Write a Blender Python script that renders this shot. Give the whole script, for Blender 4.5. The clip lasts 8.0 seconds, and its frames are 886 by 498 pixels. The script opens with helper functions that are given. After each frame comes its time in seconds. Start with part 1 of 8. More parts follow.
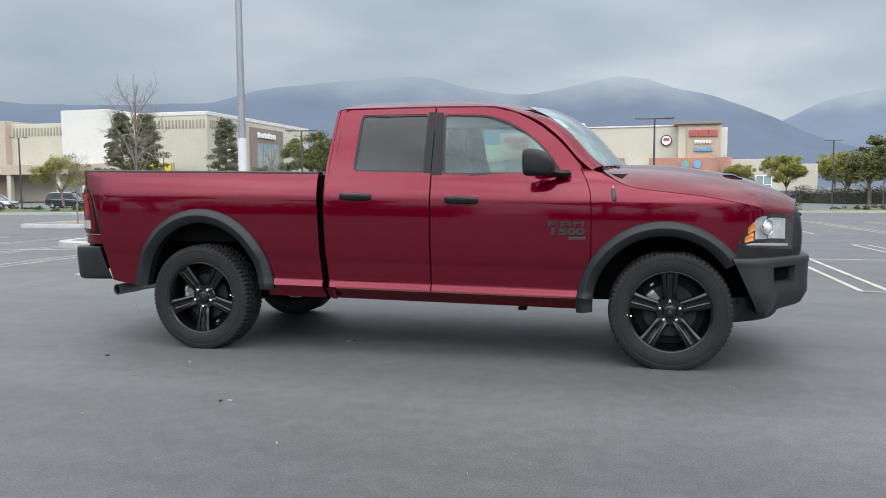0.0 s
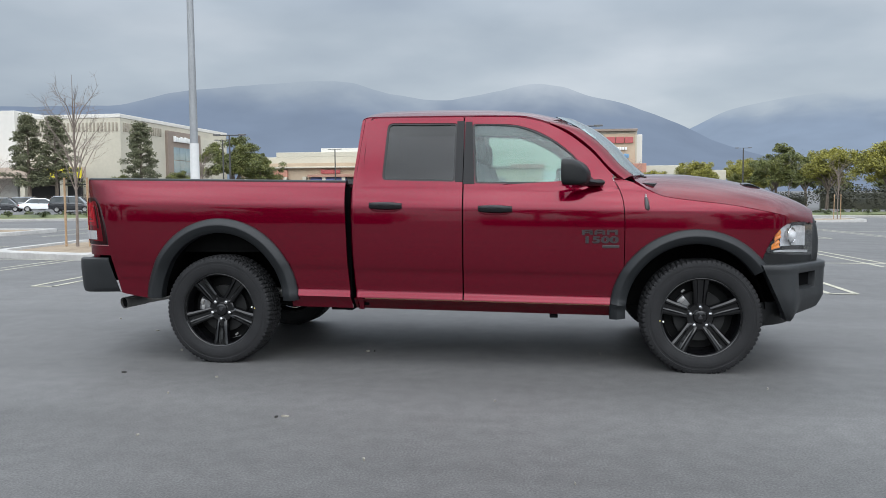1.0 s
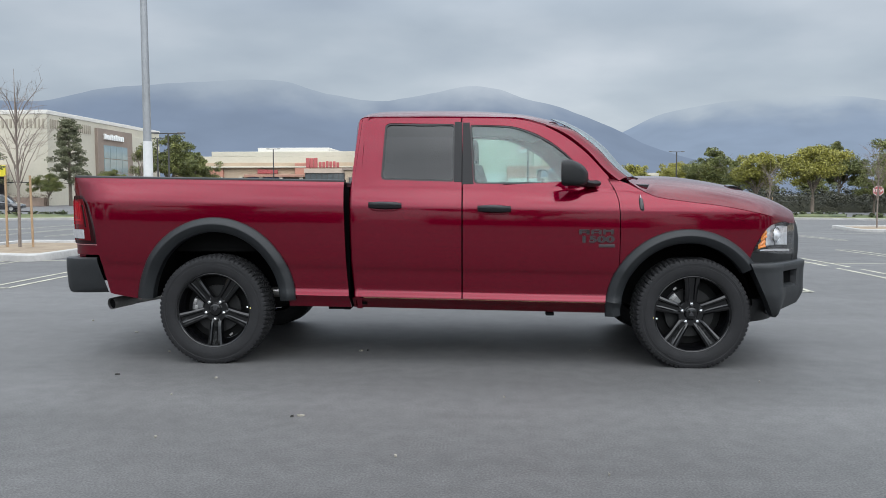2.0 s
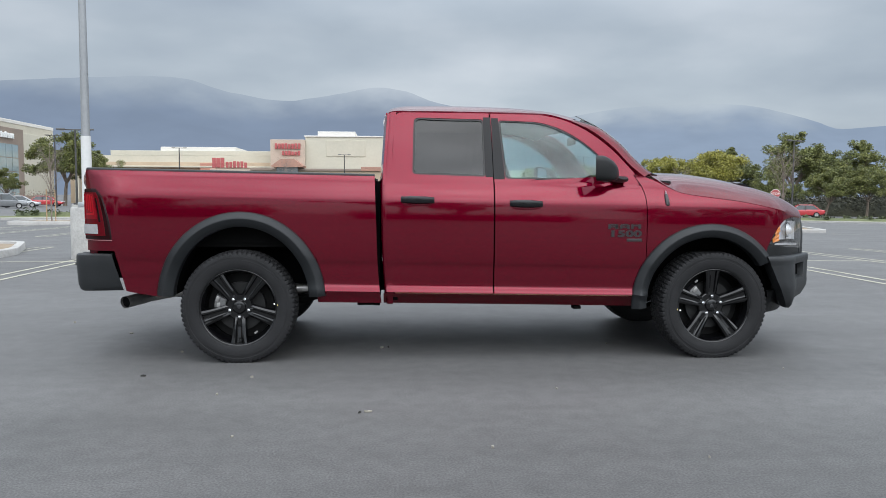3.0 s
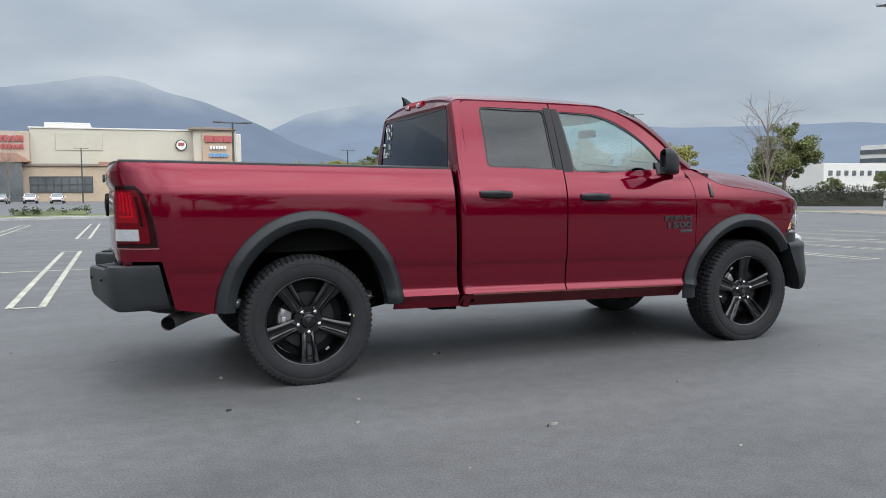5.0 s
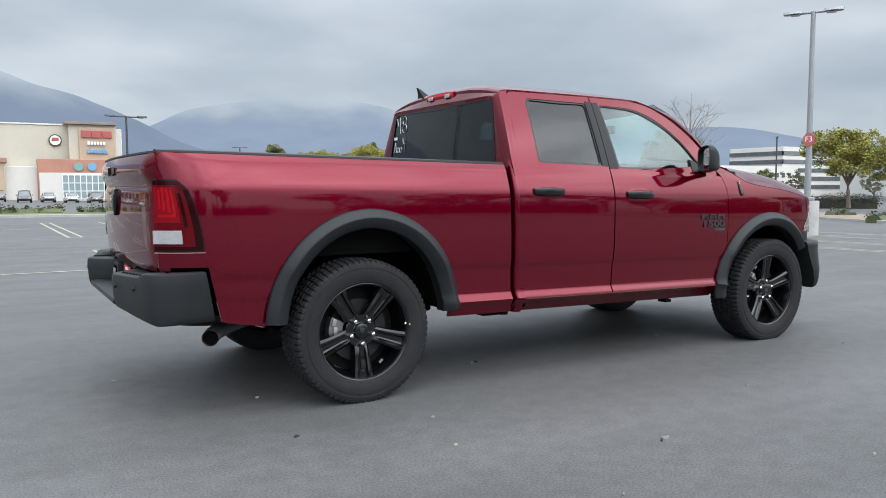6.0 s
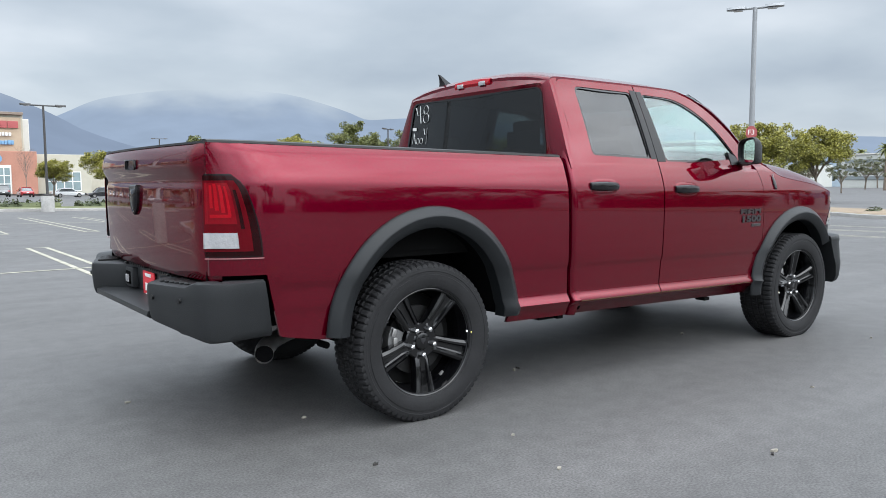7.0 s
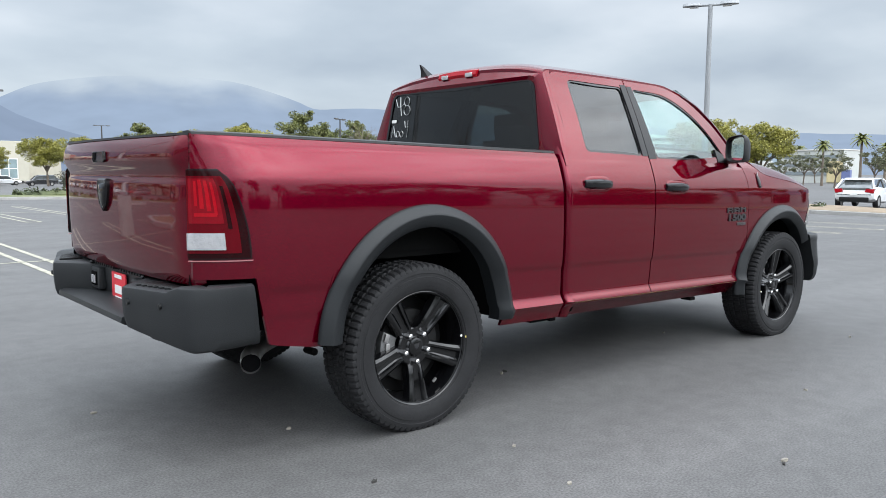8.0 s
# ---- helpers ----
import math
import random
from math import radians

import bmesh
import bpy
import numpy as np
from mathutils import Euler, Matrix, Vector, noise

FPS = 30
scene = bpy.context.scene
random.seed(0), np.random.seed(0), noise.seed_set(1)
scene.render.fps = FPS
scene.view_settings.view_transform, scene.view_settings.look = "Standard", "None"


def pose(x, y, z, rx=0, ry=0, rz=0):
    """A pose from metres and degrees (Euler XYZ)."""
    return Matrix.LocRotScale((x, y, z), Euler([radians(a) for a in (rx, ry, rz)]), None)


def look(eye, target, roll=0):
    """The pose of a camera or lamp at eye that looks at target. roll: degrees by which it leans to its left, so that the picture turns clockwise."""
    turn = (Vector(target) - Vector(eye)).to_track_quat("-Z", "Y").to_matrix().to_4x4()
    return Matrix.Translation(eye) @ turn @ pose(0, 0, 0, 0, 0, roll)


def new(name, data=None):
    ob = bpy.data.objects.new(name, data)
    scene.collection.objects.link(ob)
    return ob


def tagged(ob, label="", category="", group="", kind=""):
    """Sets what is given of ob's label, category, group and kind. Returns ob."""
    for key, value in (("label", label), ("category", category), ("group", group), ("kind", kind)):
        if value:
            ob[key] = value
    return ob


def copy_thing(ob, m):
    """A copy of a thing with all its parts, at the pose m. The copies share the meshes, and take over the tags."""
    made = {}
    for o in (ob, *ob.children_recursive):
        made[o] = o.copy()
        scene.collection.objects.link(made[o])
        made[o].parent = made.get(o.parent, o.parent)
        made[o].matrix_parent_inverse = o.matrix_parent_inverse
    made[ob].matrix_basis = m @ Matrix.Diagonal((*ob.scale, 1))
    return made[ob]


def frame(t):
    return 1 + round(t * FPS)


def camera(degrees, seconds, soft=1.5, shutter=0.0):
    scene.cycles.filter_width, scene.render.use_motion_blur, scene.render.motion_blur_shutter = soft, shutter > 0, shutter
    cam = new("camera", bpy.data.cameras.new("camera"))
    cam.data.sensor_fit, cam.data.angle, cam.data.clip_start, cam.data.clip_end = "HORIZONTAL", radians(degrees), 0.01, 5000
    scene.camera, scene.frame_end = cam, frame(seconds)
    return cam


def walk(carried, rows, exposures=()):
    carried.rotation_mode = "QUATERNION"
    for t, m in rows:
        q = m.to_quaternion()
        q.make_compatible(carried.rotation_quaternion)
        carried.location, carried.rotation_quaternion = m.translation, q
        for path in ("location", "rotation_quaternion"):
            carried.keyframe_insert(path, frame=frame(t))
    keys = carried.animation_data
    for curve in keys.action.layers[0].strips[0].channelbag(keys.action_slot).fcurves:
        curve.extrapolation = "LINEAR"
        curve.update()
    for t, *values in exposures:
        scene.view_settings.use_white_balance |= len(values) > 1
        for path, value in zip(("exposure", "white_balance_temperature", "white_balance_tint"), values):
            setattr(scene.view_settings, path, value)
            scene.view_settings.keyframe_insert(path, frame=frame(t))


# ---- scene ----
cam = camera(59.4, 8.0, soft=0.9)
PATH = [
    (0, (3.271, -6.444, 1.258), (2.808, -4.504, 1.1), -0.4),
    (0.5, (2.813, -6.545, 1.274), (2.458, -4.582, 1.124), -0.4),
    (1, (2.464, -6.587, 1.291), (2.204, -4.609, 1.145), -0.4),
    (2.5, (1.662, -6.712, 1.267), (1.664, -4.717, 1.124), 0.1),
    (3, (1.096, -6.683, 1.231), (1.235, -4.692, 1.092), 0.2),
    (3.5, (0.492, -6.63, 1.217), (0.792, -4.657, 1.078), 0.2),
    (4, (-0.033, -6.367, 1.203), (0.422, -4.424, 1.061), -0.1),
    (4.5, (-0.578, -6.096, 1.216), (0.034, -4.198, 1.069), -0.2),
    (5.8, (-1.714, -5.154, 1.24), (-0.743, -3.413, 1.083), -0.4),
    (6, (-1.842, -4.967, 1.219), (-0.826, -3.251, 1.063), -0.2),
    (6.5, (-2.114, -4.578, 1.23), (-1.007, -2.921, 1.066), -0.3),
    (7, (-2.268, -4.21, 1.237), (-1.088, -2.604, 1.06), -0.3),
    (7.5, (-2.297, -3.955, 1.252), (-1.064, -2.391, 1.063), -0.1),
    (8, (-2.316, -3.896, 1.263), (-1.035, -2.373, 1.064), 0.3),
]
walk(cam, [(t, look(eye, target, roll)) for t, eye, target, roll in PATH],
     [(0, 0.16), (1, 0.12), (2.5, 0.12), (4.5, 0.10), (6, 0.24), (7, 0.40), (8, 0.48)])


# ---- world, sun and exposure ----
def make_world():
    w = bpy.data.worlds.new("overcast_sky")
    scene.world = w
    w.use_nodes = True
    nt = w.node_tree
    N, L = nt.nodes, nt.links
    N.clear()
    out, bg = N.new("ShaderNodeOutputWorld"), N.new("ShaderNodeBackground")
    sky = N.new("ShaderNodeTexSky")
    sky.sky_type, sky.sun_disc = "NISHITA", False
    sky.sun_elevation, sky.sun_rotation = radians(34), radians(195)
    co = N.new("ShaderNodeTexCoord")
    sep = N.new("ShaderNodeSeparateXYZ")
    L.new(co.outputs["Generated"], sep.inputs[0])

    def m(op, a, b=None, clamp=False):
        n = N.new("ShaderNodeMath")
        n.operation, n.use_clamp = op, clamp
        for i, v in enumerate((a, b)):
            if v is None:
                continue
            if isinstance(v, (int, float)):
                n.inputs[i].default_value = v
            else:
                L.new(v, n.inputs[i])
        return n.outputs[0]

    # the cloud base as a flat sheet overhead
    zz = m("ADD", m("MAXIMUM", sep.outputs[2], 0.0), 0.22)
    com = N.new("ShaderNodeCombineXYZ")
    L.new(m("DIVIDE", sep.outputs[0], zz), com.inputs[0])
    L.new(m("DIVIDE", sep.outputs[1], zz), com.inputs[1])
    big, fine = N.new("ShaderNodeTexNoise"), N.new("ShaderNodeTexNoise")
    for n, s, d in ((big, 0.55, 3.0), (fine, 1.7, 4.0)):
        n.inputs["Scale"].default_value, n.inputs["Detail"].default_value = s, d
        n.inputs["Roughness"].default_value = 0.55
        L.new(com.outputs[0], n.inputs["Vector"])
    cloud = m("ADD", m("MULTIPLY", big.outputs["Fac"], 0.78), m("MULTIPLY", fine.outputs["Fac"], 0.22))
    ramp = N.new("ShaderNodeValToRGB")
    e = ramp.color_ramp.elements
    e[0].position, e[0].color = 0.36, (0.285, 0.35, 0.435, 1)
    e[1].position, e[1].color = 0.66, (0.60, 0.67, 0.745, 1)
    mid = e.new(0.50)
    mid.color = (0.405, 0.48, 0.56, 1)
    L.new(cloud, ramp.inputs[0])
    # overcast skies are brighter overhead
    high = m("POWER", m("MAXIMUM", m("SUBTRACT", sep.outputs[2], 0.20), 0.0), 1.15)
    warm = N.new("ShaderNodeCombineXYZ")
    haze = m("MAXIMUM", m("SUBTRACT", 1.0, m("MULTIPLY", sep.outputs[2], 4.0)), 0.0)
    for i, k in enumerate((1.16, 1.06, 0.98)):
        veil = m("MULTIPLY", haze, (0.32, 0.27, 0.22)[i])
        L.new(m("ADD", m("ADD", m("MULTIPLY", high, SKY_TOP * k), (0.85, 0.83, 0.82)[i]), veil), warm.inputs[i])
    scale = N.new("ShaderNodeVectorMath")
    scale.operation = "MULTIPLY"
    L.new(ramp.outputs[0], scale.inputs[0])
    L.new(warm.outputs[0], scale.inputs[1])
    # a low bright band added in the unseen southern sky, for the paint's reflections
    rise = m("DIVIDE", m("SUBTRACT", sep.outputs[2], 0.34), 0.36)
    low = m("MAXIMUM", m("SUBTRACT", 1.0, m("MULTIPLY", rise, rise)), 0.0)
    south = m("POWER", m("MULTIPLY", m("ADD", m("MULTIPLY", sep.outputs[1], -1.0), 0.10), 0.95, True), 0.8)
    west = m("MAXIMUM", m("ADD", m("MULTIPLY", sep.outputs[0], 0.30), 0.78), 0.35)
    south_band = m("MULTIPLY", m("MULTIPLY", low, south), west)
    glow = m("ADD", m("MULTIPLY", south_band, SUN_SIDE), 1.0)
    # overhead the cloud sheet is broken into lighter and darker banks
    wisp = N.new("ShaderNodeTexNoise")
    wisp.inputs["Scale"].default_value, wisp.inputs["Detail"].default_value = 5.5, 4
    L.new(com.outputs[0], wisp.inputs["Vector"])
    mass = m("ADD", m("MULTIPLY", cloud, 0.5), m("MULTIPLY", wisp.outputs["Fac"], 0.5))
    banks = m("MAXIMUM", m("ADD", m("MULTIPLY", m("SUBTRACT", mass, 0.5), m("MULTIPLY", m("MINIMUM", high, 0.25), 10.0)), 1.0), 0.25)
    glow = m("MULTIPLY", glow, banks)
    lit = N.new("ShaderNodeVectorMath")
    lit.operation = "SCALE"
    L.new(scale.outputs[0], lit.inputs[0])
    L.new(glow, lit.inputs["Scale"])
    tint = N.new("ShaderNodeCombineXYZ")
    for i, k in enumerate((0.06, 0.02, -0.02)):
        L.new(m("ADD", m("MULTIPLY", south_band, k), 1.0), tint.inputs[i])
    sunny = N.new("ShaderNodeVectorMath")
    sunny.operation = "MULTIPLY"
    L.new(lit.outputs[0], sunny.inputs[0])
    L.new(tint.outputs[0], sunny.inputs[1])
    dim = N.new("ShaderNodeVectorMath")
    dim.operation = "SCALE"
    L.new(sky.outputs[0], dim.inputs[0])
    dim.inputs["Scale"].default_value = 0.008
    add = N.new("ShaderNodeVectorMath")
    L.new(sunny.outputs[0], add.inputs[0])
    L.new(dim.outputs[0], add.inputs[1])
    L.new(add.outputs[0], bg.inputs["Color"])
    bg.inputs["Strength"].default_value = 1.0
    L.new(bg.outputs[0], out.inputs[0])


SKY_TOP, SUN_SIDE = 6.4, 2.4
make_world()
sun_data = bpy.data.lights.new("sun", "SUN")
sun_data.energy, sun_data.angle, sun_data.color = 0.4, radians(150), (1.0, 0.97, 0.93)
new("sun", sun_data).matrix_world = look((-15, -45, 80), (0, 0, 0))
scene.view_settings.exposure = 0.0


# ---- materials ----
def node_mat(name):
    mt = bpy.data.materials.new(name)
    mt.use_nodes = True
    nt = mt.node_tree
    return mt, nt, nt.nodes, nt.links, nt.nodes["Principled BSDF"]


def mat(name, color, rough=0.6, metal=0.0, vary=0.12, scale=6.0, bump=0.0, bump_scale=60.0, coat=0.0, spec=0.5,
        color2=None, stretch=(1, 1, 1), rnd=0.0, emit=0.0):
    """A surface of one base colour with variation at two scales, and relief."""
    mt, nt, N, L, bsdf = node_mat(name)
    co = N.new("ShaderNodeTexCoord")
    mp = N.new("ShaderNodeMapping")
    mp.inputs["Scale"].default_value = stretch
    L.new(co.outputs["Object"], mp.inputs[0])
    n1, n2 = N.new("ShaderNodeTexNoise"), N.new("ShaderNodeTexNoise")
    for n, s in ((n1, scale), (n2, scale * 9)):
        n.inputs["Scale"].default_value, n.inputs["Detail"].default_value = s, 6
        L.new(mp.outputs[0], n.inputs["Vector"])
    mix = N.new("ShaderNodeMix")
    mix.data_type = "FLOAT"
    mix.inputs[0].default_value = 0.4
    L.new(n1.outputs["Fac"], mix.inputs[2])
    L.new(n2.outputs["Fac"], mix.inputs[3])
    ramp = N.new("ShaderNodeValToRGB")
    c2 = color2 or tuple(min(1, c * (1 + vary)) for c in color)
    c1 = color if color2 else tuple(c * (1 - vary) for c in color)
    ramp.color_ramp.elements[0].color, ramp.color_ramp.elements[1].color = (*c1, 1), (*c2, 1)
    ramp.color_ramp.elements[0].position, ramp.color_ramp.elements[1].position = 0.32, 0.68
    L.new(mix.outputs[0], ramp.inputs[0])
    last = ramp.outputs[0]
    if rnd:
        geo = N.new("ShaderNodeNewGeometry")
        hsv = N.new("ShaderNodeHueSaturation")
        mr = N.new("ShaderNodeMapRange")
        mr.inputs["To Min"].default_value, mr.inputs["To Max"].default_value = 1 - rnd, 1 + rnd
        L.new(geo.outputs["Random Per Island"], mr.inputs[0])
        L.new(mr.outputs[0], hsv.inputs["Value"])
        L.new(last, hsv.inputs["Color"])
        last = hsv.outputs[0]
    L.new(last, bsdf.inputs["Base Color"])
    bsdf.inputs["Roughness"].default_value, bsdf.inputs["Metallic"].default_value = rough, metal
    bsdf.inputs["Specular IOR Level"].default_value = spec
    if coat:
        bsdf.inputs["Coat Weight"].default_value, bsdf.inputs["Coat Roughness"].default_value = coat, 0.03
    if bump:
        b = N.new("ShaderNodeBump")
        b.inputs["Strength"].default_value, b.inputs["Distance"].default_value = bump, 0.004
        n3 = N.new("ShaderNodeTexNoise")
        n3.inputs["Scale"].default_value, n3.inputs["Detail"].default_value = bump_scale, 4
        L.new(co.outputs["Object"], n3.inputs["Vector"])
        L.new(n3.outputs["Fac"], b.inputs["Height"])
        L.new(b.outputs[0], bsdf.inputs["Normal"])
    if emit:
        L.new(last, bsdf.inputs["Emission Color"])
        bsdf.inputs["Emission Strength"].default_value = emit
    return mt


def glass_mat(name, tint, rough=0.0, ior=1.45):
    mt, nt, N, L, bsdf = node_mat(name)
    bsdf.inputs["Base Color"].default_value = (*tint, 1)
    bsdf.inputs["Transmission Weight"].default_value = 1
    bsdf.inputs["Roughness"].default_value, bsdf.inputs["IOR"].default_value = rough, ior
    return mt


def paint_mat():
    """Deep cherry metallic paint: a soft flake layer and a glossier one, both under clear coat."""
    mt, nt, N, L, soft = node_mat("cherry_paint")
    gloss = N.new("ShaderNodeBsdfPrincipled")
    co = N.new("ShaderNodeTexCoord")
    v = N.new("ShaderNodeTexVoronoi")
    v.inputs["Scale"].default_value = 900
    L.new(co.outputs["Object"], v.inputs["Vector"])
    n = N.new("ShaderNodeTexNoise")
    n.inputs["Scale"].default_value, n.inputs["Detail"].default_value, n.inputs["Roughness"].default_value = 1.6, 3, 0.42
    L.new(co.outputs["Object"], n.inputs["Vector"])
    b = N.new("ShaderNodeBump")
    b.inputs["Strength"].default_value, b.inputs["Distance"].default_value = 0.12, 0.01
    L.new(n.outputs["Fac"], b.inputs["Height"])
    for bsdf, c0, c1, metal, rough in ((soft, (0.080, 0.0, 0.0064), (0.116, 0.0, 0.0096), 0.12, 0.5),
                                       (gloss, (0.142, 0.0003, 0.0128), (0.198, 0.0005, 0.0182), 1.0, 0.22)):
        ramp = N.new("ShaderNodeValToRGB")
        ramp.color_ramp.elements[0].color, ramp.color_ramp.elements[1].color = (*c0, 1), (*c1, 1)
        L.new(v.outputs["Color"], ramp.inputs[0])
        L.new(ramp.outputs[0], bsdf.inputs["Base Color"])
        bsdf.inputs["Metallic"].default_value, bsdf.inputs["Roughness"].default_value = metal, rough
        bsdf.inputs["Specular IOR Level"].default_value = 0.0
        bsdf.inputs["Specular Tint"].default_value = (0.30, 0.0, 0.02, 1)
        bsdf.inputs["Coat Weight"].default_value, bsdf.inputs["Coat Roughness"].default_value = 1.0, 0.035
        bsdf.inputs["Coat IOR"].default_value = 1.41
        L.new(b.outputs[0], bsdf.inputs["Coat Normal"])
    mix = N.new("ShaderNodeMixShader")
    mix.inputs[0].default_value = 0.46
    L.new(soft.outputs[0], mix.inputs[1])
    L.new(gloss.outputs[0], mix.inputs[2])
    L.new(mix.outputs[0], N["Material Output"].inputs[0])
    return mt


def asphalt_mat():
    mt, nt, N, L, bsdf = node_mat("sealed_asphalt")
    co = N.new("ShaderNodeTexCoord")

    def noise_tex(scale, detail, stretch=(1, 1, 1), turn=0.0):
        mp = N.new("ShaderNodeMapping")
        mp.inputs["Scale"].default_value = stretch
        mp.inputs["Rotation"].default_value = (0, 0, turn)
        L.new(co.outputs["Object"], mp.inputs[0])
        n = N.new("ShaderNodeTexNoise")
        n.inputs["Scale"].default_value, n.inputs["Detail"].default_value = scale, detail
        L.new(mp.outputs[0], n.inputs["Vector"])
        return n.outputs["Fac"]

    def ramp(fac, p0, c0, p1, c1):
        r = N.new("ShaderNodeValToRGB")
        r.color_ramp.elements[0].position, r.color_ramp.elements[0].color = p0, (*c0, 1)
        r.color_ramp.elements[1].position, r.color_ramp.elements[1].color = p1, (*c1, 1)
        L.new(fac, r.inputs[0])
        return r.outputs[0]

    def mult(a, b, f=1.0):
        x = N.new("ShaderNodeMix")
        x.data_type, x.blend_type = "RGBA", "MULTIPLY"
        x.inputs[0].default_value = f
        L.new(a, x.inputs[6])
        L.new(b, x.inputs[7])
        return x.outputs[2]

    base = ramp(noise_tex(0.22, 5), 0.3, (0.083, 0.081, 0.0797), 0.7, (0.104, 0.102, 0.1005))
    wipes = ramp(noise_tex(1.0, 4, (0.10, 1.3, 1), 0.25), 0.33, (0.85, 0.85, 0.85), 0.62, (1.06, 1.06, 1.06))
    blots = ramp(noise_tex(0.8, 5), 0.24, (0.84, 0.84, 0.84), 0.40, (1, 1, 1))
    grit = ramp(noise_tex(95, 3), 0.32, (0.66, 0.66, 0.66), 0.68, (1.34, 1.34, 1.34))
    worn = ramp(noise_tex(9, 5), 0.35, (0.90, 0.90, 0.90), 0.65, (1.08, 1.08, 1.08))
    # a broad darker swath across y, its edge broken by noise
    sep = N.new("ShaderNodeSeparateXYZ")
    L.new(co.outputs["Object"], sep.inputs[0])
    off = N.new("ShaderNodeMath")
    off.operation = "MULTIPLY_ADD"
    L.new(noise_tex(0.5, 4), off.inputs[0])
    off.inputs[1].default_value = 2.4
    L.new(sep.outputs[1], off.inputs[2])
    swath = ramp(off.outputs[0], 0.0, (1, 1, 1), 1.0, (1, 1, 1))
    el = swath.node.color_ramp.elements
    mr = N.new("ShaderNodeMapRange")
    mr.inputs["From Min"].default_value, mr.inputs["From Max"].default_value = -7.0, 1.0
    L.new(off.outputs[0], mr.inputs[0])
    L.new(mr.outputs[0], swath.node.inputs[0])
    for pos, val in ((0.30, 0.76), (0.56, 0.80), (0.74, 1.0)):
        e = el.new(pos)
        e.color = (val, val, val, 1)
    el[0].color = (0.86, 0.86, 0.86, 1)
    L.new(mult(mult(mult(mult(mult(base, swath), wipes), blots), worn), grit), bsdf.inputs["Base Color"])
    rr = N.new("ShaderNodeMapRange")
    rr.inputs["To Min"].default_value, rr.inputs["To Max"].default_value = 0.50, 0.72
    L.new(noise_tex(2.0, 4), rr.inputs[0])
    L.new(rr.outputs[0], bsdf.inputs["Roughness"])
    bsdf.inputs["Specular IOR Level"].default_value = 0.35
    b = N.new("ShaderNodeBump")
    b.inputs["Strength"].default_value, b.inputs["Distance"].default_value = 0.35, 0.004
    L.new(noise_tex(140, 4), b.inputs["Height"])
    L.new(b.outputs[0], bsdf.inputs["Normal"])
    return mt


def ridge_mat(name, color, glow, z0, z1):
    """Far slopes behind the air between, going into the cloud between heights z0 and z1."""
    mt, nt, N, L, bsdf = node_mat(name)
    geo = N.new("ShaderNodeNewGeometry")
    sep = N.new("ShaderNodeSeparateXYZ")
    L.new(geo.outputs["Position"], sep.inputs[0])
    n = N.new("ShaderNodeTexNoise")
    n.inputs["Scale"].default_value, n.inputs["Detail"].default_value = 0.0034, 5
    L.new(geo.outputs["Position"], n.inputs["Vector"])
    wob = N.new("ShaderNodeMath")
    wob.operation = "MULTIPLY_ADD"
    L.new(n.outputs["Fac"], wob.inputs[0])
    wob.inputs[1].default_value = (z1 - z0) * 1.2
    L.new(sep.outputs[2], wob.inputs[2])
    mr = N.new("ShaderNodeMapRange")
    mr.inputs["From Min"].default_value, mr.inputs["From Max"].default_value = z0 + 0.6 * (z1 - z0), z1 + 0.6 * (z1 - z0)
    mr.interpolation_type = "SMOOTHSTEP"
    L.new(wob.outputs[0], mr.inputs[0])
    # the air's haze is put into an emission colour, so the slopes glow
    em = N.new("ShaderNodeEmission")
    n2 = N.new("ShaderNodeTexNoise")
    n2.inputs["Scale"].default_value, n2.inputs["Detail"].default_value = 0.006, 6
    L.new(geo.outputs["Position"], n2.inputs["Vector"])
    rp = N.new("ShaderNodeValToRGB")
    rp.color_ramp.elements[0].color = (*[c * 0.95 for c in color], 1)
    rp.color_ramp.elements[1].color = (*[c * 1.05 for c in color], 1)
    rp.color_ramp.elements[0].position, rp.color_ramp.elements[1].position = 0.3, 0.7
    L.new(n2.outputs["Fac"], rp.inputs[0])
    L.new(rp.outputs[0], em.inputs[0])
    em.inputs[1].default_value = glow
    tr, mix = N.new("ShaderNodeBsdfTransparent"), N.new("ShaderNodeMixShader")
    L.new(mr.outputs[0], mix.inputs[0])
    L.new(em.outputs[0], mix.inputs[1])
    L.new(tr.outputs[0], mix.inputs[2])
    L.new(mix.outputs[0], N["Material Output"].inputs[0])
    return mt


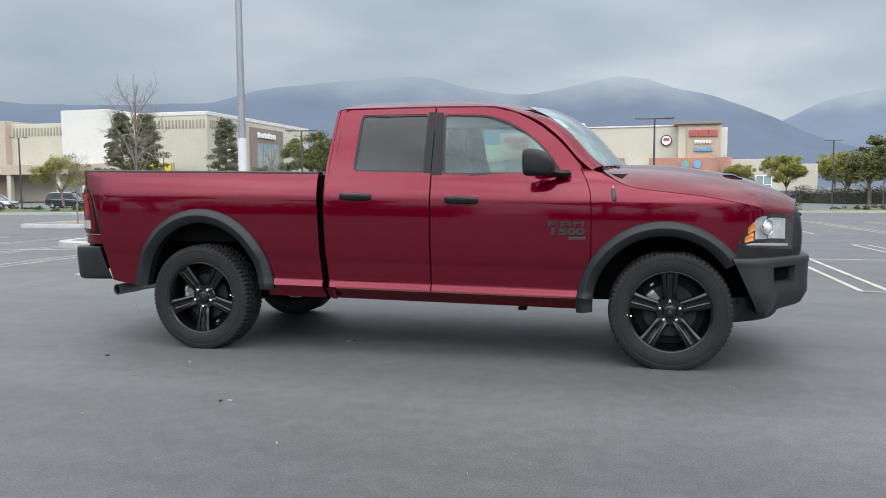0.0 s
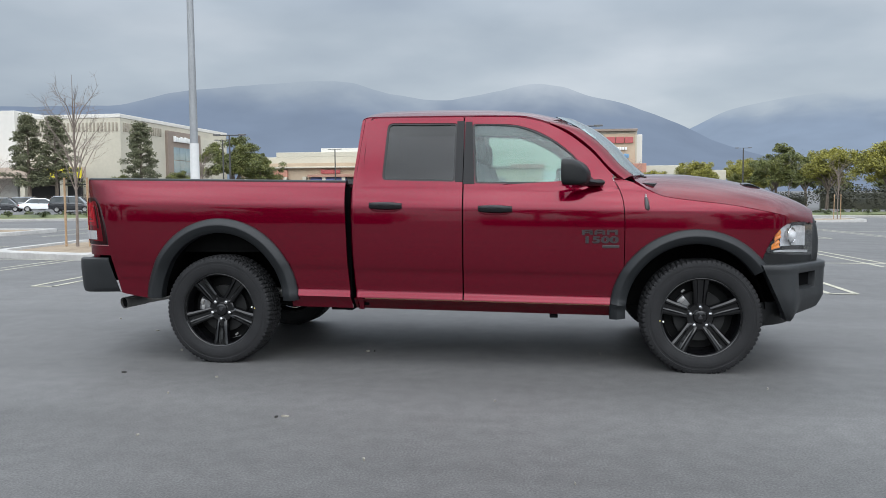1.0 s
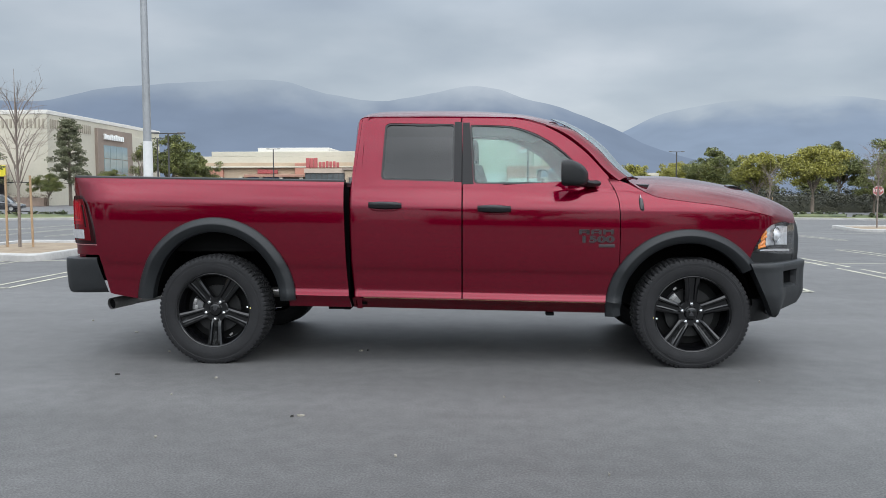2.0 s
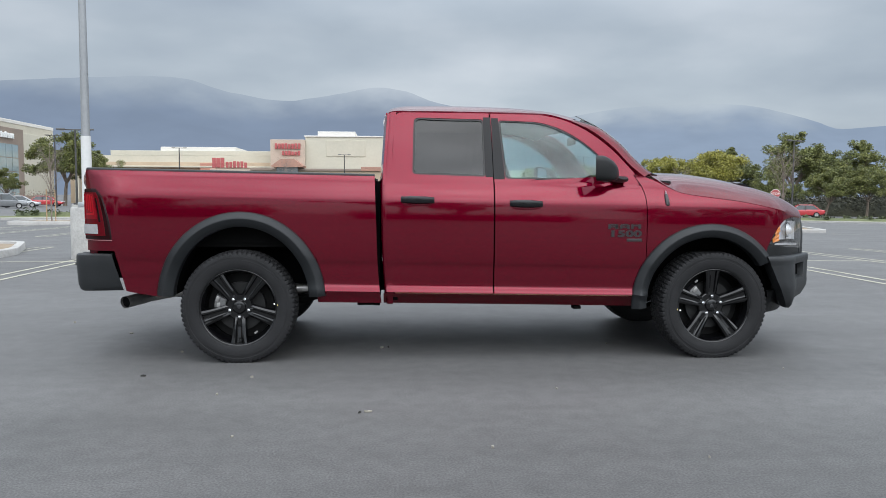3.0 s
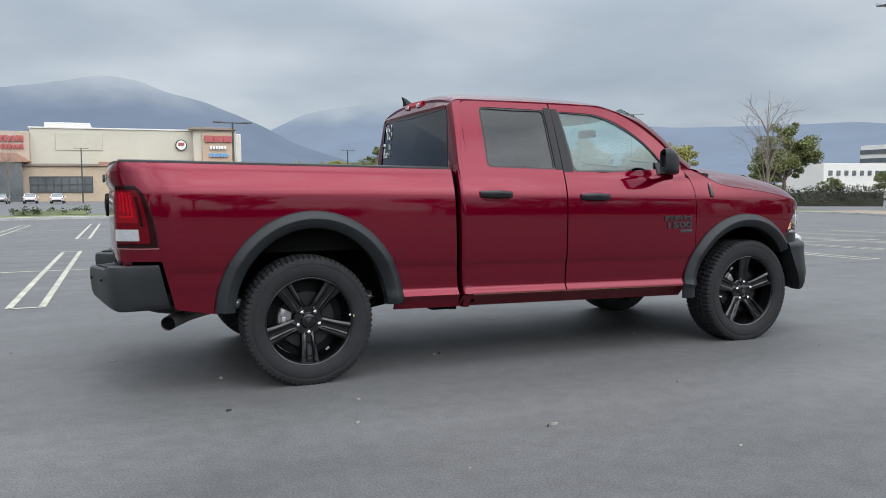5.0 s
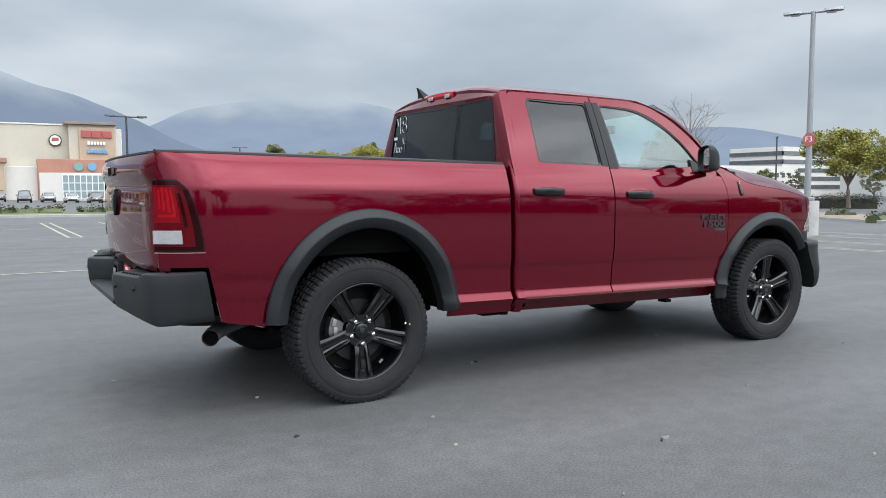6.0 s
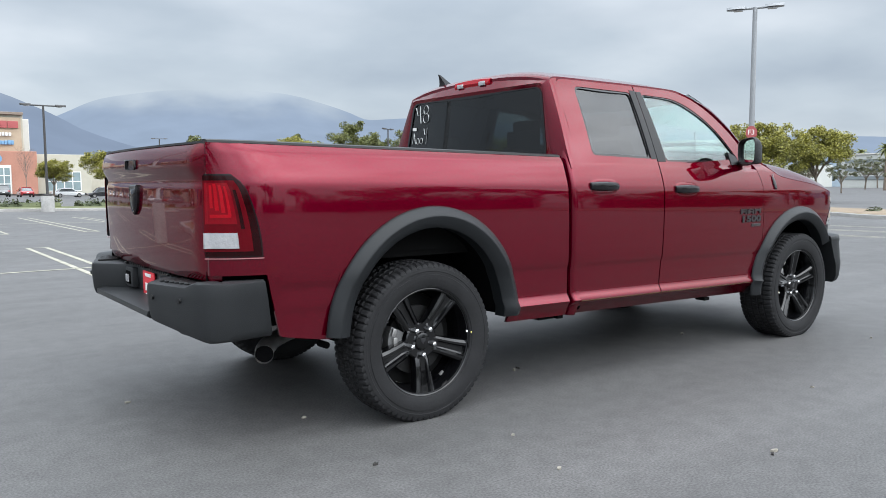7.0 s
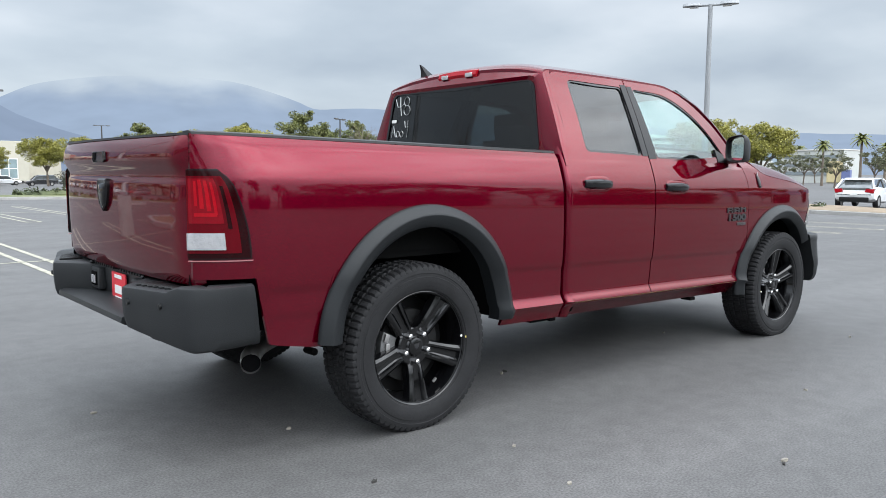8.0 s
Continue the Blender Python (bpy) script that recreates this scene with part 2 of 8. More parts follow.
M = {
    "asphalt": asphalt_mat(),
    "paint": paint_mat(),
    "line": mat("worn_line_paint", (0.19, 0.183, 0.15), 0.7, vary=0.35, scale=3, color2=(0.46, 0.435, 0.34), bump=0.2),
    "yellow_line": mat("worn_yellow_line", (0.45, 0.30, 0.08), 0.7, vary=0.3, scale=3),
    "kerb": mat("kerb_concrete", (0.33, 0.32, 0.305), 0.85, vary=0.18, scale=1.5, bump=0.3),
    "concrete": mat("cast_concrete", (0.26, 0.255, 0.245), 0.85, scale=3, color2=(0.42, 0.41, 0.39), bump=0.4, bump_scale=30),
    "soil": mat("dry_soil", (0.16, 0.115, 0.075), 0.95, scale=2, color2=(0.27, 0.215, 0.15), bump=0.6, bump_scale=20),
    "grass": mat("verge_grass", (0.065, 0.085, 0.03), 0.9, scale=1.2, color2=(0.16, 0.16, 0.07), bump=0.7, bump_scale=30),
    "rubber": mat("tyre_rubber", (0.017, 0.017, 0.018), 0.66, vary=0.25, scale=8, bump=0.2, bump_scale=90, spec=0.2),
    "black_plastic": mat("textured_black_plastic", (0.007, 0.0075, 0.008), 0.42, vary=0.1, scale=12, bump=0.35, bump_scale=260, spec=0.3),
    "flare": mat("flare_plastic", (0.009, 0.0105, 0.012), 0.46, vary=0.1, scale=8, bump=0.3, bump_scale=220, spec=0.34),
    "bumper": mat("bumper_coating", (0.018, 0.0195, 0.021), 0.46, vary=0.1, scale=7, bump=0.25, bump_scale=240, spec=0.32),
    "gloss_black": mat("gloss_black", (0.006, 0.006, 0.007), 0.16, vary=0.1, coat=0.15, spec=0.3),
    "rim": mat("black_alloy", (0.0030, 0.0030, 0.0035), 0.11, vary=0.15, scale=10, coat=0.1, spec=0.45),
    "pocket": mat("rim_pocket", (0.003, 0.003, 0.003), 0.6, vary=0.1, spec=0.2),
    "chrome": mat("chrome", (0.62, 0.62, 0.63), 0.18, metal=1.0, vary=0.05),
    "steel": mat("cast_steel", (0.42, 0.41, 0.40), 0.36, metal=0.9, vary=0.25, scale=14),
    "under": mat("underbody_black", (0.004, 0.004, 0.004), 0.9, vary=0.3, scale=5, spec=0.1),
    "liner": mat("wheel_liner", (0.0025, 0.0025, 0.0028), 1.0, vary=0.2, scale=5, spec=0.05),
    "cloth": mat("seat_cloth", (0.045, 0.046, 0.05), 0.9, vary=0.15, scale=20, bump=0.3),
    "trim": mat("cabin_trim", (0.05, 0.052, 0.056), 0.7, vary=0.12),
    "headliner": mat("headliner", (0.42, 0.42, 0.41), 0.95, vary=0.05),
    "glass": glass_mat("clear_glass", (0.54, 0.73, 0.71), ior=1.50),
    "privacy": glass_mat("privacy_glass", (0.040, 0.045, 0.048), ior=1.5),
    "back_glass": glass_mat("back_glass", (0.075, 0.082, 0.086), ior=1.45),
    "lens_clear": glass_mat("lamp_lens", (0.97, 0.97, 0.97)),
    "red_reflector": mat("red_reflector", (0.33, 0.004, 0.012), 0.2, vary=0.12, scale=30, spec=0.25),
    "red_dark": mat("dark_red_reflector", (0.014, 0.0004, 0.0012), 0.12, vary=0.12, scale=30, spec=0.2),
    "amber": mat("amber_reflector", (0.80, 0.24, 0.02), 0.25, vary=0.12, scale=30, coat=0.6),
    "white_reflector": mat("white_reflector", (0.46, 0.46, 0.47), 0.16, metal=0.4, vary=0.12, scale=40, bump=0.6, bump_scale=70),
    "badge": mat("badge_grey", (0.025, 0.025, 0.027), 0.35, metal=0.2, vary=0.1),
    "badge_dark": mat("badge_dark", (0.028, 0.026, 0.027), 0.35, vary=0.1),
    "chalk": mat("window_chalk", (0.55, 0.56, 0.56), 0.8, vary=0.1, scale=40),
    "red_plate": mat("paper_plate_red", (0.62, 0.03, 0.045), 0.55, vary=0.06),
    "white_plain": mat("white_paint", (0.74, 0.74, 0.72), 0.6, vary=0.08, scale=1.5),
    "gold": mat("door_edge_sheen", (0.30, 0.22, 0.12), 0.35, vary=0.1),
    "dot": mat("yellow_sticker", (0.65, 0.55, 0.16), 0.6, vary=0.1),
    "beige": mat("beige_stucco", (0.472, 0.439, 0.358), 0.9, vary=0.08, scale=0.25, bump=0.2, bump_scale=8),
    "cream": mat("cream_stucco", (0.479, 0.452, 0.371), 0.9, vary=0.07, scale=0.2),
    "white_wall": mat("white_stucco", (0.593, 0.573, 0.531), 0.9, vary=0.05, scale=0.2),
    "tan": mat("tan_stucco", (0.425, 0.331, 0.237), 0.9, vary=0.10, scale=0.2),
    "brown": mat("brown_stone", (0.235, 0.185, 0.15), 0.8, vary=0.12, scale=0.4),
    "taupe": mat("taupe_panel", (0.432, 0.348, 0.282), 0.85, vary=0.10, scale=0.3),
    "brick": mat("red_panel", (0.414, 0.201, 0.144), 0.85, vary=0.12, scale=0.4),
    "roof_tile": mat("terracotta_roof", (0.34, 0.19, 0.14), 0.85, vary=0.15, scale=0.8),
    "slot": mat("slot_shadow", (0.30, 0.265, 0.21), 0.9, vary=0.1),
    "sign_red": mat("sign_red", (0.38, 0.085, 0.085), 0.6, vary=0.08),
    "sign_blue": mat("sign_blue", (0.16, 0.32, 0.50), 0.6, vary=0.08),
    "sign_yellow": mat("yellow_banner", (0.78, 0.66, 0.045), 0.6, vary=0.06, scale=1),
    "sign_teal": mat("sign_teal", (0.17, 0.33, 0.31), 0.5, vary=0.08),
    "dark_sign": mat("dark_lettering", (0.05, 0.045, 0.04), 0.6, vary=0.1),
    "shop_glass": mat("shop_glass", (0.085, 0.095, 0.10), 0.08, vary=0.3, scale=0.5, coat=1.0),
    "pale_glass": mat("pale_shop_glass", (0.24, 0.31, 0.32), 0.12, vary=0.15, scale=0.4, coat=0.8),
    "opening_shade": mat("opening_shade", (0.035, 0.034, 0.034), 0.8, vary=0.2),
    "galv": mat("galvanised_post", (0.27, 0.28, 0.29), 0.5, metal=0.35, vary=0.12, scale=2),
    "post_white": mat("post_white", (0.56, 0.56, 0.55), 0.6, vary=0.1, scale=2),
    "dark_post": mat("dark_bronze_post", (0.045, 0.043, 0.042), 0.55, vary=0.15),
    "bark": mat("bark", (0.105, 0.082, 0.062), 0.95, scale=4, color2=(0.20, 0.165, 0.13), bump=0.8, bump_scale=18, stretch=(1, 1, 0.3)),
    "pale_bark": mat("pale_bark", (0.13, 0.10, 0.085), 0.95, scale=4, color2=(0.24, 0.20, 0.17), bump=0.6, bump_scale=18),
    "stake": mat("wooden_stake", (0.33, 0.22, 0.13), 0.9, vary=0.2, scale=5),
    "leaf": mat("broad_leaf", (0.060, 0.078, 0.020), 0.55, scale=0.5, color2=(0.175, 0.180, 0.048), rnd=0.5),
    "leaf_yellow": mat("yellowing_leaf", (0.13, 0.132, 0.024), 0.55, scale=0.5, color2=(0.31, 0.285, 0.048), rnd=0.5),
    "needle": mat("conifer_needle", (0.075, 0.085, 0.045), 0.7, scale=0.6, color2=(0.160, 0.160, 0.088), rnd=0.4),
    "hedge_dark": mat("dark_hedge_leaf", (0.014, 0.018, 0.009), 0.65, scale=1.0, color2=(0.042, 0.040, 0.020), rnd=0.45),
    "sign_back": mat("sign_back", (0.075, 0.032, 0.030), 0.6, vary=0.15),
    "hedge": mat("hedge_leaf", (0.026, 0.040, 0.014), 0.65, scale=1.0, color2=(0.085, 0.095, 0.034), rnd=0.45),
    "shrub_dry": mat("dry_shrub", (0.12, 0.085, 0.065), 0.8, scale=1.0, color2=(0.22, 0.165, 0.13), rnd=0.4),
    "litter": mat("dry_leaf_litter", (0.27, 0.25, 0.21), 0.8, vary=0.3, scale=30),
    "litter_dark": mat("dark_litter", (0.04, 0.038, 0.035), 0.9, vary=0.3, scale=30),
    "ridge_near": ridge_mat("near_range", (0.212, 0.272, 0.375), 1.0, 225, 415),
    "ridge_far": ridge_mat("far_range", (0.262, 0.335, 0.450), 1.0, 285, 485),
}
M["leaf"].node_tree.nodes["Principled BSDF"].inputs["Subsurface Weight"].default_value = 0.0


# ---- mesh helpers ----
def finish(bm, sharp=38):
    bmesh.ops.recalc_face_normals(bm, faces=bm.faces[:])
    for f in bm.faces:
        f.smooth = True
    for e in bm.edges:
        if len(e.link_faces) != 2 or e.calc_face_angle(0.0) > radians(sharp):
            e.smooth = False
    return bm


def obj(name, bm, material, sharp=38, raw=False):
    if not raw:
        finish(bm, sharp)
    me = bpy.data.meshes.new(name)
    bm.to_mesh(me)
    bm.free()
    me.materials.append(material)
    return new(name, me)


def part(name, bm, material, parent, label="", sharp=38, raw=False):
    ob = obj(name, bm, material, sharp, raw)
    ob.parent = parent
    if label:
        tagged(ob, label=label)
    return ob


def empty(name, label, category, loc=(0, 0, 0), group="", kind=""):
    ob = new(name)
    ob.location = loc
    ob.empty_display_size = 0.2
    return tagged(ob, label, category, group, kind)


def box(bm, x0, x1, y0, y1, z0, z1, bevel=0.0, seg=2, m=None):
    tmp = bmesh.new() if bevel else bm
    vs = [tmp.verts.new((x, y, z)) for x in (x0, x1) for y in (y0, y1) for z in (z0, z1)]
    for q in ((0, 1, 3, 2), (4, 6, 7, 5), (0, 4, 5, 1), (2, 3, 7, 6), (0, 2, 6, 4), (1, 5, 7, 3)):
        tmp.faces.new([vs[i] for i in q])
    if bevel:
        bmesh.ops.recalc_face_normals(tmp, faces=tmp.faces[:])
        bmesh.ops.bevel(tmp, geom=tmp.edges[:], offset=bevel, segments=seg, affect="EDGES", profile=0.6)
        if m is not None:
            tmp.transform(m)
        join(bm, tmp)
    elif m is not None:
        for v in vs:
            v.co = m @ v.co
    return bm


def join(bm, other):
    mp = {v: bm.verts.new(v.co) for v in other.verts}
    for f in other.faces:
        bm.faces.new([mp[v] for v in f.verts])
    other.free()
    return bm


def new_box(x0, x1, y0, y1, z0, z1, bevel=0.0, seg=2):
    return box(bmesh.new(), x0, x1, y0, y1, z0, z1, bevel, seg)


def sheet(bm, P, nu, nv):
    """A grid of points P(u, v), u and v from 0 to 1."""
    g = [[bm.verts.new(P(i / nu, j / nv)) for j in range(nv + 1)] for i in range(nu + 1)]
    for i in range(nu):
        for j in range(nv):
            bm.faces.new((g[i][j], g[i + 1][j], g[i + 1][j + 1], g[i][j + 1]))
    return g


def thicken(bm, offset):
    """Gives an open sheet the thickness of a vector."""
    old = bm.verts[:]
    mp = {v: bm.verts.new(v.co + Vector(offset)) for v in old}
    rim = [e for e in bm.edges if len(e.link_faces) == 1]
    for f in bm.faces[:]:
        bm.faces.new([mp[v] for v in reversed(f.verts)])
    for e in rim:
        a, b = e.verts
        bm.faces.new((a, b, mp[b], mp[a]))
    return bm


def tube(bm, pts, radii, n=10, caps=True, squash=(1, 1)):
    pts = [Vector(p) for p in pts]
    rings = []
    up = Vector((0, 0, 1))
    for i, p in enumerate(pts):
        d = (pts[min(i + 1, len(pts) - 1)] - pts[max(i - 1, 0)]).normalized()
        side = d.cross(up)
        side = d.cross(Vector((1, 0, 0))) if side.length < 0.05 else side
        side.normalize()
        top = side.cross(d).normalized()
        r = radii[i] if hasattr(radii, "__len__") else radii
        rings.append([bm.verts.new(p + (side * math.cos(a) * squash[0] + top * math.sin(a) * squash[1]) * r)
                      for a in (2 * math.pi * k / n for k in range(n))])
    for a, b in zip(rings, rings[1:]):
        for k in range(n):
            bm.faces.new((a[k], a[(k + 1) % n], b[(k + 1) % n], b[k]))
    if caps:
        bm.faces.new(rings[0])
        bm.faces.new(list(reversed(rings[-1])))
    return bm


def loft(bm, rings, closed=True, caps=True):
    """Joins rings of equally many points."""
    vs = [[bm.verts.new(p) for p in r] for r in rings]
    n = len(vs[0])
    for a, b in zip(vs, vs[1:]):
        for k in range(n if closed else n - 1):
            bm.faces.new((a[k], a[(k + 1) % n], b[(k + 1) % n], b[k]))
    if caps and closed:
        bm.faces.new(vs[0])
        bm.faces.new(list(reversed(vs[-1])))
    return bm


def spin(bm, profile, n=48, closed=False, axis_y=0.0):
    """Turns a profile of (y, r) about the y axis."""
    rings = []
    for k in range(n):
        a = 2 * math.pi * k / n
        rings.append([bm.verts.new((r * math.cos(a), y + axis_y, r * math.sin(a))) for y, r in profile])
    m = len(profile)
    for k in range(n):
        a, b = rings[k], rings[(k + 1) % n]
        for j in range(m if closed else m - 1):
            bm.faces.new((a[j], a[(j + 1) % m], b[(j + 1) % m], b[j]))
    return bm


def disc_y(bm, x, y, z, r, depth, n=20, taper=0.85):
    """A short rounded stud along -y."""
    loft(bm, [[(x + rr * math.cos(2 * math.pi * k / n), yy, z + rr * math.sin(2 * math.pi * k / n)) for k in range(n)]
              for rr, yy in ((r, y), (r, y - depth * 0.6), (r * taper, y - depth))])
    return bm


def curve(xs, ys):
    """A smooth function through knots (monotone cubic)."""
    xs, ys = np.array(xs, float), np.array(ys, float)
    h, d = np.diff(xs), np.diff(ys) / np.diff(xs)
    mm = np.zeros(len(xs))
    mm[0], mm[-1] = d[0], d[-1]
    for i in range(1, len(xs) - 1):
        mm[i] = 0 if d[i - 1] * d[i] <= 0 else 2 * d[i - 1] * d[i] / (d[i - 1] + d[i])

    def f(x):
        x = min(max(x, xs[0]), xs[-1])
        i = min(max(int(np.searchsorted(xs, x)) - 1, 0), len(h) - 1)
        t = (x - xs[i]) / h[i]
        return float((1 + 2 * t) * (1 - t) ** 2 * ys[i] + t * (1 - t) ** 2 * h[i] * mm[i]
                     + t * t * (3 - 2 * t) * ys[i + 1] + t * t * (t - 1) * h[i] * mm[i + 1])
    return f


def text_mesh(txt, size, depth=0.002, bold=0.0):
    cu = bpy.data.curves.new("lettering", "FONT")
    cu.body, cu.size, cu.extrude, cu.align_x, cu.align_y = txt, size, depth, "CENTER", "CENTER"
    cu.offset = bold
    ob = bpy.data.objects.new("lettering", cu)
    me = bpy.data.meshes.new_from_object(ob)
    bpy.data.objects.remove(ob)
    bpy.data.curves.remove(cu)
    return me



def smooth_path(pts, n):
    """Catmull-Rom through points of the plan."""
    out = []
    m = len(pts)
    for i in range(m - 1):
        p0, p1, p2, p3 = (np.array(pts[min(max(k, 0), m - 1)], float) for k in (i - 1, i, i + 1, i + 2))
        for k in range(n):
            t = k / n
            out.append(tuple(0.5 * (2 * p1 + (p2 - p0) * t + (2 * p0 - 5 * p1 + 4 * p2 - p3) * t * t + (3 * p1 - p0 - 3 * p2 + p3) * t ** 3)))
    return out + [tuple(pts[-1])]



def round_poly(pts, r, n=4):
    """A polygon with its corners rounded; r per corner or one for all."""
    out = []
    m = len(pts)
    for i in range(m):
        p, a, b = (np.array(pts[k % m], float) for k in (i, i - 1, i + 1))
        rr = r[i] if hasattr(r, "__len__") else r
        da, db = a - p, b - p
        la, lb = np.linalg.norm(da), np.linalg.norm(db)
        rr = min(rr, 0.45 * la, 0.45 * lb)
        q0, q1 = p + da / la * rr, p + db / lb * rr
        for k in range(n + 1):
            t = k / n
            out.append(tuple((1 - t) ** 2 * q0 + 2 * t * (1 - t) * p + t * t * q1))
    return out



def densify(poly, n=5):
    out = []
    for a, b in zip(poly, poly[1:] + poly[:1]):
        out += [tuple(a[i] + (b[i] - a[i]) * k / n for i in (0, 1)) for k in range(n)]
    return out


# ---- ground ----
def gz(x, y):
    """The lot's height: level under the truck, falling gently to the east."""
    r, az = math.hypot(x - 1.5, y + 3), math.degrees(math.atan2(x - 1.5, y + 3))
    w = float(np.interp(az, [-180, -90, -40, -8, 0, 14, 30, 90, 180], [.3, .4, .5, .2, .3, .85, 1, .9, .3]))
    return -0.0145 * w * min(max(0, r - 12), 170)


def build_ground():
    bm = bmesh.new()
    radii = [0, 2, 4, 6, 8, 10, 12, 15, 19, 24, 30, 38, 48, 60, 75, 95, 120, 150, 182, 260, 400, 700, 1300, 2500, 4500]
    n = 96
    rings = [[bm.verts.new((1.5, -3, 0))]]
    for r in radii[1:]:
        ring = []
        for k in range(n):
            a = 2 * math.pi * k / n
            x, y = 1.5 + r * math.sin(a), -3 + r * math.cos(a)
            ring.append(bm.verts.new((x, y, gz(x, y))))
        rings.append(ring)
    for k in range(n):
        bm.faces.new((rings[0][0], rings[1][k], rings[1][(k + 1) % n]))
    for a, b in zip(rings[1:], rings[2:]):
        for k in range(n):
            bm.faces.new((a[k], b[k], b[(k + 1) % n], a[(k + 1) % n]))
    for f in bm.faces:
        f.normal_update()
        if f.normal.z < 0:
            f.normal_flip()
        f.smooth = True
    tagged(obj("ground", bm, M["asphalt"], raw=True), "dark grey sealed asphalt of a large car park", "ground", kind="structure")


build_ground()


def ribbon(pts, offs, step=2.0):
    """A band along a plan line; offs: rows of (sideways, height) from one edge to the other."""
    path = []
    for (x0, y0), (x1, y1) in zip(pts, pts[1:]):
        n = max(1, int(math.hypot(x1 - x0, y1 - y0) / step))
        path += [(x0 + (x1 - x0) * k / n, y0 + (y1 - y0) * k / n) for k in range(n)]
    path.append(pts[-1])
    bm = bmesh.new()
    rows = []
    for k, (x, y) in enumerate(path):
        a, b = path[max(k - 2, 0)], path[min(k + 2, len(path) - 1)]
        l = math.hypot(b[0] - a[0], b[1] - a[1])
        nx, ny = -(b[1] - a[1]) / l, (b[0] - a[0]) / l
        rows.append([(x + nx * o, y + ny * o, gz(x + nx * o, y + ny * o) + h) for o, h in offs])
    loft(bm, rows, closed=False)
    return bm


LOT_EDGE = smooth_path([(-90, 34), (-34, 35), (-21, 35.5), (-8, 36), (2, 37.5), (8, 40), (15, 45.5), (21, 48), (28, 49), (36, 44), (43, 38.5), (42, 30), (33, 18),
                        (28.5, 11.5), (26, 8), (23, -5), (20, -30), (15, -60)], 5)


def build_lot():
    bm = ribbon(LOT_EDGE, [(0, -0.05), (0, 0.12), (0.02, 0.14), (0.15, 0.14), (0.15, 0.0)])
    tagged(obj("kerb", bm, M["kerb"]), "pale concrete kerb along the planted verge", "kerb", kind="structure")
    bm = ribbon(LOT_EDGE, [(0.15, 0.11), (1.2, 0.16), (2.6, 0.18), (3.8, 0.14), (4.2, 0.0)])
    tagged(obj("verge", bm, M["grass"], 70), "rough grass and soil verge", "verge", kind="structure")
    east = [p for p in LOT_EDGE if p[0] > 22 and p[1] < 34]
    bm = ribbon(east, [(0.20, 0.145), (1.4, 0.20), (3.0, 0.21), (4.1, 0.06)])
    tagged(obj("soil", bm, M["soil"], 70), "bare dry soil of the planting strip", "soil", kind="structure")

    def stripe(x0, y0, x1, y1, wide, material="line"):
        l = math.hypot(x1 - x0, y1 - y0)
        nx, ny = -(y1 - y0) / l * wide / 2, (x1 - x0) / l * wide / 2
        bm = bmesh.new()
        n = max(1, int(l / 2))
        loft(bm, [[(x0 + (x1 - x0) * k / n + e * nx, y0 + (y1 - y0) * k / n + e * ny, gz(x0 + (x1 - x0) * k / n, y0 + (y1 - y0) * k / n) + 0.005) for e in (-1, 1)] for k in range(n + 1)],
             closed=False)
        ob = obj("parking_line", bm, M[material], raw=True)
        tagged(ob, "worn white painted parking line", "parking line", "painted parking lines", "structure")
    xs = (-16.4, -14.0, -11.7, -9.3, -6.95, -4.58, -2.06, 0.22, 2.3, 4.2, 6.12, 8.22, 10.6, 12.9, 15.2, 17.5, 19.8)
    for x in xs:
        for y0, y1 in ((3.5, 7.8), (7.8, 12.2), (17.3, 23.2), (23.2, 28.8)):
            if y0 > 12 and x > 13:
                continue
            for d in (-0.16, 0.16):
                stripe(x + d, y0, x + d, y1, 0.075)
            yo = y0 if y0 in (3.5, 17.3) else y1
            stripe(x - 0.16, yo, x + 0.16, yo, 0.075)
    for y in (7.8, 23.2):
        stripe(-17, y, 20, y, 0.085)
    stripe(-0.55, -4.42, 0.10, -4.62, 0.10, "yellow_line")


build_lot()


def island(pts, label):
    """A raised kerbed tree island."""
    isl = empty("tree_island", label, "island", (pts[0][0], pts[0][1], 0), kind="structure")
    cx, cy = np.mean(pts, axis=0)
    loop = round_poly(pts, 0.5, 4)
    z = gz(cx, cy)

    def at(k, h):
        return [(cx + (x - cx) * k - pts[0][0], cy + (y - cy) * k - pts[0][1], z + h) for x, y in loop]
    bm = bmesh.new()
    loft(bm, [at(1.0, -0.04), at(0.995, 0.13), at(0.985, 0.15), at(0.86, 0.15), at(0.85, 0.09)], caps=False)
    part("kerb_ring", bm, M["kerb"], isl)
    bm = bmesh.new()
    bm.faces.new([bm.verts.new(p) for p in at(0.87, 0.10)])
    part("island_soil", bm, M["soil"], isl)


island([(-9.3, 8.4), (-6.4, 7.5), (-6.4, 9.6), (-7.4, 12.2), (-9.6, 12.4)], "pale kerbed island round a bare young tree")
island([(-18.6, 17.6), (-15.6, 17.6), (-15.6, 20.6), (-18.6, 20.6)], "pale kerbed island round a small olive green tree")
island([(11.9, 8.3), (12.9, 7.05), (14.5, 8.75), (13.45, 10.05)], "pale kerbed island round a bare young tree")
island([(17.0, 24.8), (19.6, 24.8), (20.6, 29.0), (17.6, 29.0)], "pale kerbed island round a slim young tree")
island([(16.0, 35.4), (19.2, 36.4), (19.6, 39.6), (16.6, 39.0)], "pale kerbed island round a staked young tree")
island([(-15.6, 28.2), (-12.4, 28.2), (-12.4, 31.2), (-15.6, 31.2)], "pale kerbed island in the car park")


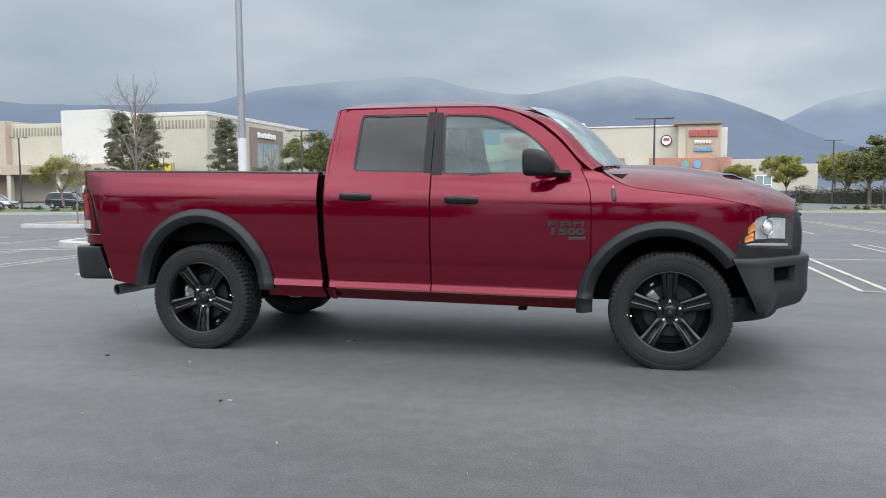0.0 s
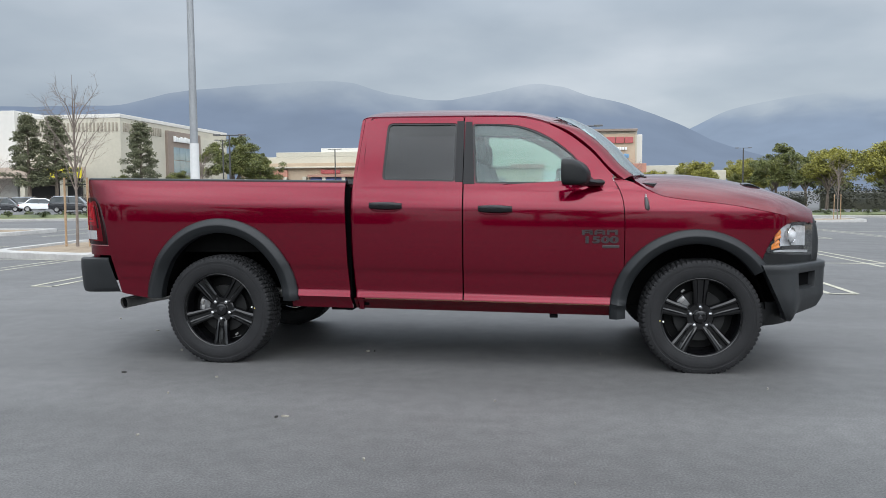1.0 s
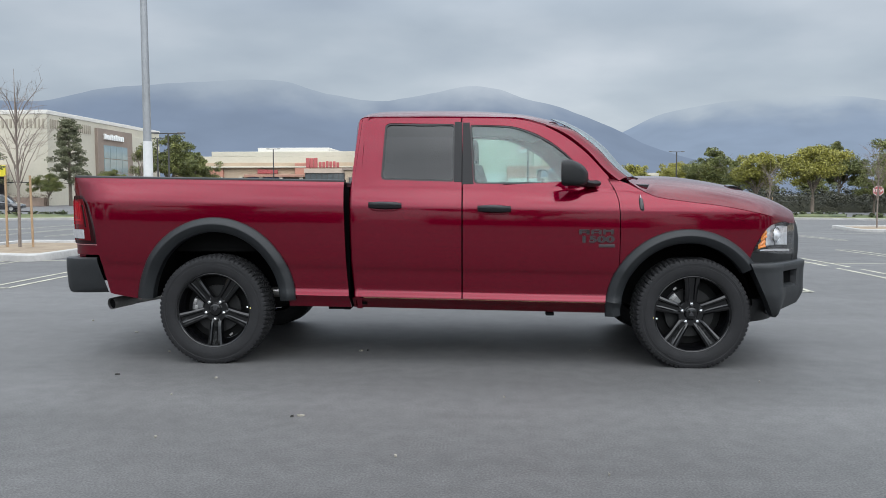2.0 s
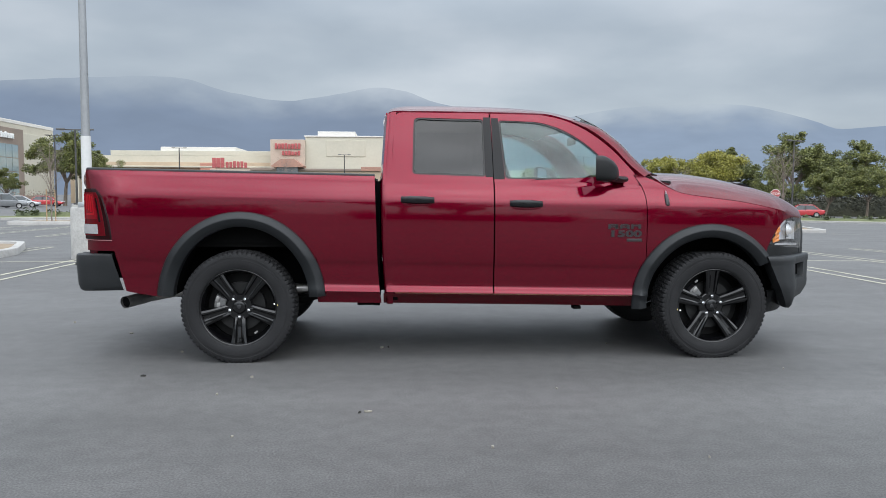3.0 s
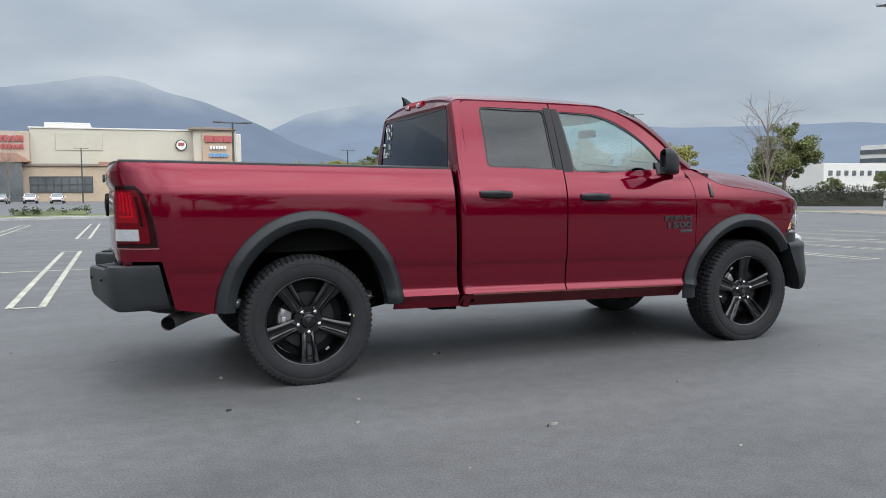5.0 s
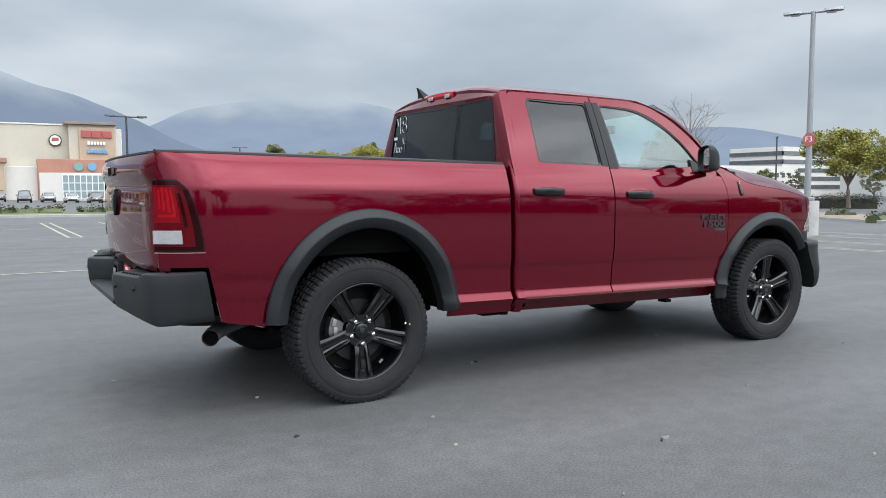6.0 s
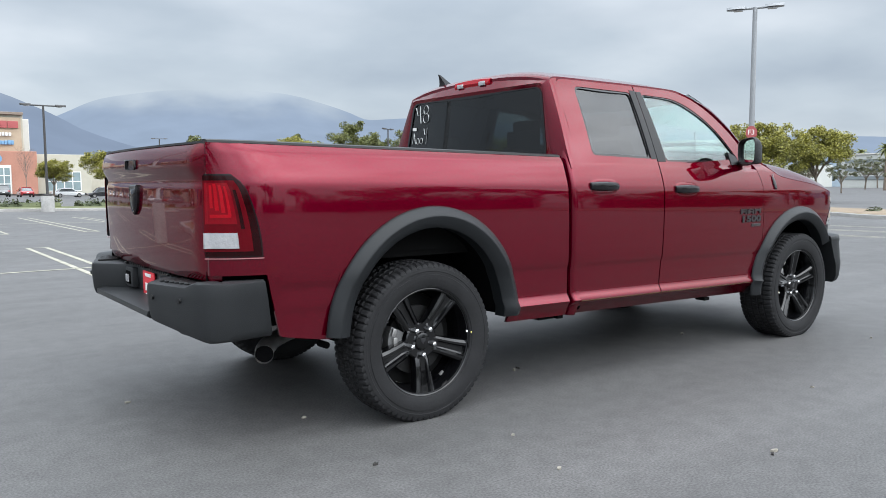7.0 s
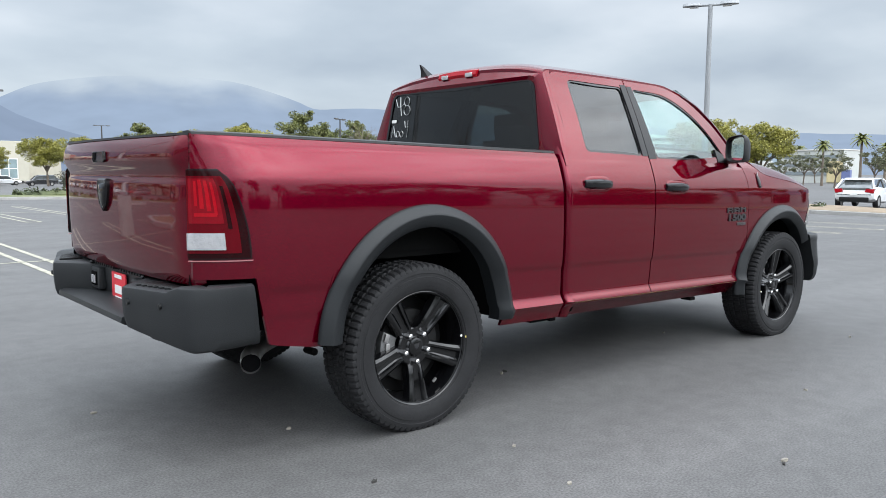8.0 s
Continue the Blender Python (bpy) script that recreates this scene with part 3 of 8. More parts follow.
# ---- mountains ----
def ridge(name, R, knots, material, rough, label):
    az, el = [k[0] for k in knots], [k[1] for k in knots]
    f = curve(az, el)
    bm = bmesh.new()
    n = 260

    def P(u, v):
        a = az[0] + (az[-1] - az[0]) * u
        e = f(a) + rough * (noise.noise(Vector((a * 0.35, 0, R))) + 0.5 * noise.noise(Vector((a * 1.1, 3, R))))
        rr = R - 0.32 * R * (1 - v) ** 1.3 + 60 * noise.noise(Vector((a * 0.5, v * 5, R))) * (1 - v)
        h = R * max(e, 0.01) * v ** 1.15
        return (1.5 + rr * math.sin(radians(a)), -3 + rr * math.cos(radians(a)), h - 5)
    sheet(bm, P, n, 24)
    tagged(obj(name, bm, M[material], 89), label, "mountain", kind="structure")


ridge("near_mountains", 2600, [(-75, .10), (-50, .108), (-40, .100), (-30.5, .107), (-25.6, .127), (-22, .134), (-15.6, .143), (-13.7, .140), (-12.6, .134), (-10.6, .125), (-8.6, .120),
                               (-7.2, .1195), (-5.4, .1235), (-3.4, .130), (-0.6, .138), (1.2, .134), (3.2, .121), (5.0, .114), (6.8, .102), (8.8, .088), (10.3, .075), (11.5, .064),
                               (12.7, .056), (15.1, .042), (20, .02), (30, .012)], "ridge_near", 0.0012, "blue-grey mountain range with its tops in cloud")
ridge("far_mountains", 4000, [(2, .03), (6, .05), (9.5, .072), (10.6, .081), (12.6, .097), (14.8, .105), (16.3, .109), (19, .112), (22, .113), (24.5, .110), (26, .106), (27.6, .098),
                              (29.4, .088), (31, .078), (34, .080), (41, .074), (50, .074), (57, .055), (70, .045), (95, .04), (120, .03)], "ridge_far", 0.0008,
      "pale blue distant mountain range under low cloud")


# ---- buildings ----
M["far_glass"] = mat("far_window_glass", (0.20, 0.23, 0.24), 0.3, vary=0.15, scale=0.4)
M["far_blue"] = mat("far_blue_panel", (0.14, 0.17, 0.33), 0.7, vary=0.1, scale=0.4)
# the haze of the distance is lightened into this stucco's colour
M["hazy"] = mat("hazed_stucco", (0.47, 0.48, 0.455), 0.9, vary=0.08, scale=0.2)
def wall_box(x0, x1, y0, y1, z0, z1, name, material, parent, label=""):
    bm = bmesh.new()
    ox, oy, oz = parent.location
    box(bm, x0 - ox, x1 - ox, y0 - oy, y1 - oy, z0 - oz, z1 - oz, 0.05, 1)
    return part(name, bm, M[material], parent, label)


def letters(parent, x, y, z, n, w, h, material, facing="-y", gap=0.25, name="sign_letter"):
    """Unlettered sign: a row of plain upright shapes."""
    ox, oy, oz = parent.location
    p = w / n
    rng = random.Random(int(abs(x * 7 + z * 13)))
    for k in range(n):
        bm = bmesh.new()
        a = k * p
        hh = h * (0.78 + 0.22 * rng.random())
        if facing == "-y":
            box(bm, x + a - ox, x + a + p * (1 - gap) - ox, y - 0.35 - oy, y - 0.01 - oy, z - oz, z + hh - oz, 0.04, 1)
            box(bm, x + a + p * 0.2 - ox, x + a + p * 0.5 - ox, y - 0.40 - oy, y - 0.34 - oy, z + hh * 0.3 - oz, z + hh * 0.7 - oz)
        else:
            box(bm, x + 0.01 - ox, x + 0.35 - ox, y + a - oy, y + a + p * (1 - gap) - oy, z - oz, z + hh - oz, 0.04, 1)
        part(name, bm, M[material], parent, "plain coloured sign shape")


def panes(parent, x0, x1, y, z0, z1, nx, nz, material, frame_mat="dark_post"):
    """Windows in a wall that faces -y: panes set back in a frame of bars."""
    ox, oy, oz = parent.location
    dx, dz = (x1 - x0) / nx, (z1 - z0) / nz
    for i in range(nx):
        for j in range(nz):
            bm = new_box(x0 + i * dx + 0.08 - ox, x0 + (i + 1) * dx - 0.08 - ox, y - 0.06 - oy, y + 0.1 - oy, z0 + j * dz + 0.08 - oz, z0 + (j + 1) * dz - 0.08 - oz)
            part("window_pane", bm, M[material], parent)
    bm = bmesh.new()
    for i in range(nx + 1):
        box(bm, x0 + i * dx - 0.08 - ox, x0 + i * dx + 0.08 - ox, y - 0.14 - oy, y + 0.1 - oy, z0 - oz, z1 - oz)
    for j in range(nz + 1):
        box(bm, x0 - 0.08 - ox, x1 + 0.08 - ox, y - 0.13 - oy, y + 0.1 - oy, z0 + j * dz - 0.08 - oz, z0 + j * dz + 0.08 - oz)
    part("window_frame", bm, M[frame_mat], parent)


def department_store():
    st = empty("department_store", "beige stucco department store with slotted parapet and brown stone entrance", "building", (-90, 130, 0))
    zb = -1.0
    wall_box(-103, -73, 125, 172, zb, 15.0, "main_wall", "beige", st)
    wall_box(-103.3, -92.5, 123.6, 140, zb, 16.5, "white_block", "white_wall", st, "white stucco block")
    wall_box(-116.2, -103.3, 125, 150, zb, 14.3, "west_wall", "beige", st)
    wall_box(-140, -116.2, 123.5, 150, zb, 14.9, "brown_block", "taupe", st, "taupe stucco block")
    wall_box(-103.4, -72.9, 124.9, 172.1, 15.0, 15.7, "parapet", "white_wall", st, "white parapet cap")
    for x0, n in ((-115.6, 17), (-91.8, 26)):
        for k in range(n):
            x = x0 + k * 0.72
            if x > -73.6:
                break
            wall_box(x, x + 0.34, 124.86, 125.2, 11.9 if x < -103 else 12.6, 13.5 if x < -103 else 14.2, "parapet_slot", "slot", st)
    for k in range(20):
        y = 126 + k * 0.72
        wall_box(-73.15, -72.86, y, y + 0.34, 12.6, 14.2, "parapet_slot", "slot", st)
    # entrance in brown stone on the east face
    wall_box(-75, -72.4, 141.6, 156.6, zb, 14.0, "entrance_portal", "brown", st, "brown stone entrance portal")
    ox, oy, oz = st.location
    for j in range(4):
        for k in range(4):
            bm = new_box(-72.55 - ox, -72.3 - ox, 143.9 + k * 2.55 - oy, 146.3 + k * 2.55 - oy, 0.2 + j * 2.68, 2.75 + j * 2.68)
            part("window_pane", bm, M["pale_glass"], st)
    letters(st, -72.4, 143.9, 11.9, 9, 8.4, 1.15, "white_plain", "+x", 0.3)
    wall_box(-76, -72.6, 156.6, 171, zb, 13.4, "east_wall", "cream", st, "cream stucco wall")
    # service wall with its banner and loading bay
    wall_box(-126, -76.2, 118.6, 119.2, 4.2, 6.1, "canopy_fascia", "taupe", st, "taupe canopy fascia")
    wall_box(-126, -80, 119.2, 124.8, 5.2, 5.6, "canopy_roof", "taupe", st)
    for x in (-124, -112, -101, -95.5, -88.5, -81):
        wall_box(x, x + 0.9, 118.8, 119.7, zb, 4.3, "canopy_column", "beige", st)
    # a solid box on the wall; the bay's shade is in its colour
    wall_box(-94.4, -80.5, 124.5, 124.9, zb, 4.3, "loading_bay", "opening_shade", st, "dark box standing for the shaded loading bay")
    wall_box(-84.2, -76.6, 118.35, 118.58, 4.1, 5.95, "yellow_banner", "sign_yellow", st, "yellow cloth banner with dark lettering")
    me = text_mesh("IS OPEN", 1.25, 0.02)
    ob = new("banner_lettering", me)
    me.materials.append(M["dark_sign"])
    ob.parent = st
    ob.matrix_basis = Matrix.Translation((-80.0 - ox, 118.3 - oy, 5.0)) @ Euler((radians(90), 0, 0)).to_matrix().to_4x4()
    wall_box(-83.4, -82.5, 118.26, 118.36, 4.5, 5.6, "banner_mark", "dark_sign", st)
    wall_box(-180, -118, 112, 112.6, zb, 5.6, "ramp_wall", "taupe", st, "taupe ramp wall")
    wall_box(-180, -108, 108, 108.5, zb, 3.1, "ramp_parapet", "beige", st, "beige ramp parapet")


def cinema_mall():
    st = empty("cinema_mall", "long beige shopping mall with cinema tower and restaurant entrance", "building", (0, 165, -0.4))
    zb = -1.0
    wall_box(-17, 13.4, 165, 230, zb, 13.7, "main_wall", "cream", st)
    wall_box(-17.2, 13.5, 164.8, 166, 13.7, 14.0, "parapet", "white_wall", st)
    wall_box(-14.4, -6.2, 166, 180, 13.7, 15.0, "roof_plant", "white_wall", st, "white roof plant screen")
    wall_box(-12.5, -4.0, 164.85, 165.2, 9.5, 13.0, "blank_panel", "beige", st)
    # restaurant tower
    wall_box(-24.3, -17.0, 163.5, 180, zb, 13.0, "restaurant_tower", "taupe", st, "taupe restaurant tower")
    letters(st, -23.3, 163.5, 11.0, 8, 5.6, 1.2, "sign_red")
    letters(st, -21.8, 163.5, 9.6, 6, 4.0, 1.0, "sign_red")
    wall_box(-27.5, 2.0, 160.2, 164, zb, 6.2, "restaurant_front", "tan", st, "tan stucco restaurant front")
    wall_box(-28.0, -4.8, 159.8, 164.4, 6.2, 6.7, "roof_edge", "brown", st)
    wall_box(-4.8, 2.4, 159.8, 164.4, 6.2, 7.1, "tile_roof", "roof_tile", st, "terracotta tiled roof")
    wall_box(-22.3, -17.8, 158.2, 164, zb, 6.9, "entrance_bay", "shop_glass", st, "tall glazed entrance bay")
    bm = bmesh.new()
    ox, oy, oz = st.location
    loft(bm, [[(x - ox, y - oy, z - oz) for x, y in ((-20 - w, 158 - w * 0.1), (-20 + w, 158 - w * 0.1), (-20 + w, 164), (-20 - w, 164))] for w, z in ((3.2, 6.9), (3.3, 7.2), (1.4, 8.6))])
    part("tile_roof", bm, M["roof_tile"], st, "terracotta tiled roof")
    panes(st, -26.5, -22.8, 160.2, 1.2, 4.6, 3, 2, "shop_glass")
    panes(st, -16.8, -6.0, 160.2, 1.2, 4.2, 8, 2, "shop_glass")
    # low shops west of it
    wall_box(-68, -24.3, 168, 230, zb, 8.2, "mall_wall", "tan", st, "tan stucco mall wall")
    for x0, x1, z0, z1 in ((-68, -24.3, 8.2, 9.7), (-60, -24.3, 9.7, 10.8)):
        wall_box(x0, x1, 170, 228, z0, z1, "roof_step", "cream", st, "cream roof step")
    wall_box(-49.5, -33, 171, 190, 10.8, 11.7, "roof_plant", "white_wall", st, "white roof plant screen")
    wall_box(-64.5, -56.5, 167.2, 168, zb, 6.6, "red_wall", "brick", st, "red panelled wall")
    wall_box(-51.5, -37.5, 166.4, 168, 4.9, 5.5, "shop_canopy", "roof_tile", st)
    letters(st, -48.6, 167.6, 5.7, 6, 4.6, 1.0, "sign_red", gap=0.02)
    panes(st, -50.5, -38.5, 167.6, 0.0, 4.6, 8, 2, "shop_glass")
    bm = bmesh.new()
    loft(bm, [[(x - ox, 166.2 - oy, 3.3 - oz), (x - ox, 167.5 - oy, 4.9 - oz), (x - ox, 167.5 - oy, 3.3 - oz)] for x in (-51.0, -47.5, -44.0, -42.5)])
    part("awning", bm, M["far_blue"], st, "blue cloth awning over the shop front")
    for k in range(7):
        wall_box(-66.5 + 4.6 * k, -65.7 + 4.6 * k, 166.6, 168, zb, 5.0, "shop_column", "beige", st, "beige shop front column")
    wall_box(-66.6, -24.6, 166.9, 168.1, 7.0, 7.35, "cornice", "beige", st, "pale cornice along the shops")
    # a solid box again, dark in place of the shade inside the shops
    wall_box(-63.5, -52.5, 167.4, 168, zb, 3.6, "shop_opening", "opening_shade", st, "dark box standing for the shaded shop openings")
    wall_box(-40, -36.6, 167, 168, 5.3, 8.0, "red_panel", "brick", st, "red panel")
    wall_box(-36.4, -27.5, 160.5, 168, 5.6, 6.6, "glass_front_roof", "taupe", st)
    wall_box(-36.2, -27.7, 160.6, 168, zb, 0.9, "plinth", "taupe", st)
    panes(st, -36.2, -27.7, 160.8, 0.9, 5.6, 7, 2, "shop_glass")
    letters(st, -36.0, 160.9, 6.8, 3, 2.6, 2.3, "sign_red", gap=0.1)
    letters(st, -33.2, 160.9, 6.8, 6, 4.6, 1.4, "sign_red")
    # cinema tower
    wall_box(13.2, 21.8, 163.2, 182, zb, 13.9, "cinema_tower", "beige", st, "beige cinema tower")
    wall_box(12.4, 21.8, 162.4, 182, 13.9, 14.4, "tower_roof", "brown", st)
    wall_box(21.8, 23.2, 166, 182, zb, 13.4, "tower_return", "white_wall", st)
    wall_box(14.9, 21.4, 162.85, 163.1, 6.9, 13.4, "sign_board", "tan", st, "tan sign board")
    letters(st, 15.4, 162.8, 11.4, 3, 5.6, 1.5, "sign_red", gap=0.06)
    letters(st, 16.4, 162.8, 9.9, 6, 3.4, 0.75, "white_plain")
    letters(st, 16.3, 162.8, 8.3, 7, 3.8, 0.9, "sign_blue", gap=0.08)
    # round shop sign
    bm = bmesh.new()
    tube(bm, [(10.9 - ox, 165 - oy, 11.2), (10.9 - ox, 164.6 - oy, 11.2)], 1.15, 28)
    sg = part("round_sign", bm, M["badge_dark"], st, "dark ring of a round sign")
    bm = bmesh.new()
    tube(bm, [(10.9 - ox, 164.6 - oy, 11.2), (10.9 - ox, 164.5 - oy, 11.2)], 0.95, 28)
    part("round_sign_face", bm, M["white_plain"], st, "white face of a round sign")
    wall_box(10.3, 11.5, 164.35, 164.48, 10.7, 11.3, "sign_shape", "sign_red", st)
    # red panelled shop front below
    wall_box(7.4, 23.4, 160.0, 163, zb, 7.0, "shop_front", "brick", st, "red panelled shop front")
    wall_box(-2, 7.4, 161.5, 165, zb, 5.6, "side_front", "white_wall", st)
    wall_box(7.6, 19.0, 159.7, 160.0, zb, 4.4, "shop_bay", "white_wall", st)
    panes(st, 11.5, 18.8, 159.7, -0.6, 4.0, 7, 3, "pale_glass", "white_plain")
    for cx, m in ((14.4, "sign_teal"), (16.8, "sign_blue")):
        bm = bmesh.new()
        tube(bm, [(cx - ox, 160 - oy, 6.0), (cx - ox, 159.7 - oy, 6.0)], 0.8, 24)
        part("round_sign", bm, M[m], st, "round coloured shop sign")
    wall_box(23.4, 33.5, 163, 185, zb, 6.6, "annexe", "cream", st, "cream low annexe")
    panes(st, 25.5, 31.5, 163, -0.5, 3.2, 4, 2, "pale_glass", "white_plain")
    wall_box(23.4, 46, 190, 230, zb, 6.2, "rear_hall", "beige", st)


def east_buildings():
    st = empty("office_building", "grey office building with bands of windows", "building", (285, 195, -2.5))
    wall_box(268, 330, 190, 215, -2.5, 17, "office_wall", "white_wall", st)
    for k in range(5):
        wall_box(267.6, 330, 189.7, 190.2, 0.5 + k * 3.3, 2.1 + k * 3.3, "window_band", "shop_glass", st)
        wall_box(267.6, 268.2, 189.7, 215, 0.5 + k * 3.3, 2.1 + k * 3.3, "window_band", "shop_glass", st)
    st = empty("low_white_building", "long low white building with small square windows", "building", (215, 175, -2.4))
    wall_box(200, 252, 172, 190, -2.4, 8.5, "white_wall", "white_wall", st)
    for k in range(14):
        wall_box(202 + k * 3.4, 203.6 + k * 3.4, 171.8, 172.1, 4.6, 6.2, "window_pane", "shop_glass", st)
    st = empty("beige_block", "beige commercial block with a yellow wall panel", "building", (300, 110, -2.4))
    wall_box(285, 300, 117, 140, -2.4, 9.5, "block_wall", "hazy", st)
    wall_box(284.6, 300.2, 116.8, 140.2, 9.5, 9.9, "parapet", "white_wall", st)
    for k in range(3):
        wall_box(284.7, 285.2, 119, 138.5, 0.6 + 3.0 * k, 1.9 + 3.0 * k, "window_band", "far_glass", st, "grey band of windows")
    wall_box(284.5, 285.1, 117.2, 122.5, -2, 5.6, "yellow_panel", "pale_yellow", st)
    wall_box(283.5, 285.0, 114.0, 117.0, -2.4, 2.6, "blue_panel", "far_blue", st, "blue wall panel")
    st = empty("blue_grey_tower", "small blue-grey tower block", "building", (330, 165, -2.4))
    wall_box(318, 335, 160, 175, -2.4, 9.5, "tower_wall", "sign_tower", st)
    wall_box(290, 318, 160, 180, -2.4, 6.5, "podium", "hazy", st)
    # low boundary wall across the road
    bm = new_box(0, 0.3, 0, 130, 0, 1.0, 0.03)
    ob = obj("boundary_wall", bm, M["beige"])
    ob.matrix_basis = pose(74, 26, gz(84, 30) - 0.1, 0, 0, -104)
    tagged(ob, "low pale boundary wall along the road", "wall", kind="structure")


def west_buildings():
    """What the truck's paint mirrors from behind the camera."""
    st = empty("brown_store", "brown stucco store across the car park", "building", (-95, -20, 0))
    wall_box(-120, -90, -60, 40, -1, 8.5, "store_wall", "taupe", st)
    wall_box(-120, -89.6, -60.4, 40.4, 8.5, 9.2, "parapet", "brown", st)
    for k in range(9):
        wall_box(-90.1, -89.8, -55 + k * 10, -49 + k * 10, 0, 3.4, "shop_window", "shop_glass", st)


M["pale_yellow"] = mat("pale_yellow_stucco", (0.60, 0.50, 0.28), 0.8, vary=0.08, scale=0.3)
M["sign_tower"] = mat("blue_grey_cladding", (0.22, 0.28, 0.33), 0.6, vary=0.1, scale=0.3)
department_store()
cinema_mall()
east_buildings()
west_buildings()


# ---- the pickup truck ----
# x forward from the rear axle, y to its left, z up from the ground
RAKE = 0.018
truck = empty("pickup_truck", "cherry red quad cab pickup truck with black flares on asphalt", "pickup truck")

side_profile = curve(
    [0.38, 0.44, 0.50, 0.528, 0.537, 0.577, 0.590, 0.66, 0.740, 0.757, 0.86, 0.98, 1.08, 1.16, 1.205, 1.225, 1.27, 1.32, 1.355, 1.385, 1.41],
    [0.918, 0.935, 0.962, 0.984, 0.989, 0.969, 0.967, 0.973, 0.979, 0.987, 0.996, 1.000, 1.001, 0.9995, 0.997, 0.993, 0.981, 0.965, 0.952, 0.930, 0.905])


# how far the front corners draw in, ending in a chamfer
nose = curve([3.4, 3.6, 3.8, 3.9, 4.0, 4.06, 4.115, 4.2, 4.28, 4.36, 4.45], [0.0, 0.004, 0.015, 0.024, 0.036, 0.048, 0.072, 0.135, 0.208, 0.290, 0.380])


def W(x, z):
    """Half the body's width below the windows."""
    side = side_profile(z + RAKE * x)
    tail = min(1.0, max(0.0, (-0.40 - x) / 0.12))
    if tail and z < 0.64:
        side = side * (1 - tail) + tail * min(side, 0.950 + 0.09 * (z - 0.46))
    turn = min(1.0, max(0.0, (-0.6 - x) / 0.49)) ** 4
    return side - turn * (side - 0.874) - (nose(x) if x > 3.4 else 0.0)


def B(x, z):
    """Half the cab's width at any height."""
    d = z + RAKE * x - 1.355
    if d <= 0:
        return W(x, z)
    return W(x, 1.355 - RAKE * x) - 0.36 * d - 0.13 * d * d - 0.02 * max(0.0, x - 2.0) ** 2


BODY_LINES = (0.537, 0.577, 0.740, 0.757)


def columns(xs, lo, hi, nz, s, width=W, back=0.016, bend=None):
    """A body panel: columns from lo(x) to hi(x) on one side s of the body."""
    bm = bmesh.new()
    n = len(xs) - 1

    def P(u, v):
        x = xs[min(n, round(u * n))]
        a, b = lo(x), hi(x)
        z = a + (b - a) * v
        if b - a > 0.2:
            for key in BODY_LINES:
                zk = key - RAKE * x
                if 0 < round((zk - a) / (b - a) * nz) < nz and round((zk - a) / (b - a) * nz) == round(v * nz):
                    z = zk
        if bend:
            x += bend(x, z)
        return (x, s * width(x, z), z)
    sheet(bm, P, n, nz)
    return thicken(bm, (0, -s * back, 0))




def frame_ring(outer, inner, s, off=0.0, back=0.02, width=B):
    bm = bmesh.new()
    o = [bm.verts.new((x, s * (width(x, z) + off), z)) for x, z in outer]
    i = [bm.verts.new((x, s * (width(x, z) + off), z)) for x, z in inner]
    n = len(o)
    for k in range(n):
        bm.faces.new((o[k], o[(k + 1) % n], i[(k + 1) % n], i[k]))
    return thicken(bm, (0, -s * back, 0))


def shrink(poly, d):
    """Moves a polygon's points towards its middle by about d."""
    c = np.mean(poly, axis=0)
    return [tuple(np.array(p) + (c - p) / np.linalg.norm(c - p) * d) for p in poly]


# arches: centre x, centre z, outer and inner half axes
ARCH = {"rear": (0.028, 0.455, 0.606, 0.652, 0.486, 0.542), "front": (3.512, 0.42, 0.592, 0.602, 0.480, 0.498)}


def arch_lo(kind, base):
    cx, cz, ax, az, bx, bz = ARCH[kind]
    rx, rz = (ax + bx) / 2, (az + bz) / 2

    def lo(x):
        t = (x - cx) / rx
        return max(base(x), cz + rz * math.sqrt(max(0.0, 1 - t * t))) if abs(t) < 1 else base(x)
    return lo


def arch_xs(kind, x0, x1, n=30, extra=8):
    cx, rx = ARCH[kind][0], (ARCH[kind][2] + ARCH[kind][4]) / 2
    mid = [cx - rx * math.cos(math.pi * k / n) for k in range(n + 1)]
    xs = list(np.linspace(x0, mid[0] - 0.004, extra)) + mid + list(np.linspace(mid[-1] + 0.004, x1, extra))
    return [x for x in xs if x0 - 1e-6 <= x <= x1 + 1e-6]


hood_edge = curve([3.02, 3.10, 3.18, 3.30, 3.50, 3.74, 4.00, 4.25, 4.39], [1.395, 1.365, 1.305, 1.252, 1.222, 1.192, 1.142, 1.085, 1.066])
lamp_top = curve([3.985, 4.04, 4.115, 4.20, 4.28, 4.375], [0.872, 0.964, 1.040, 1.064, 1.066, 1.054])
door_front = curve([0.40, 0.50, 0.60, 0.75, 1.05, 1.20, 1.30, 1.40], [2.945, 2.965, 2.995, 3.018, 3.020, 3.012, 2.985, 2.93])
REAR_WIN = [(1.268, 1.383), (1.284, 1.815), (1.816, 1.806), (1.816, 1.366)]
REAR_OUT = [(1.122, 1.335), (1.135, 1.855), (1.858, 1.853), (1.868, 1.335)]
FRONT_WIN = [(1.958, 1.352), (1.925, 1.800), (2.245, 1.790), (2.40, 1.742), (2.545, 1.660), (2.680, 1.545), (2.835, 1.340)]
FRONT_OUT = [(1.877, 1.325), (1.868, 1.852), (2.28, 1.846), (2.46, 1.803), (2.62, 1.722), (2.79, 1.588), (2.962, 1.385)]


# the leaning gap between bed and cab: the bed's front edge and the cab's back edge by height
bed_edge = curve([0.44, 0.55, 0.75, 1.00, 1.30, 1.40], [1.040, 1.026, 1.012, 1.004, 0.994, 0.992])
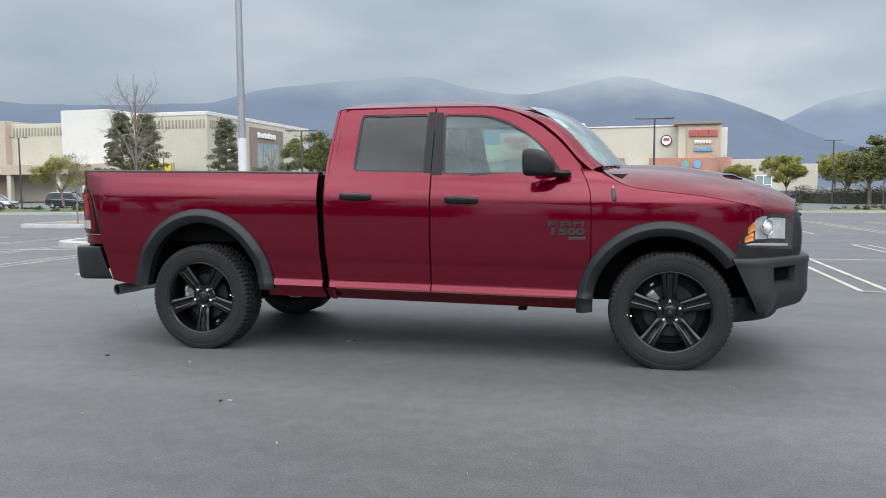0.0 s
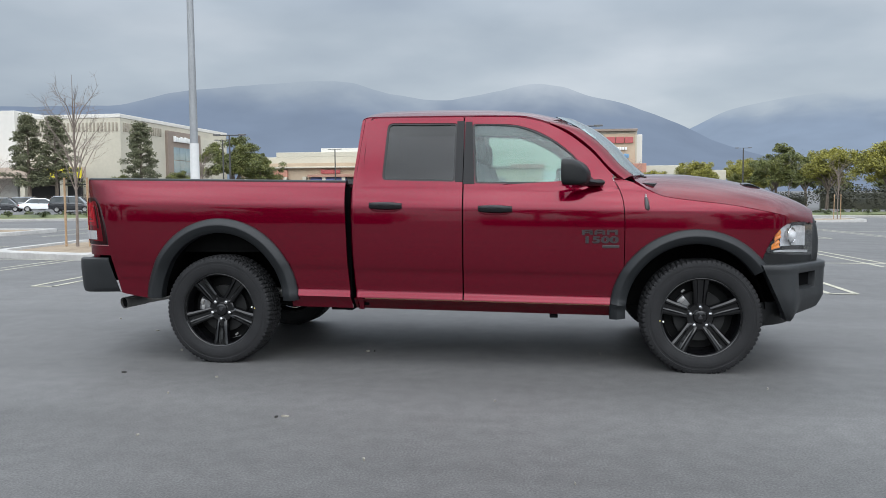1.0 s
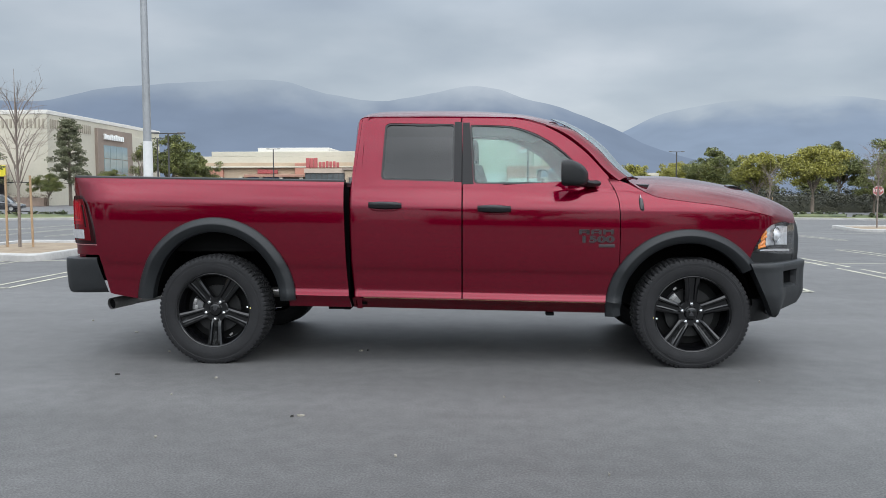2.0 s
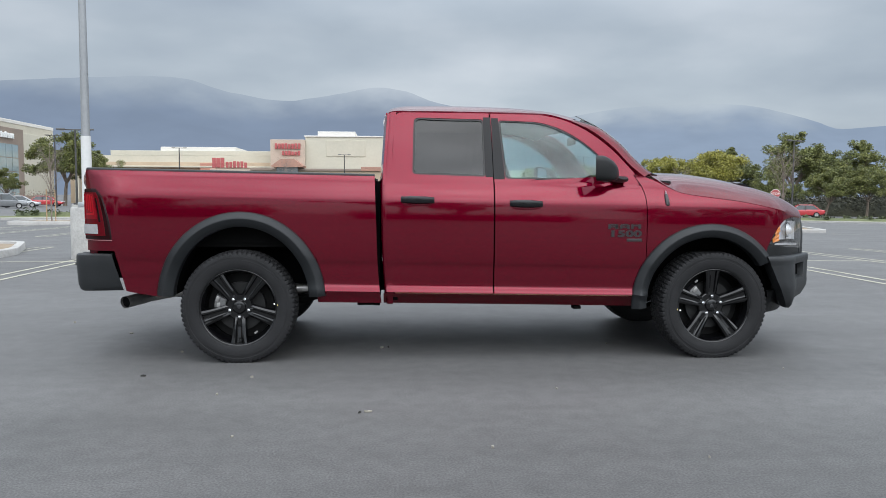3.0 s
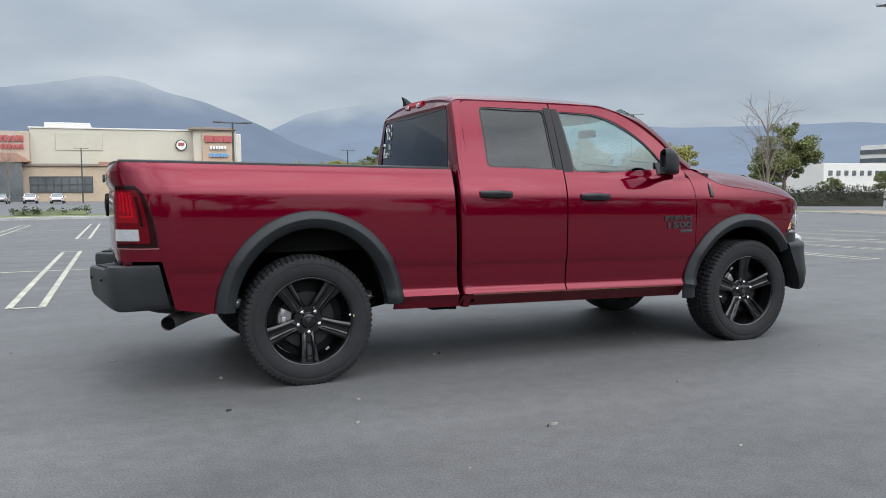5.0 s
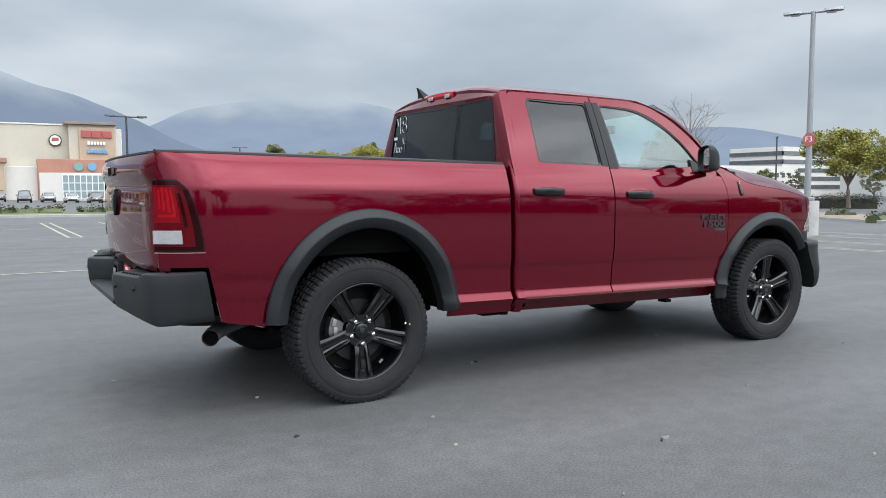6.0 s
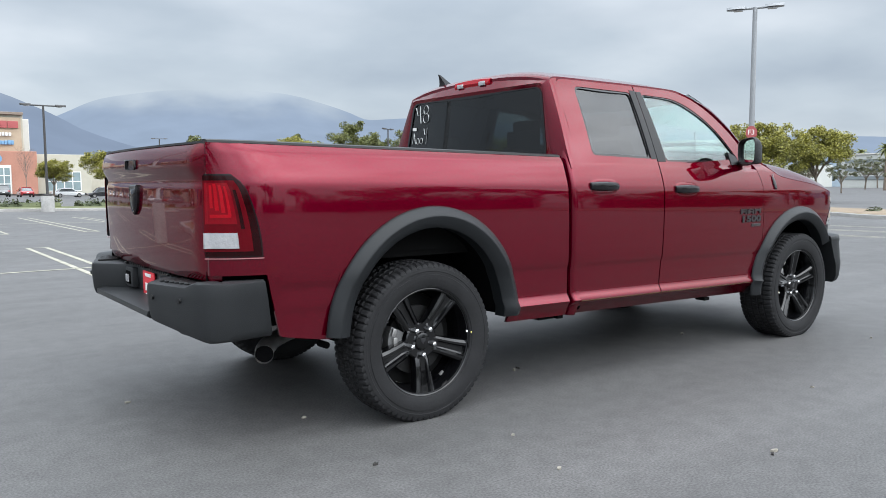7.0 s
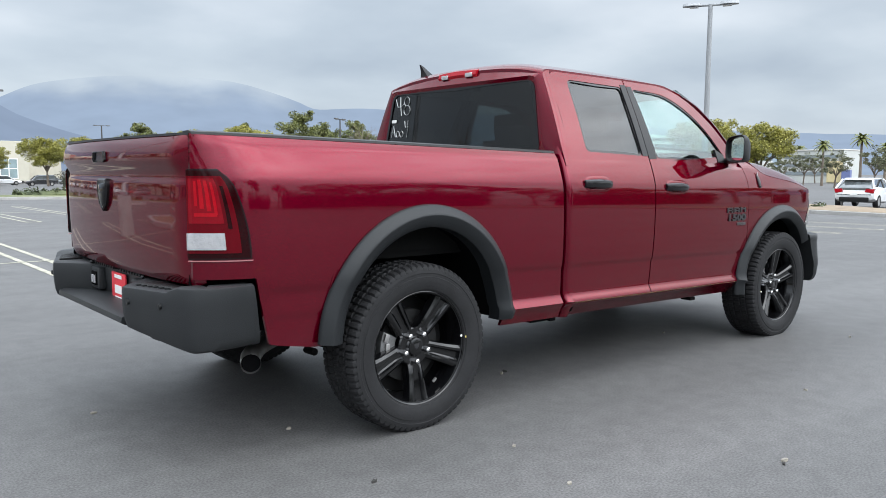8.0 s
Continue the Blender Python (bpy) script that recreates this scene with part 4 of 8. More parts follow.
cab_edge = curve([0.44, 0.55, 0.75, 1.00, 1.28, 1.42, 1.66, 1.90], [1.076, 1.062, 1.048, 1.040, 1.036, 1.050, 1.068, 1.086])


def corner_turn(x, z, r=0.032):
    """How far the cab's rounded back corner draws in."""
    d = max(0.0, r - max(0.0, x - cab_edge(z)))
    return r - math.sqrt(r * r - d * d)


def truck_sides():
    for s in (-1, 1):
        # bed side
        bed_lo = arch_lo("rear", lambda x: max(0.488 + 0.045 * min(1.0, max(0.0, (-0.58 - x) / 0.25)), min(0.822, 0.803 - (x + 0.862) / 0.235)) if x < -0.5 else 0.448 - RAKE * x)
        xs = [-1.09, -1.085, -1.075, -1.06, -1.04, -1.01, -0.97, -0.94, -0.91, -0.885, -0.872, -0.866, -0.858, -0.846, -0.834, -0.822, -0.81, -0.798, -0.77, -0.72, -0.66] + arch_xs("rear", -0.62, 1.012)
        part("bed_side", columns(xs, bed_lo, lambda x: 1.388 - RAKE * x, 60, s, bend=lambda x, z: (bed_edge(z) - 1.012) * max(0.0, (x - 0.62) / 0.392)), M["paint"], truck)
        # cap along the top of the bed
        bm = bmesh.new()
        cap = [(x, s * (W(x, 1.388 - RAKE * x) + 0.004), 1.388 - RAKE * x) for x in np.linspace(-1.085, 0.992, 24)]
        loft(bm, [[(x, y, z - 0.002), (x, y - s * 0.004, z + 0.008), (x, y - s * 0.03, z + 0.014), (x, y - s * 0.085, z + 0.012),
                   (x, y - s * 0.095, z - 0.03)] for x, y, z in cap])
        part("rail_cap", bm, M["black_plastic"], truck, "black plastic bed rail cap")
        # cab corner behind the rear door
        part("cab_corner", columns([1.056, 1.058, 1.062, 1.067, 1.073, 1.080, 1.088, 1.10, 1.125], lambda x: 0.44 - RAKE * x, lambda x: min(1.860, 1.832 + 0.7 * (x - 1.056)), 60, s,
                                   lambda x, z: B(x, z) - corner_turn(x, z), 
                                   bend=lambda x, z: (cab_edge(z) - 1.056) * (1.125 - x) / 0.069 + 0.026 * max(0.0, (z - 1.55) / 0.29) ** 2 * (x - 1.056) / 0.069), M["paint"], truck)
        # black jambs behind the door gaps; the seams' shade is in their colour
        part("door_jamb", columns(list(np.linspace(1.094, 1.160, 4)), lambda x: 0.45, lambda x: 1.838, 40, s, lambda x, z: B(x, z) - 0.012, 0.01), M["liner"], truck)
        part("pillar_jamb", columns(list(np.linspace(1.84, 1.90, 4)), lambda x: 0.50, lambda x: 1.85, 40, s, lambda x, z: B(x, z) - 0.022, 0.01), M["liner"], truck)
        # doors
        lo = lambda x: 0.534 - RAKE * x
        door = part("rear_door", columns(list(np.linspace(1.122, 1.868, 16)), lo, lambda x: 1.335, 60, s, B), M["paint"], truck)
        n = 4
        outer = densify(round_poly(REAR_OUT, (0.001, 0.07, 0.012, 0.001)), n)
        inner = densify(round_poly(REAR_WIN, (0.035, 0.045, 0.03, 0.03)), n)
        part("window_frame", frame_ring(outer, inner, s), M["paint"], door)
        part("window_seal", frame_ring(inner, shrink(inner, 0.016), s, -0.004), M["gloss_black"], door, "black rubber window seal")
        part("door_handle", handle(1.306, 1.194, s), M["gloss_black"], door, "black door handle")
        part("handle_cup", handle_cup(1.306, 1.194, s), M["paint"], door)
        tops = curve([1.26, 1.30, 1.81, 1.825], [1.812, 1.818, 1.809, 1.80])
        pane = columns(list(np.linspace(1.268, 1.821, 10)), lambda x: 1.372, tops, 14, s, lambda x, z: B(x, z) - 0.012, 0.005)
        g = part("window_glass", pane, M["privacy"], door, "dark privacy glass")
        g.visible_shadow = False
        part("pillar_cover", columns(list(np.linspace(1.812, 1.8675, 4)), lambda x: 1.366, lambda x: 1.822, 12, s, lambda x, z: B(x, z) + 0.0025, 0.012),
             M["satin_black"], door, "black centre pillar cover")
        door = part("front_door", columns(list(np.linspace(1.878, 3.02, 26)), lo, lambda x: 1.325 + 0.0553 * (x - 1.878), 60, s, B,
                                          bend=lambda x, z: (door_front(z) - 3.02) * ((x - 1.878) / 1.142) ** 3), M["paint"], truck)
        outer = densify(round_poly(FRONT_OUT, (0.001, 0.012, 0.1, 0.1, 0.1, 0.1, 0.03)), n)
        inner = densify(round_poly(FRONT_WIN, (0.03, 0.03, 0.08, 0.08, 0.08, 0.08, 0.03)), n)
        part("window_frame", frame_ring(outer, inner, s), M["paint"], door)
        part("window_seal", frame_ring(inner, shrink(inner, 0.016), s, -0.004), M["gloss_black"], door, "black rubber window seal")
        fx, fz = [p[0] for p in FRONT_WIN[1:]], [p[1] for p in FRONT_WIN[1:]]
        tops = curve(fx, fz)
        pane = columns(list(np.linspace(1.928, 2.832, 18)), lambda x: min(1.352 - 0.014 * (x - 1.93), tops(x) - 0.002), tops, 14, s,
                       lambda x, z: B(x, z) - 0.012, 0.005)
        g = part("window_glass", pane, M["glass"], door, "clear front door glass")
        g.visible_shadow = False
        part("pillar_cover", columns(list(np.linspace(1.873, 1.926, 4)), lambda x: 1.350, lambda x: 1.816, 12, s, lambda x, z: B(x, z) + 0.0025, 0.012,
                                     lambda x, z: (x - 1.873) / 0.059 * 0.075 * (1.80 - z)),
             M["satin_black"], door, "black centre pillar cover")
        part("door_handle", handle(2.108, 1.168, s), M["gloss_black"], door, "black door handle")
        part("handle_cup", handle_cup(2.108, 1.168, s), M["paint"], door)
        bm = columns(list(np.linspace(2.70, 2.845, 8)), lambda x: 1.335 - 0.02 * (x - 2.7), lambda x: max(1.337, tops(x) - 0.02 - 1.0 * max(0, 2.78 - x)), 8, s,
                     lambda x, z: B(x, z) + 0.004, 0.02)
        part("mirror_patch", bm, M["black_plastic"], door, "black mirror base triangle")
        mirror(door, s)
        # sill below the doors, and their lower edge's sheen as a coloured strip
        part("sill", columns(list(np.linspace(1.056, 2.945, 30)), lambda x: 0.444 - RAKE * x, lambda x: 0.526 - RAKE * x, 10, s,
                             lambda x, z: W(x, z) - 0.55 * max(0.0, 0.516 - RAKE * x - z)), M["paint"], truck)
        part("edge_film", columns(list(np.linspace(1.14, 2.93, 24)), lambda x: 0.527 - RAKE * x, lambda x: 0.5335 - RAKE * x, 1, s,
                                  lambda x, z: W(x, z) - 0.004, 0.01), M["gold"], truck, "thin amber strip for the doors' reflective lower edge")
        # front fender
        f_lo = arch_lo("front", lambda x: 0.40 if x < 3.5 else (0.74 if x < 3.94 else 0.74 + (x - 3.94) * 2.9 if x < 3.985 else lamp_top(x) + 0.002))
        xs = [3.026, 3.03] + [x for x in arch_xs("front", 3.03, 4.03)[1:]] + list(np.linspace(4.045, 4.375, 16))
        fender = part("fender", columns(xs, lambda x: min(f_lo(x), hood_edge(x) - 0.004), lambda x: hood_edge(x) - 0.004, 60, s,
                                        bend=lambda x, z: (door_front(z) - 3.02) * max(0.0, 1 - (x - 3.026) / 0.3) ** 2), M["paint"], truck)
        bm = bmesh.new()
        loft(bm, [[(3.168 + a * 0.016 * math.cos(t) + b, s * (W(3.17, z) + 0.004 + 0.012 * a * max(0.0, math.sin(t))), z) for t in
                   (2 * math.pi * k / 10 for k in range(10))] for a, b, z in
                  ((0.3, 0.014, 1.155), (0.95, 0.010, 1.165), (1.0, 0.006, 1.20), (0.8, 0.002, 1.235), (0.5, 0.0, 1.248))])
        part("antenna_base", bm, M["badge_dark"], fender, "dark antenna base")
        bm = bmesh.new()
        tube(bm, [(3.168, s * (W(3.17, 1.25) + 0.006), 1.246), (3.166, s * (W(3.17, 1.25) + 0.006), 1.268)], [0.006, 0.004], 8)
        part("antenna_tip", bm, M["chrome"], fender, "chrome antenna socket")
        if s < 0:
            badge()
        for kind in ("rear", "front"):
            part("wheel_flare", flare(kind, s), M["flare"], truck, "textured black wheel arch flare")
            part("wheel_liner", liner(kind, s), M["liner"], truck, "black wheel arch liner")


def handle(x, z, s):
    """A strap handle over its cup."""
    bm = bmesh.new()
    rings = []
    for k in range(13):
        u = k / 12
        xx = x - 0.122 + 0.244 * u
        lift = 0.010 + 0.022 * math.sin(math.pi * u) ** 0.5
        hh = 0.027 * (0.82 + 0.18 * math.sin(math.pi * u))
        zz = z - RAKE * (xx - x)
        w = W(xx, zz)
        rings.append([(xx, s * (w + d), zz + h) for d, h in ((lift - 0.010, -hh), (lift, -hh * 0.75), (lift + 0.005, 0), (lift, hh * 0.75),
                                                               (lift - 0.010, hh), (0.001, hh * 0.6), (0.001, -hh * 0.6))])
    loft(bm, rings)
    return bm


def handle_cup(x, z, s):
    """The shallow raised rim round the hand's hollow."""
    bm = bmesh.new()
    n = 28
    o, i, c = [], [], []
    for k in range(n):
        a = 2 * math.pi * k / n
        ca, sa = abs(math.cos(a)) ** 0.5 * np.sign(math.cos(a)), abs(math.sin(a)) ** 0.7 * np.sign(math.sin(a))
        for lst, rx, rz, d in ((o, 0.118, 0.046, 0.0008), (i, 0.108, 0.038, 0.003), (c, 0.09, 0.026, 0.0015)):
            px, pz = x + rx * ca, z + rz * sa
            lst.append((px, s * (W(px, pz) + d), pz))
    loft(bm, [o, i, c], caps=False)
    return bm


def mirror(door, s):
    """A door mirror with arm, shell and glass."""
    bm = bmesh.new()
    tube(bm, [(2.85, s * 0.93, 1.352), (2.80, s * 0.985, 1.350), (2.72, s * 1.05, 1.362)], [0.040, 0.038, 0.05], 12, squash=(1.2, 0.62))
    part("mirror_arm", bm, M["black_plastic"], door, "black mirror arm")

    def ring(x, g, dz=0.0):
        out = []
        for k in range(32):
            a = 2 * math.pi * k / 32
            ca, sa = abs(math.cos(a)) ** 0.5 * np.sign(math.cos(a)), abs(math.sin(a)) ** 0.5 * np.sign(math.sin(a))
            out.append((2.69 + 0.64 * (x - 2.70) - 0.5 * 0.098 * g * ca, s * (1.100 + 0.098 * g * ca), 1.424 + dz + 0.091 * g * sa + (0.010 * ca if sa > 0 else -0.004 * ca)))
        return out
    bm = bmesh.new()
    loft(bm, [ring(2.676, 0.84), ring(2.600, 0.87), ring(2.590, 0.93), ring(2.590, 0.98), ring(2.600, 1.0), ring(2.66, 0.99), ring(2.71, 0.92, -0.006), ring(2.76, 0.78, -0.016), ring(2.80, 0.55, -0.028),
              ring(2.815, 0.3, -0.034)])
    part("mirror_shell", bm, M["black_plastic"], door, "textured black mirror housing")
    bm = bmesh.new()
    loft(bm, [[(x + dx, y, z) for x, y, z in ring(2.628, 0.83)] for dx in (0, 0.005)])
    part("mirror_glass", bm, M["mirror"], door, "silvered mirror glass")


def badge():
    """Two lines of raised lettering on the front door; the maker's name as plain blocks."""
    for k in range(3):
        x0 = 2.726 + k * 0.087
        bm = bmesh.new()
        z0 = 0.982
        y = -W(x0, 1.0) - 0.001
        if k == 0:
            pieces = [(0, 0.018, 0, 0.036), (0.018, 0.072, 0.026, 0.036), (0.018, 0.072, 0.012, 0.02), (0.054, 0.074, 0, 0.03)]
        elif k == 1:
            pieces = [(0, 0.018, 0, 0.03), (0.010, 0.064, 0.026, 0.036), (0.018, 0.058, 0.010, 0.018), (0.056, 0.074, 0, 0.03)]
        else:
            pieces = [(0, 0.016, 0, 0.036), (0.016, 0.036, 0.02, 0.032), (0.036, 0.056, 0.02, 0.032), (0.056, 0.074, 0, 0.036)]
        for a, b, c, d in pieces:
            box(bm, x0 + a, x0 + b, y - 0.006, y + 0.002, z0 + c, z0 + d)
        part("badge_block", bm, M["badge"], truck, "grey raised badge block")
    for k, ch in enumerate("1500"):
        me = text_mesh(ch, 0.078, 0.003, 0.0035)
        ob = new("badge_figure", me)
        me.materials.append(M["badge"])
        xx = 2.765 + 0.0615 * k + (-0.004 if k == 0 else 0)
        ob.matrix_basis = Matrix.Translation((xx, -W(2.86, 0.95) - 0.004, 0.945)) @ Euler((radians(90), 0, 0)).to_matrix().to_4x4() @ Matrix.Diagonal((1.5, 0.82, 1, 1))
        ob.parent = truck
        tagged(ob, label="grey raised figure of the number 1500")
    bm = bmesh.new()
    y = -W(2.9, 0.9)
    box(bm, 2.868, 2.985, y - 0.003, y + 0.002, 0.888, 0.910, 0.002)
    part("badge_bar", bm, M["badge_dark"], truck, "small dark trim badge")


def flare(kind, s):
    cx, cz, ax, az, bx, bz = ARCH[kind]
    bm = bmesh.new()
    a0, a1 = (radians(3), radians(176)) if kind == "rear" else (radians(34), radians(184))
    rings = []
    n = 56
    for k in range(n + 1):
        a = a0 + (a1 - a0) * k / n
        ca, sa = math.cos(a), math.sin(a)
        ring = []
        for f, out in ((1.0, 0.002), (0.985, 0.012), (0.92, 0.022), (0.64, 0.046), (0.56, 0.052), (0.51, 0.052), (0.06, 0.026), (0.0, 0.018), (0.0, -0.06),
                       (0.06, -0.06), (0.10, 0.0), (0.9, -0.004)):
            rx, rz = bx + (ax - bx) * f, bz + (az - bz) * f
            x, z = cx + rx * ca, cz + rz * sa
            ring.append((x, s * (max(W(x, z), 0.972 - 0.11 * max(0, x - 3.7)) + out), z))
        rings.append(ring)
    loft(bm, rings)
    return bm


def liner(kind, s):
    cx, cz, ax, az, bx, bz = ARCH[kind]
    bm = bmesh.new()
    rings = []
    for k in range(25):
        a = radians(4) + radians(172) * k / 24
        x, z = cx + bx * 1.02 * math.cos(a), cz + bz * 1.02 * math.sin(a)
        rings.append([(x, s * y, z) for y in (0.93, 0.80, 0.60)])
    loft(bm, rings, closed=False)
    inner = [bm.verts.new((cx + bx * 1.02 * math.cos(a), s * 0.60, cz + bz * 1.02 * math.sin(a))) for a in np.linspace(radians(4), radians(176), 25)]
    bm.faces.new(inner)
    return bm


def truck_roof():
    zt = curve([1.086, 1.095, 1.11, 1.14, 1.20, 1.60, 1.86, 2.28, 2.46, 2.50], [1.836, 1.850, 1.859, 1.865, 1.867, 1.866, 1.864, 1.856, 1.814, 1.80])
    zc = curve([1.086, 1.13, 1.25, 1.60, 2.0, 2.3, 2.5, 2.66], [1.902, 1.930, 1.950, 1.955, 1.947, 1.920, 1.880, 1.834])
    bm = bmesh.new()

    def P(u, v):
        y = -1 + 2 * v
        xe = 1.086 + (2.50 - 1.086) * u ** 1.5
        x = xe + 0.16 * (1 - y * y) * u ** 2
        half = B(xe, zt(xe)) + 0.004
        ze = zt(xe)
        return (x, y * half, ze + (zc(x) - ze) * (1 - abs(y) ** 3.2))
    sheet(bm, P, 36, 40)
    thicken(bm, (0, 0, -0.02))
    part("roof", bm, M["paint"], truck)
    bm = bmesh.new()

    def H(u, v):
        x, y, z = P(u, v)
        return (x, y * 0.97, z - 0.04)
    sheet(bm, H, 12, 12)
    thicken(bm, (0, 0, -0.012))
    part("headliner", bm, M["headliner"], truck, "pale grey headliner")
    # screen pillars and windscreen
    edge = [(2.46, 1.803), (2.62, 1.722), (2.79, 1.588), (2.93, 1.43), (3.03, 1.345)]
    cz = curve([p[0] for p in edge], [p[1] for p in edge])

    def screen_edge(t):
        x = 2.47 + (3.02 - 2.47) * t
        z = cz(x) + 0.008
        return x, B(x, z), z
    for s in (-1, 1):
        bm = bmesh.new()

        def Q(u, v):
            x, y, z = screen_edge(u)
            return (x + 0.075 * v + 0.004, s * (y + 0.003 - 0.052 * v - 0.02 * v * v), z + (0.002 + 0.010 * min(1, u * 3)) + 0.026 * min(1, 0.25 + u * 2.5) * math.sin(v * 1.6))
        sheet(bm, Q, 20, 8)
        thicken(bm, (-0.01, -s * 0.02, -0.02))
        part("screen_pillar", bm, M["paint"], truck)

    def S(u, v, off=0.0):
        x, y, z = screen_edge(u)
        t = -1 + 2 * v
        return (x + 0.078 + 0.17 * (1 - t * t) - off, t * (y - 0.068), z + 0.040 + 0.015 * (1 - t * t) - off)
    bm = bmesh.new()
    sheet(bm, S, 16, 24)
    thicken(bm, (-0.004, 0, -0.004))
    g = part("windscreen", bm, M["glass"], truck, "clear windscreen")
    g.visible_shadow = False
    # inspection papers behind the glass
    bm = bmesh.new()
    sheet(bm, lambda u, v: S(0.30 + 0.16 * u, 0.025 + 0.06 * v, 0.012), 2, 2)
    thicken(bm, (-0.002, 0, -0.002))
    part("windscreen_sticker", bm, M["white_plain"], truck, "white paper sticker inside the windscreen")
    # cowl with wipers
    bm = bmesh.new()

    def C(u, v):
        t = -1 + 2 * v
        a = S(1.0, v)
        return (a[0] - 0.02 + 0.16 * u, t * 0.88, 1.352 + 0.035 * (1 - t * t) - 0.012 * u)
    sheet(bm, C, 4, 16)
    thicken(bm, (0, 0, -0.02))
    part("cowl", bm, M["black_plastic"], truck, "black plastic cowl")
    for y0 in (-0.68, 0.05):
        bm = bmesh.new()
        tube(bm, [(3.20, y0 + 0.02, 1.385), (3.16, y0 + 0.10, 1.415), (3.12, y0 + 0.34, 1.445), (3.10, y0 + 0.58, 1.455)], [0.013, 0.010, 0.008, 0.006], 8)
        tube(bm, [(3.12, y0 + 0.12, 1.422), (3.075, y0 + 0.6, 1.468)], [0.008, 0.006], 6)
        part("wiper", bm, M["black_plastic"], truck, "black windscreen wiper")
    # back of the cab with its window
    bm = bmesh.new()
    N = 12
    corners_o = [(-0.937, 1.30), (-0.740, 1.856), (0.740, 1.856), (0.937, 1.30)]
    corners_i = [(-0.775, 1.365), (-0.693, 1.805), (0.693, 1.805), (0.775, 1.365)]
    inner = densify(round_poly(corners_i, 0.06, 5), N)
    outer = densify(round_poly(corners_o, (0.001, 0.06, 0.06, 0.001), 5), N)

    def back_x(y, z):
        return 1.046 - 0.022 * (1 - min(1, abs(y) / 0.9) ** 2) + 0.075 * max(0, z - 1.35)

    def out_pt(y, z):
        half = B(1.06, min(z, 1.86)) + 0.002
        return (1.054 + 0.075 * max(0, z - 1.42), math.copysign(half, y) if abs(y) > 0.69 else y, z)
    o = [bm.verts.new(out_pt(y, z) if z < 1.845 else (1.090, y, 1.836 + 0.058 * (1 - (y / 0.75) ** 2 if abs(y) < 0.75 else 0))) for y, z in outer]
    mid = [bm.verts.new((back_x(a[0], a[1]) - 0.010, 0.45 * a[0] + 0.55 * b[0], 0.45 * a[1] + 0.55 * b[1])) for a, b in zip(outer, inner)]
    i = [bm.verts.new((back_x(y, z), y, z)) for y, z in inner]
    n = len(o)
    for k in range(n):
        bm.faces.new((o[k], o[(k + 1) % n], mid[(k + 1) % n], mid[k]))
        bm.faces.new((mid[k], mid[(k + 1) % n], i[(k + 1) % n], i[k]))
    thicken(bm, (0.02, 0, 0))
    part("cab_back", bm, M["paint"], truck)
    bm = bmesh.new()
    sheet(bm, lambda u, v: (max(1.040, cab_edge(0.46 + 0.86 * v) + 0.004), (-1 + 2 * u) * (B(1.06, 0.46 + 0.86 * v) - 0.034), 0.46 + 0.86 * v), 2, 20)
    thicken(bm, (0.03, 0, 0))
    part("cab_back_lower", bm, M["paint"], truck)
    bm = bmesh.new()
    seal = shrink(inner, 0.02)
    a = [bm.verts.new((back_x(y, z) - 0.003, y, z)) for y, z in inner]
    b = [bm.verts.new((back_x(y, z) - 0.003, y, z)) for y, z in seal]
    for k in range(n):
        bm.faces.new((a[k], a[(k + 1) % n], b[(k + 1) % n], b[k]))
    thicken(bm, (0.02, 0, 0))
    part("back_window_seal", bm, M["gloss_black"], truck, "black rubber seal")
    bm = bmesh.new()

    def K(u, v):
        z = 1.362 + 0.45 * v
        y = (-1 + 2 * u) * (0.777 - 0.186 * (z - 1.362))
        return (back_x(y, z) + 0.004, y, z)
    sheet(bm, K, 16, 8)
    thicken(bm, (0.005, 0, 0))
    g = part("back_window", bm, M["back_glass"], truck, "dark back window with chalk marks")
    g.visible_shadow = False
    chalk(g, back_x)
    # high brake lamp and roof aerial
    bm = bmesh.new()
    loft(bm, [[(x, y, 1.868 + dz + 0.018 * (1 - (y / 0.3) ** 2)) for x, dz in ((1.107, 0.034), (1.076, 0.026), (1.068, 0.0), (1.077, -0.022), (1.107, -0.022))]
              for y in np.linspace(-0.185, 0.185, 13)])
    lamp = part("high_brake_lamp", bm, M["red_reflector"], truck, "red high brake lamp")
    for y in (-0.118, 0.118):
        bm = new_box(1.063, 1.076, y - 0.032, y + 0.032, 1.866, 1.894, 0.004)
        part("cargo_lamp", bm, M["white_reflector"], lamp, "clear cargo lamp")
    bm = bmesh.new()
    loft(bm, [[(x0, 0, z), (x0 + 0.25 * (x1 - x0), -w, z), (x0 + 0.6 * (x1 - x0), -0.7 * w, z), (x1, 0, z), (x0 + 0.6 * (x1 - x0), 0.7 * w, z), (x0 + 0.25 * (x1 - x0), w, z)]
              for x0, x1, w, z in ((1.165, 1.315, 0.030, 1.925), (1.168, 1.292, 0.026, 1.945), (1.166, 1.240, 0.014, 1.972), (1.160, 1.200, 0.007, 1.998), (1.154, 1.170, 0.003, 2.012))])
    bm.transform(Matrix.Translation((0, 0.50, 0)))
    part("roof_aerial", bm, M["satin_black"], truck, "black roof aerial fin")


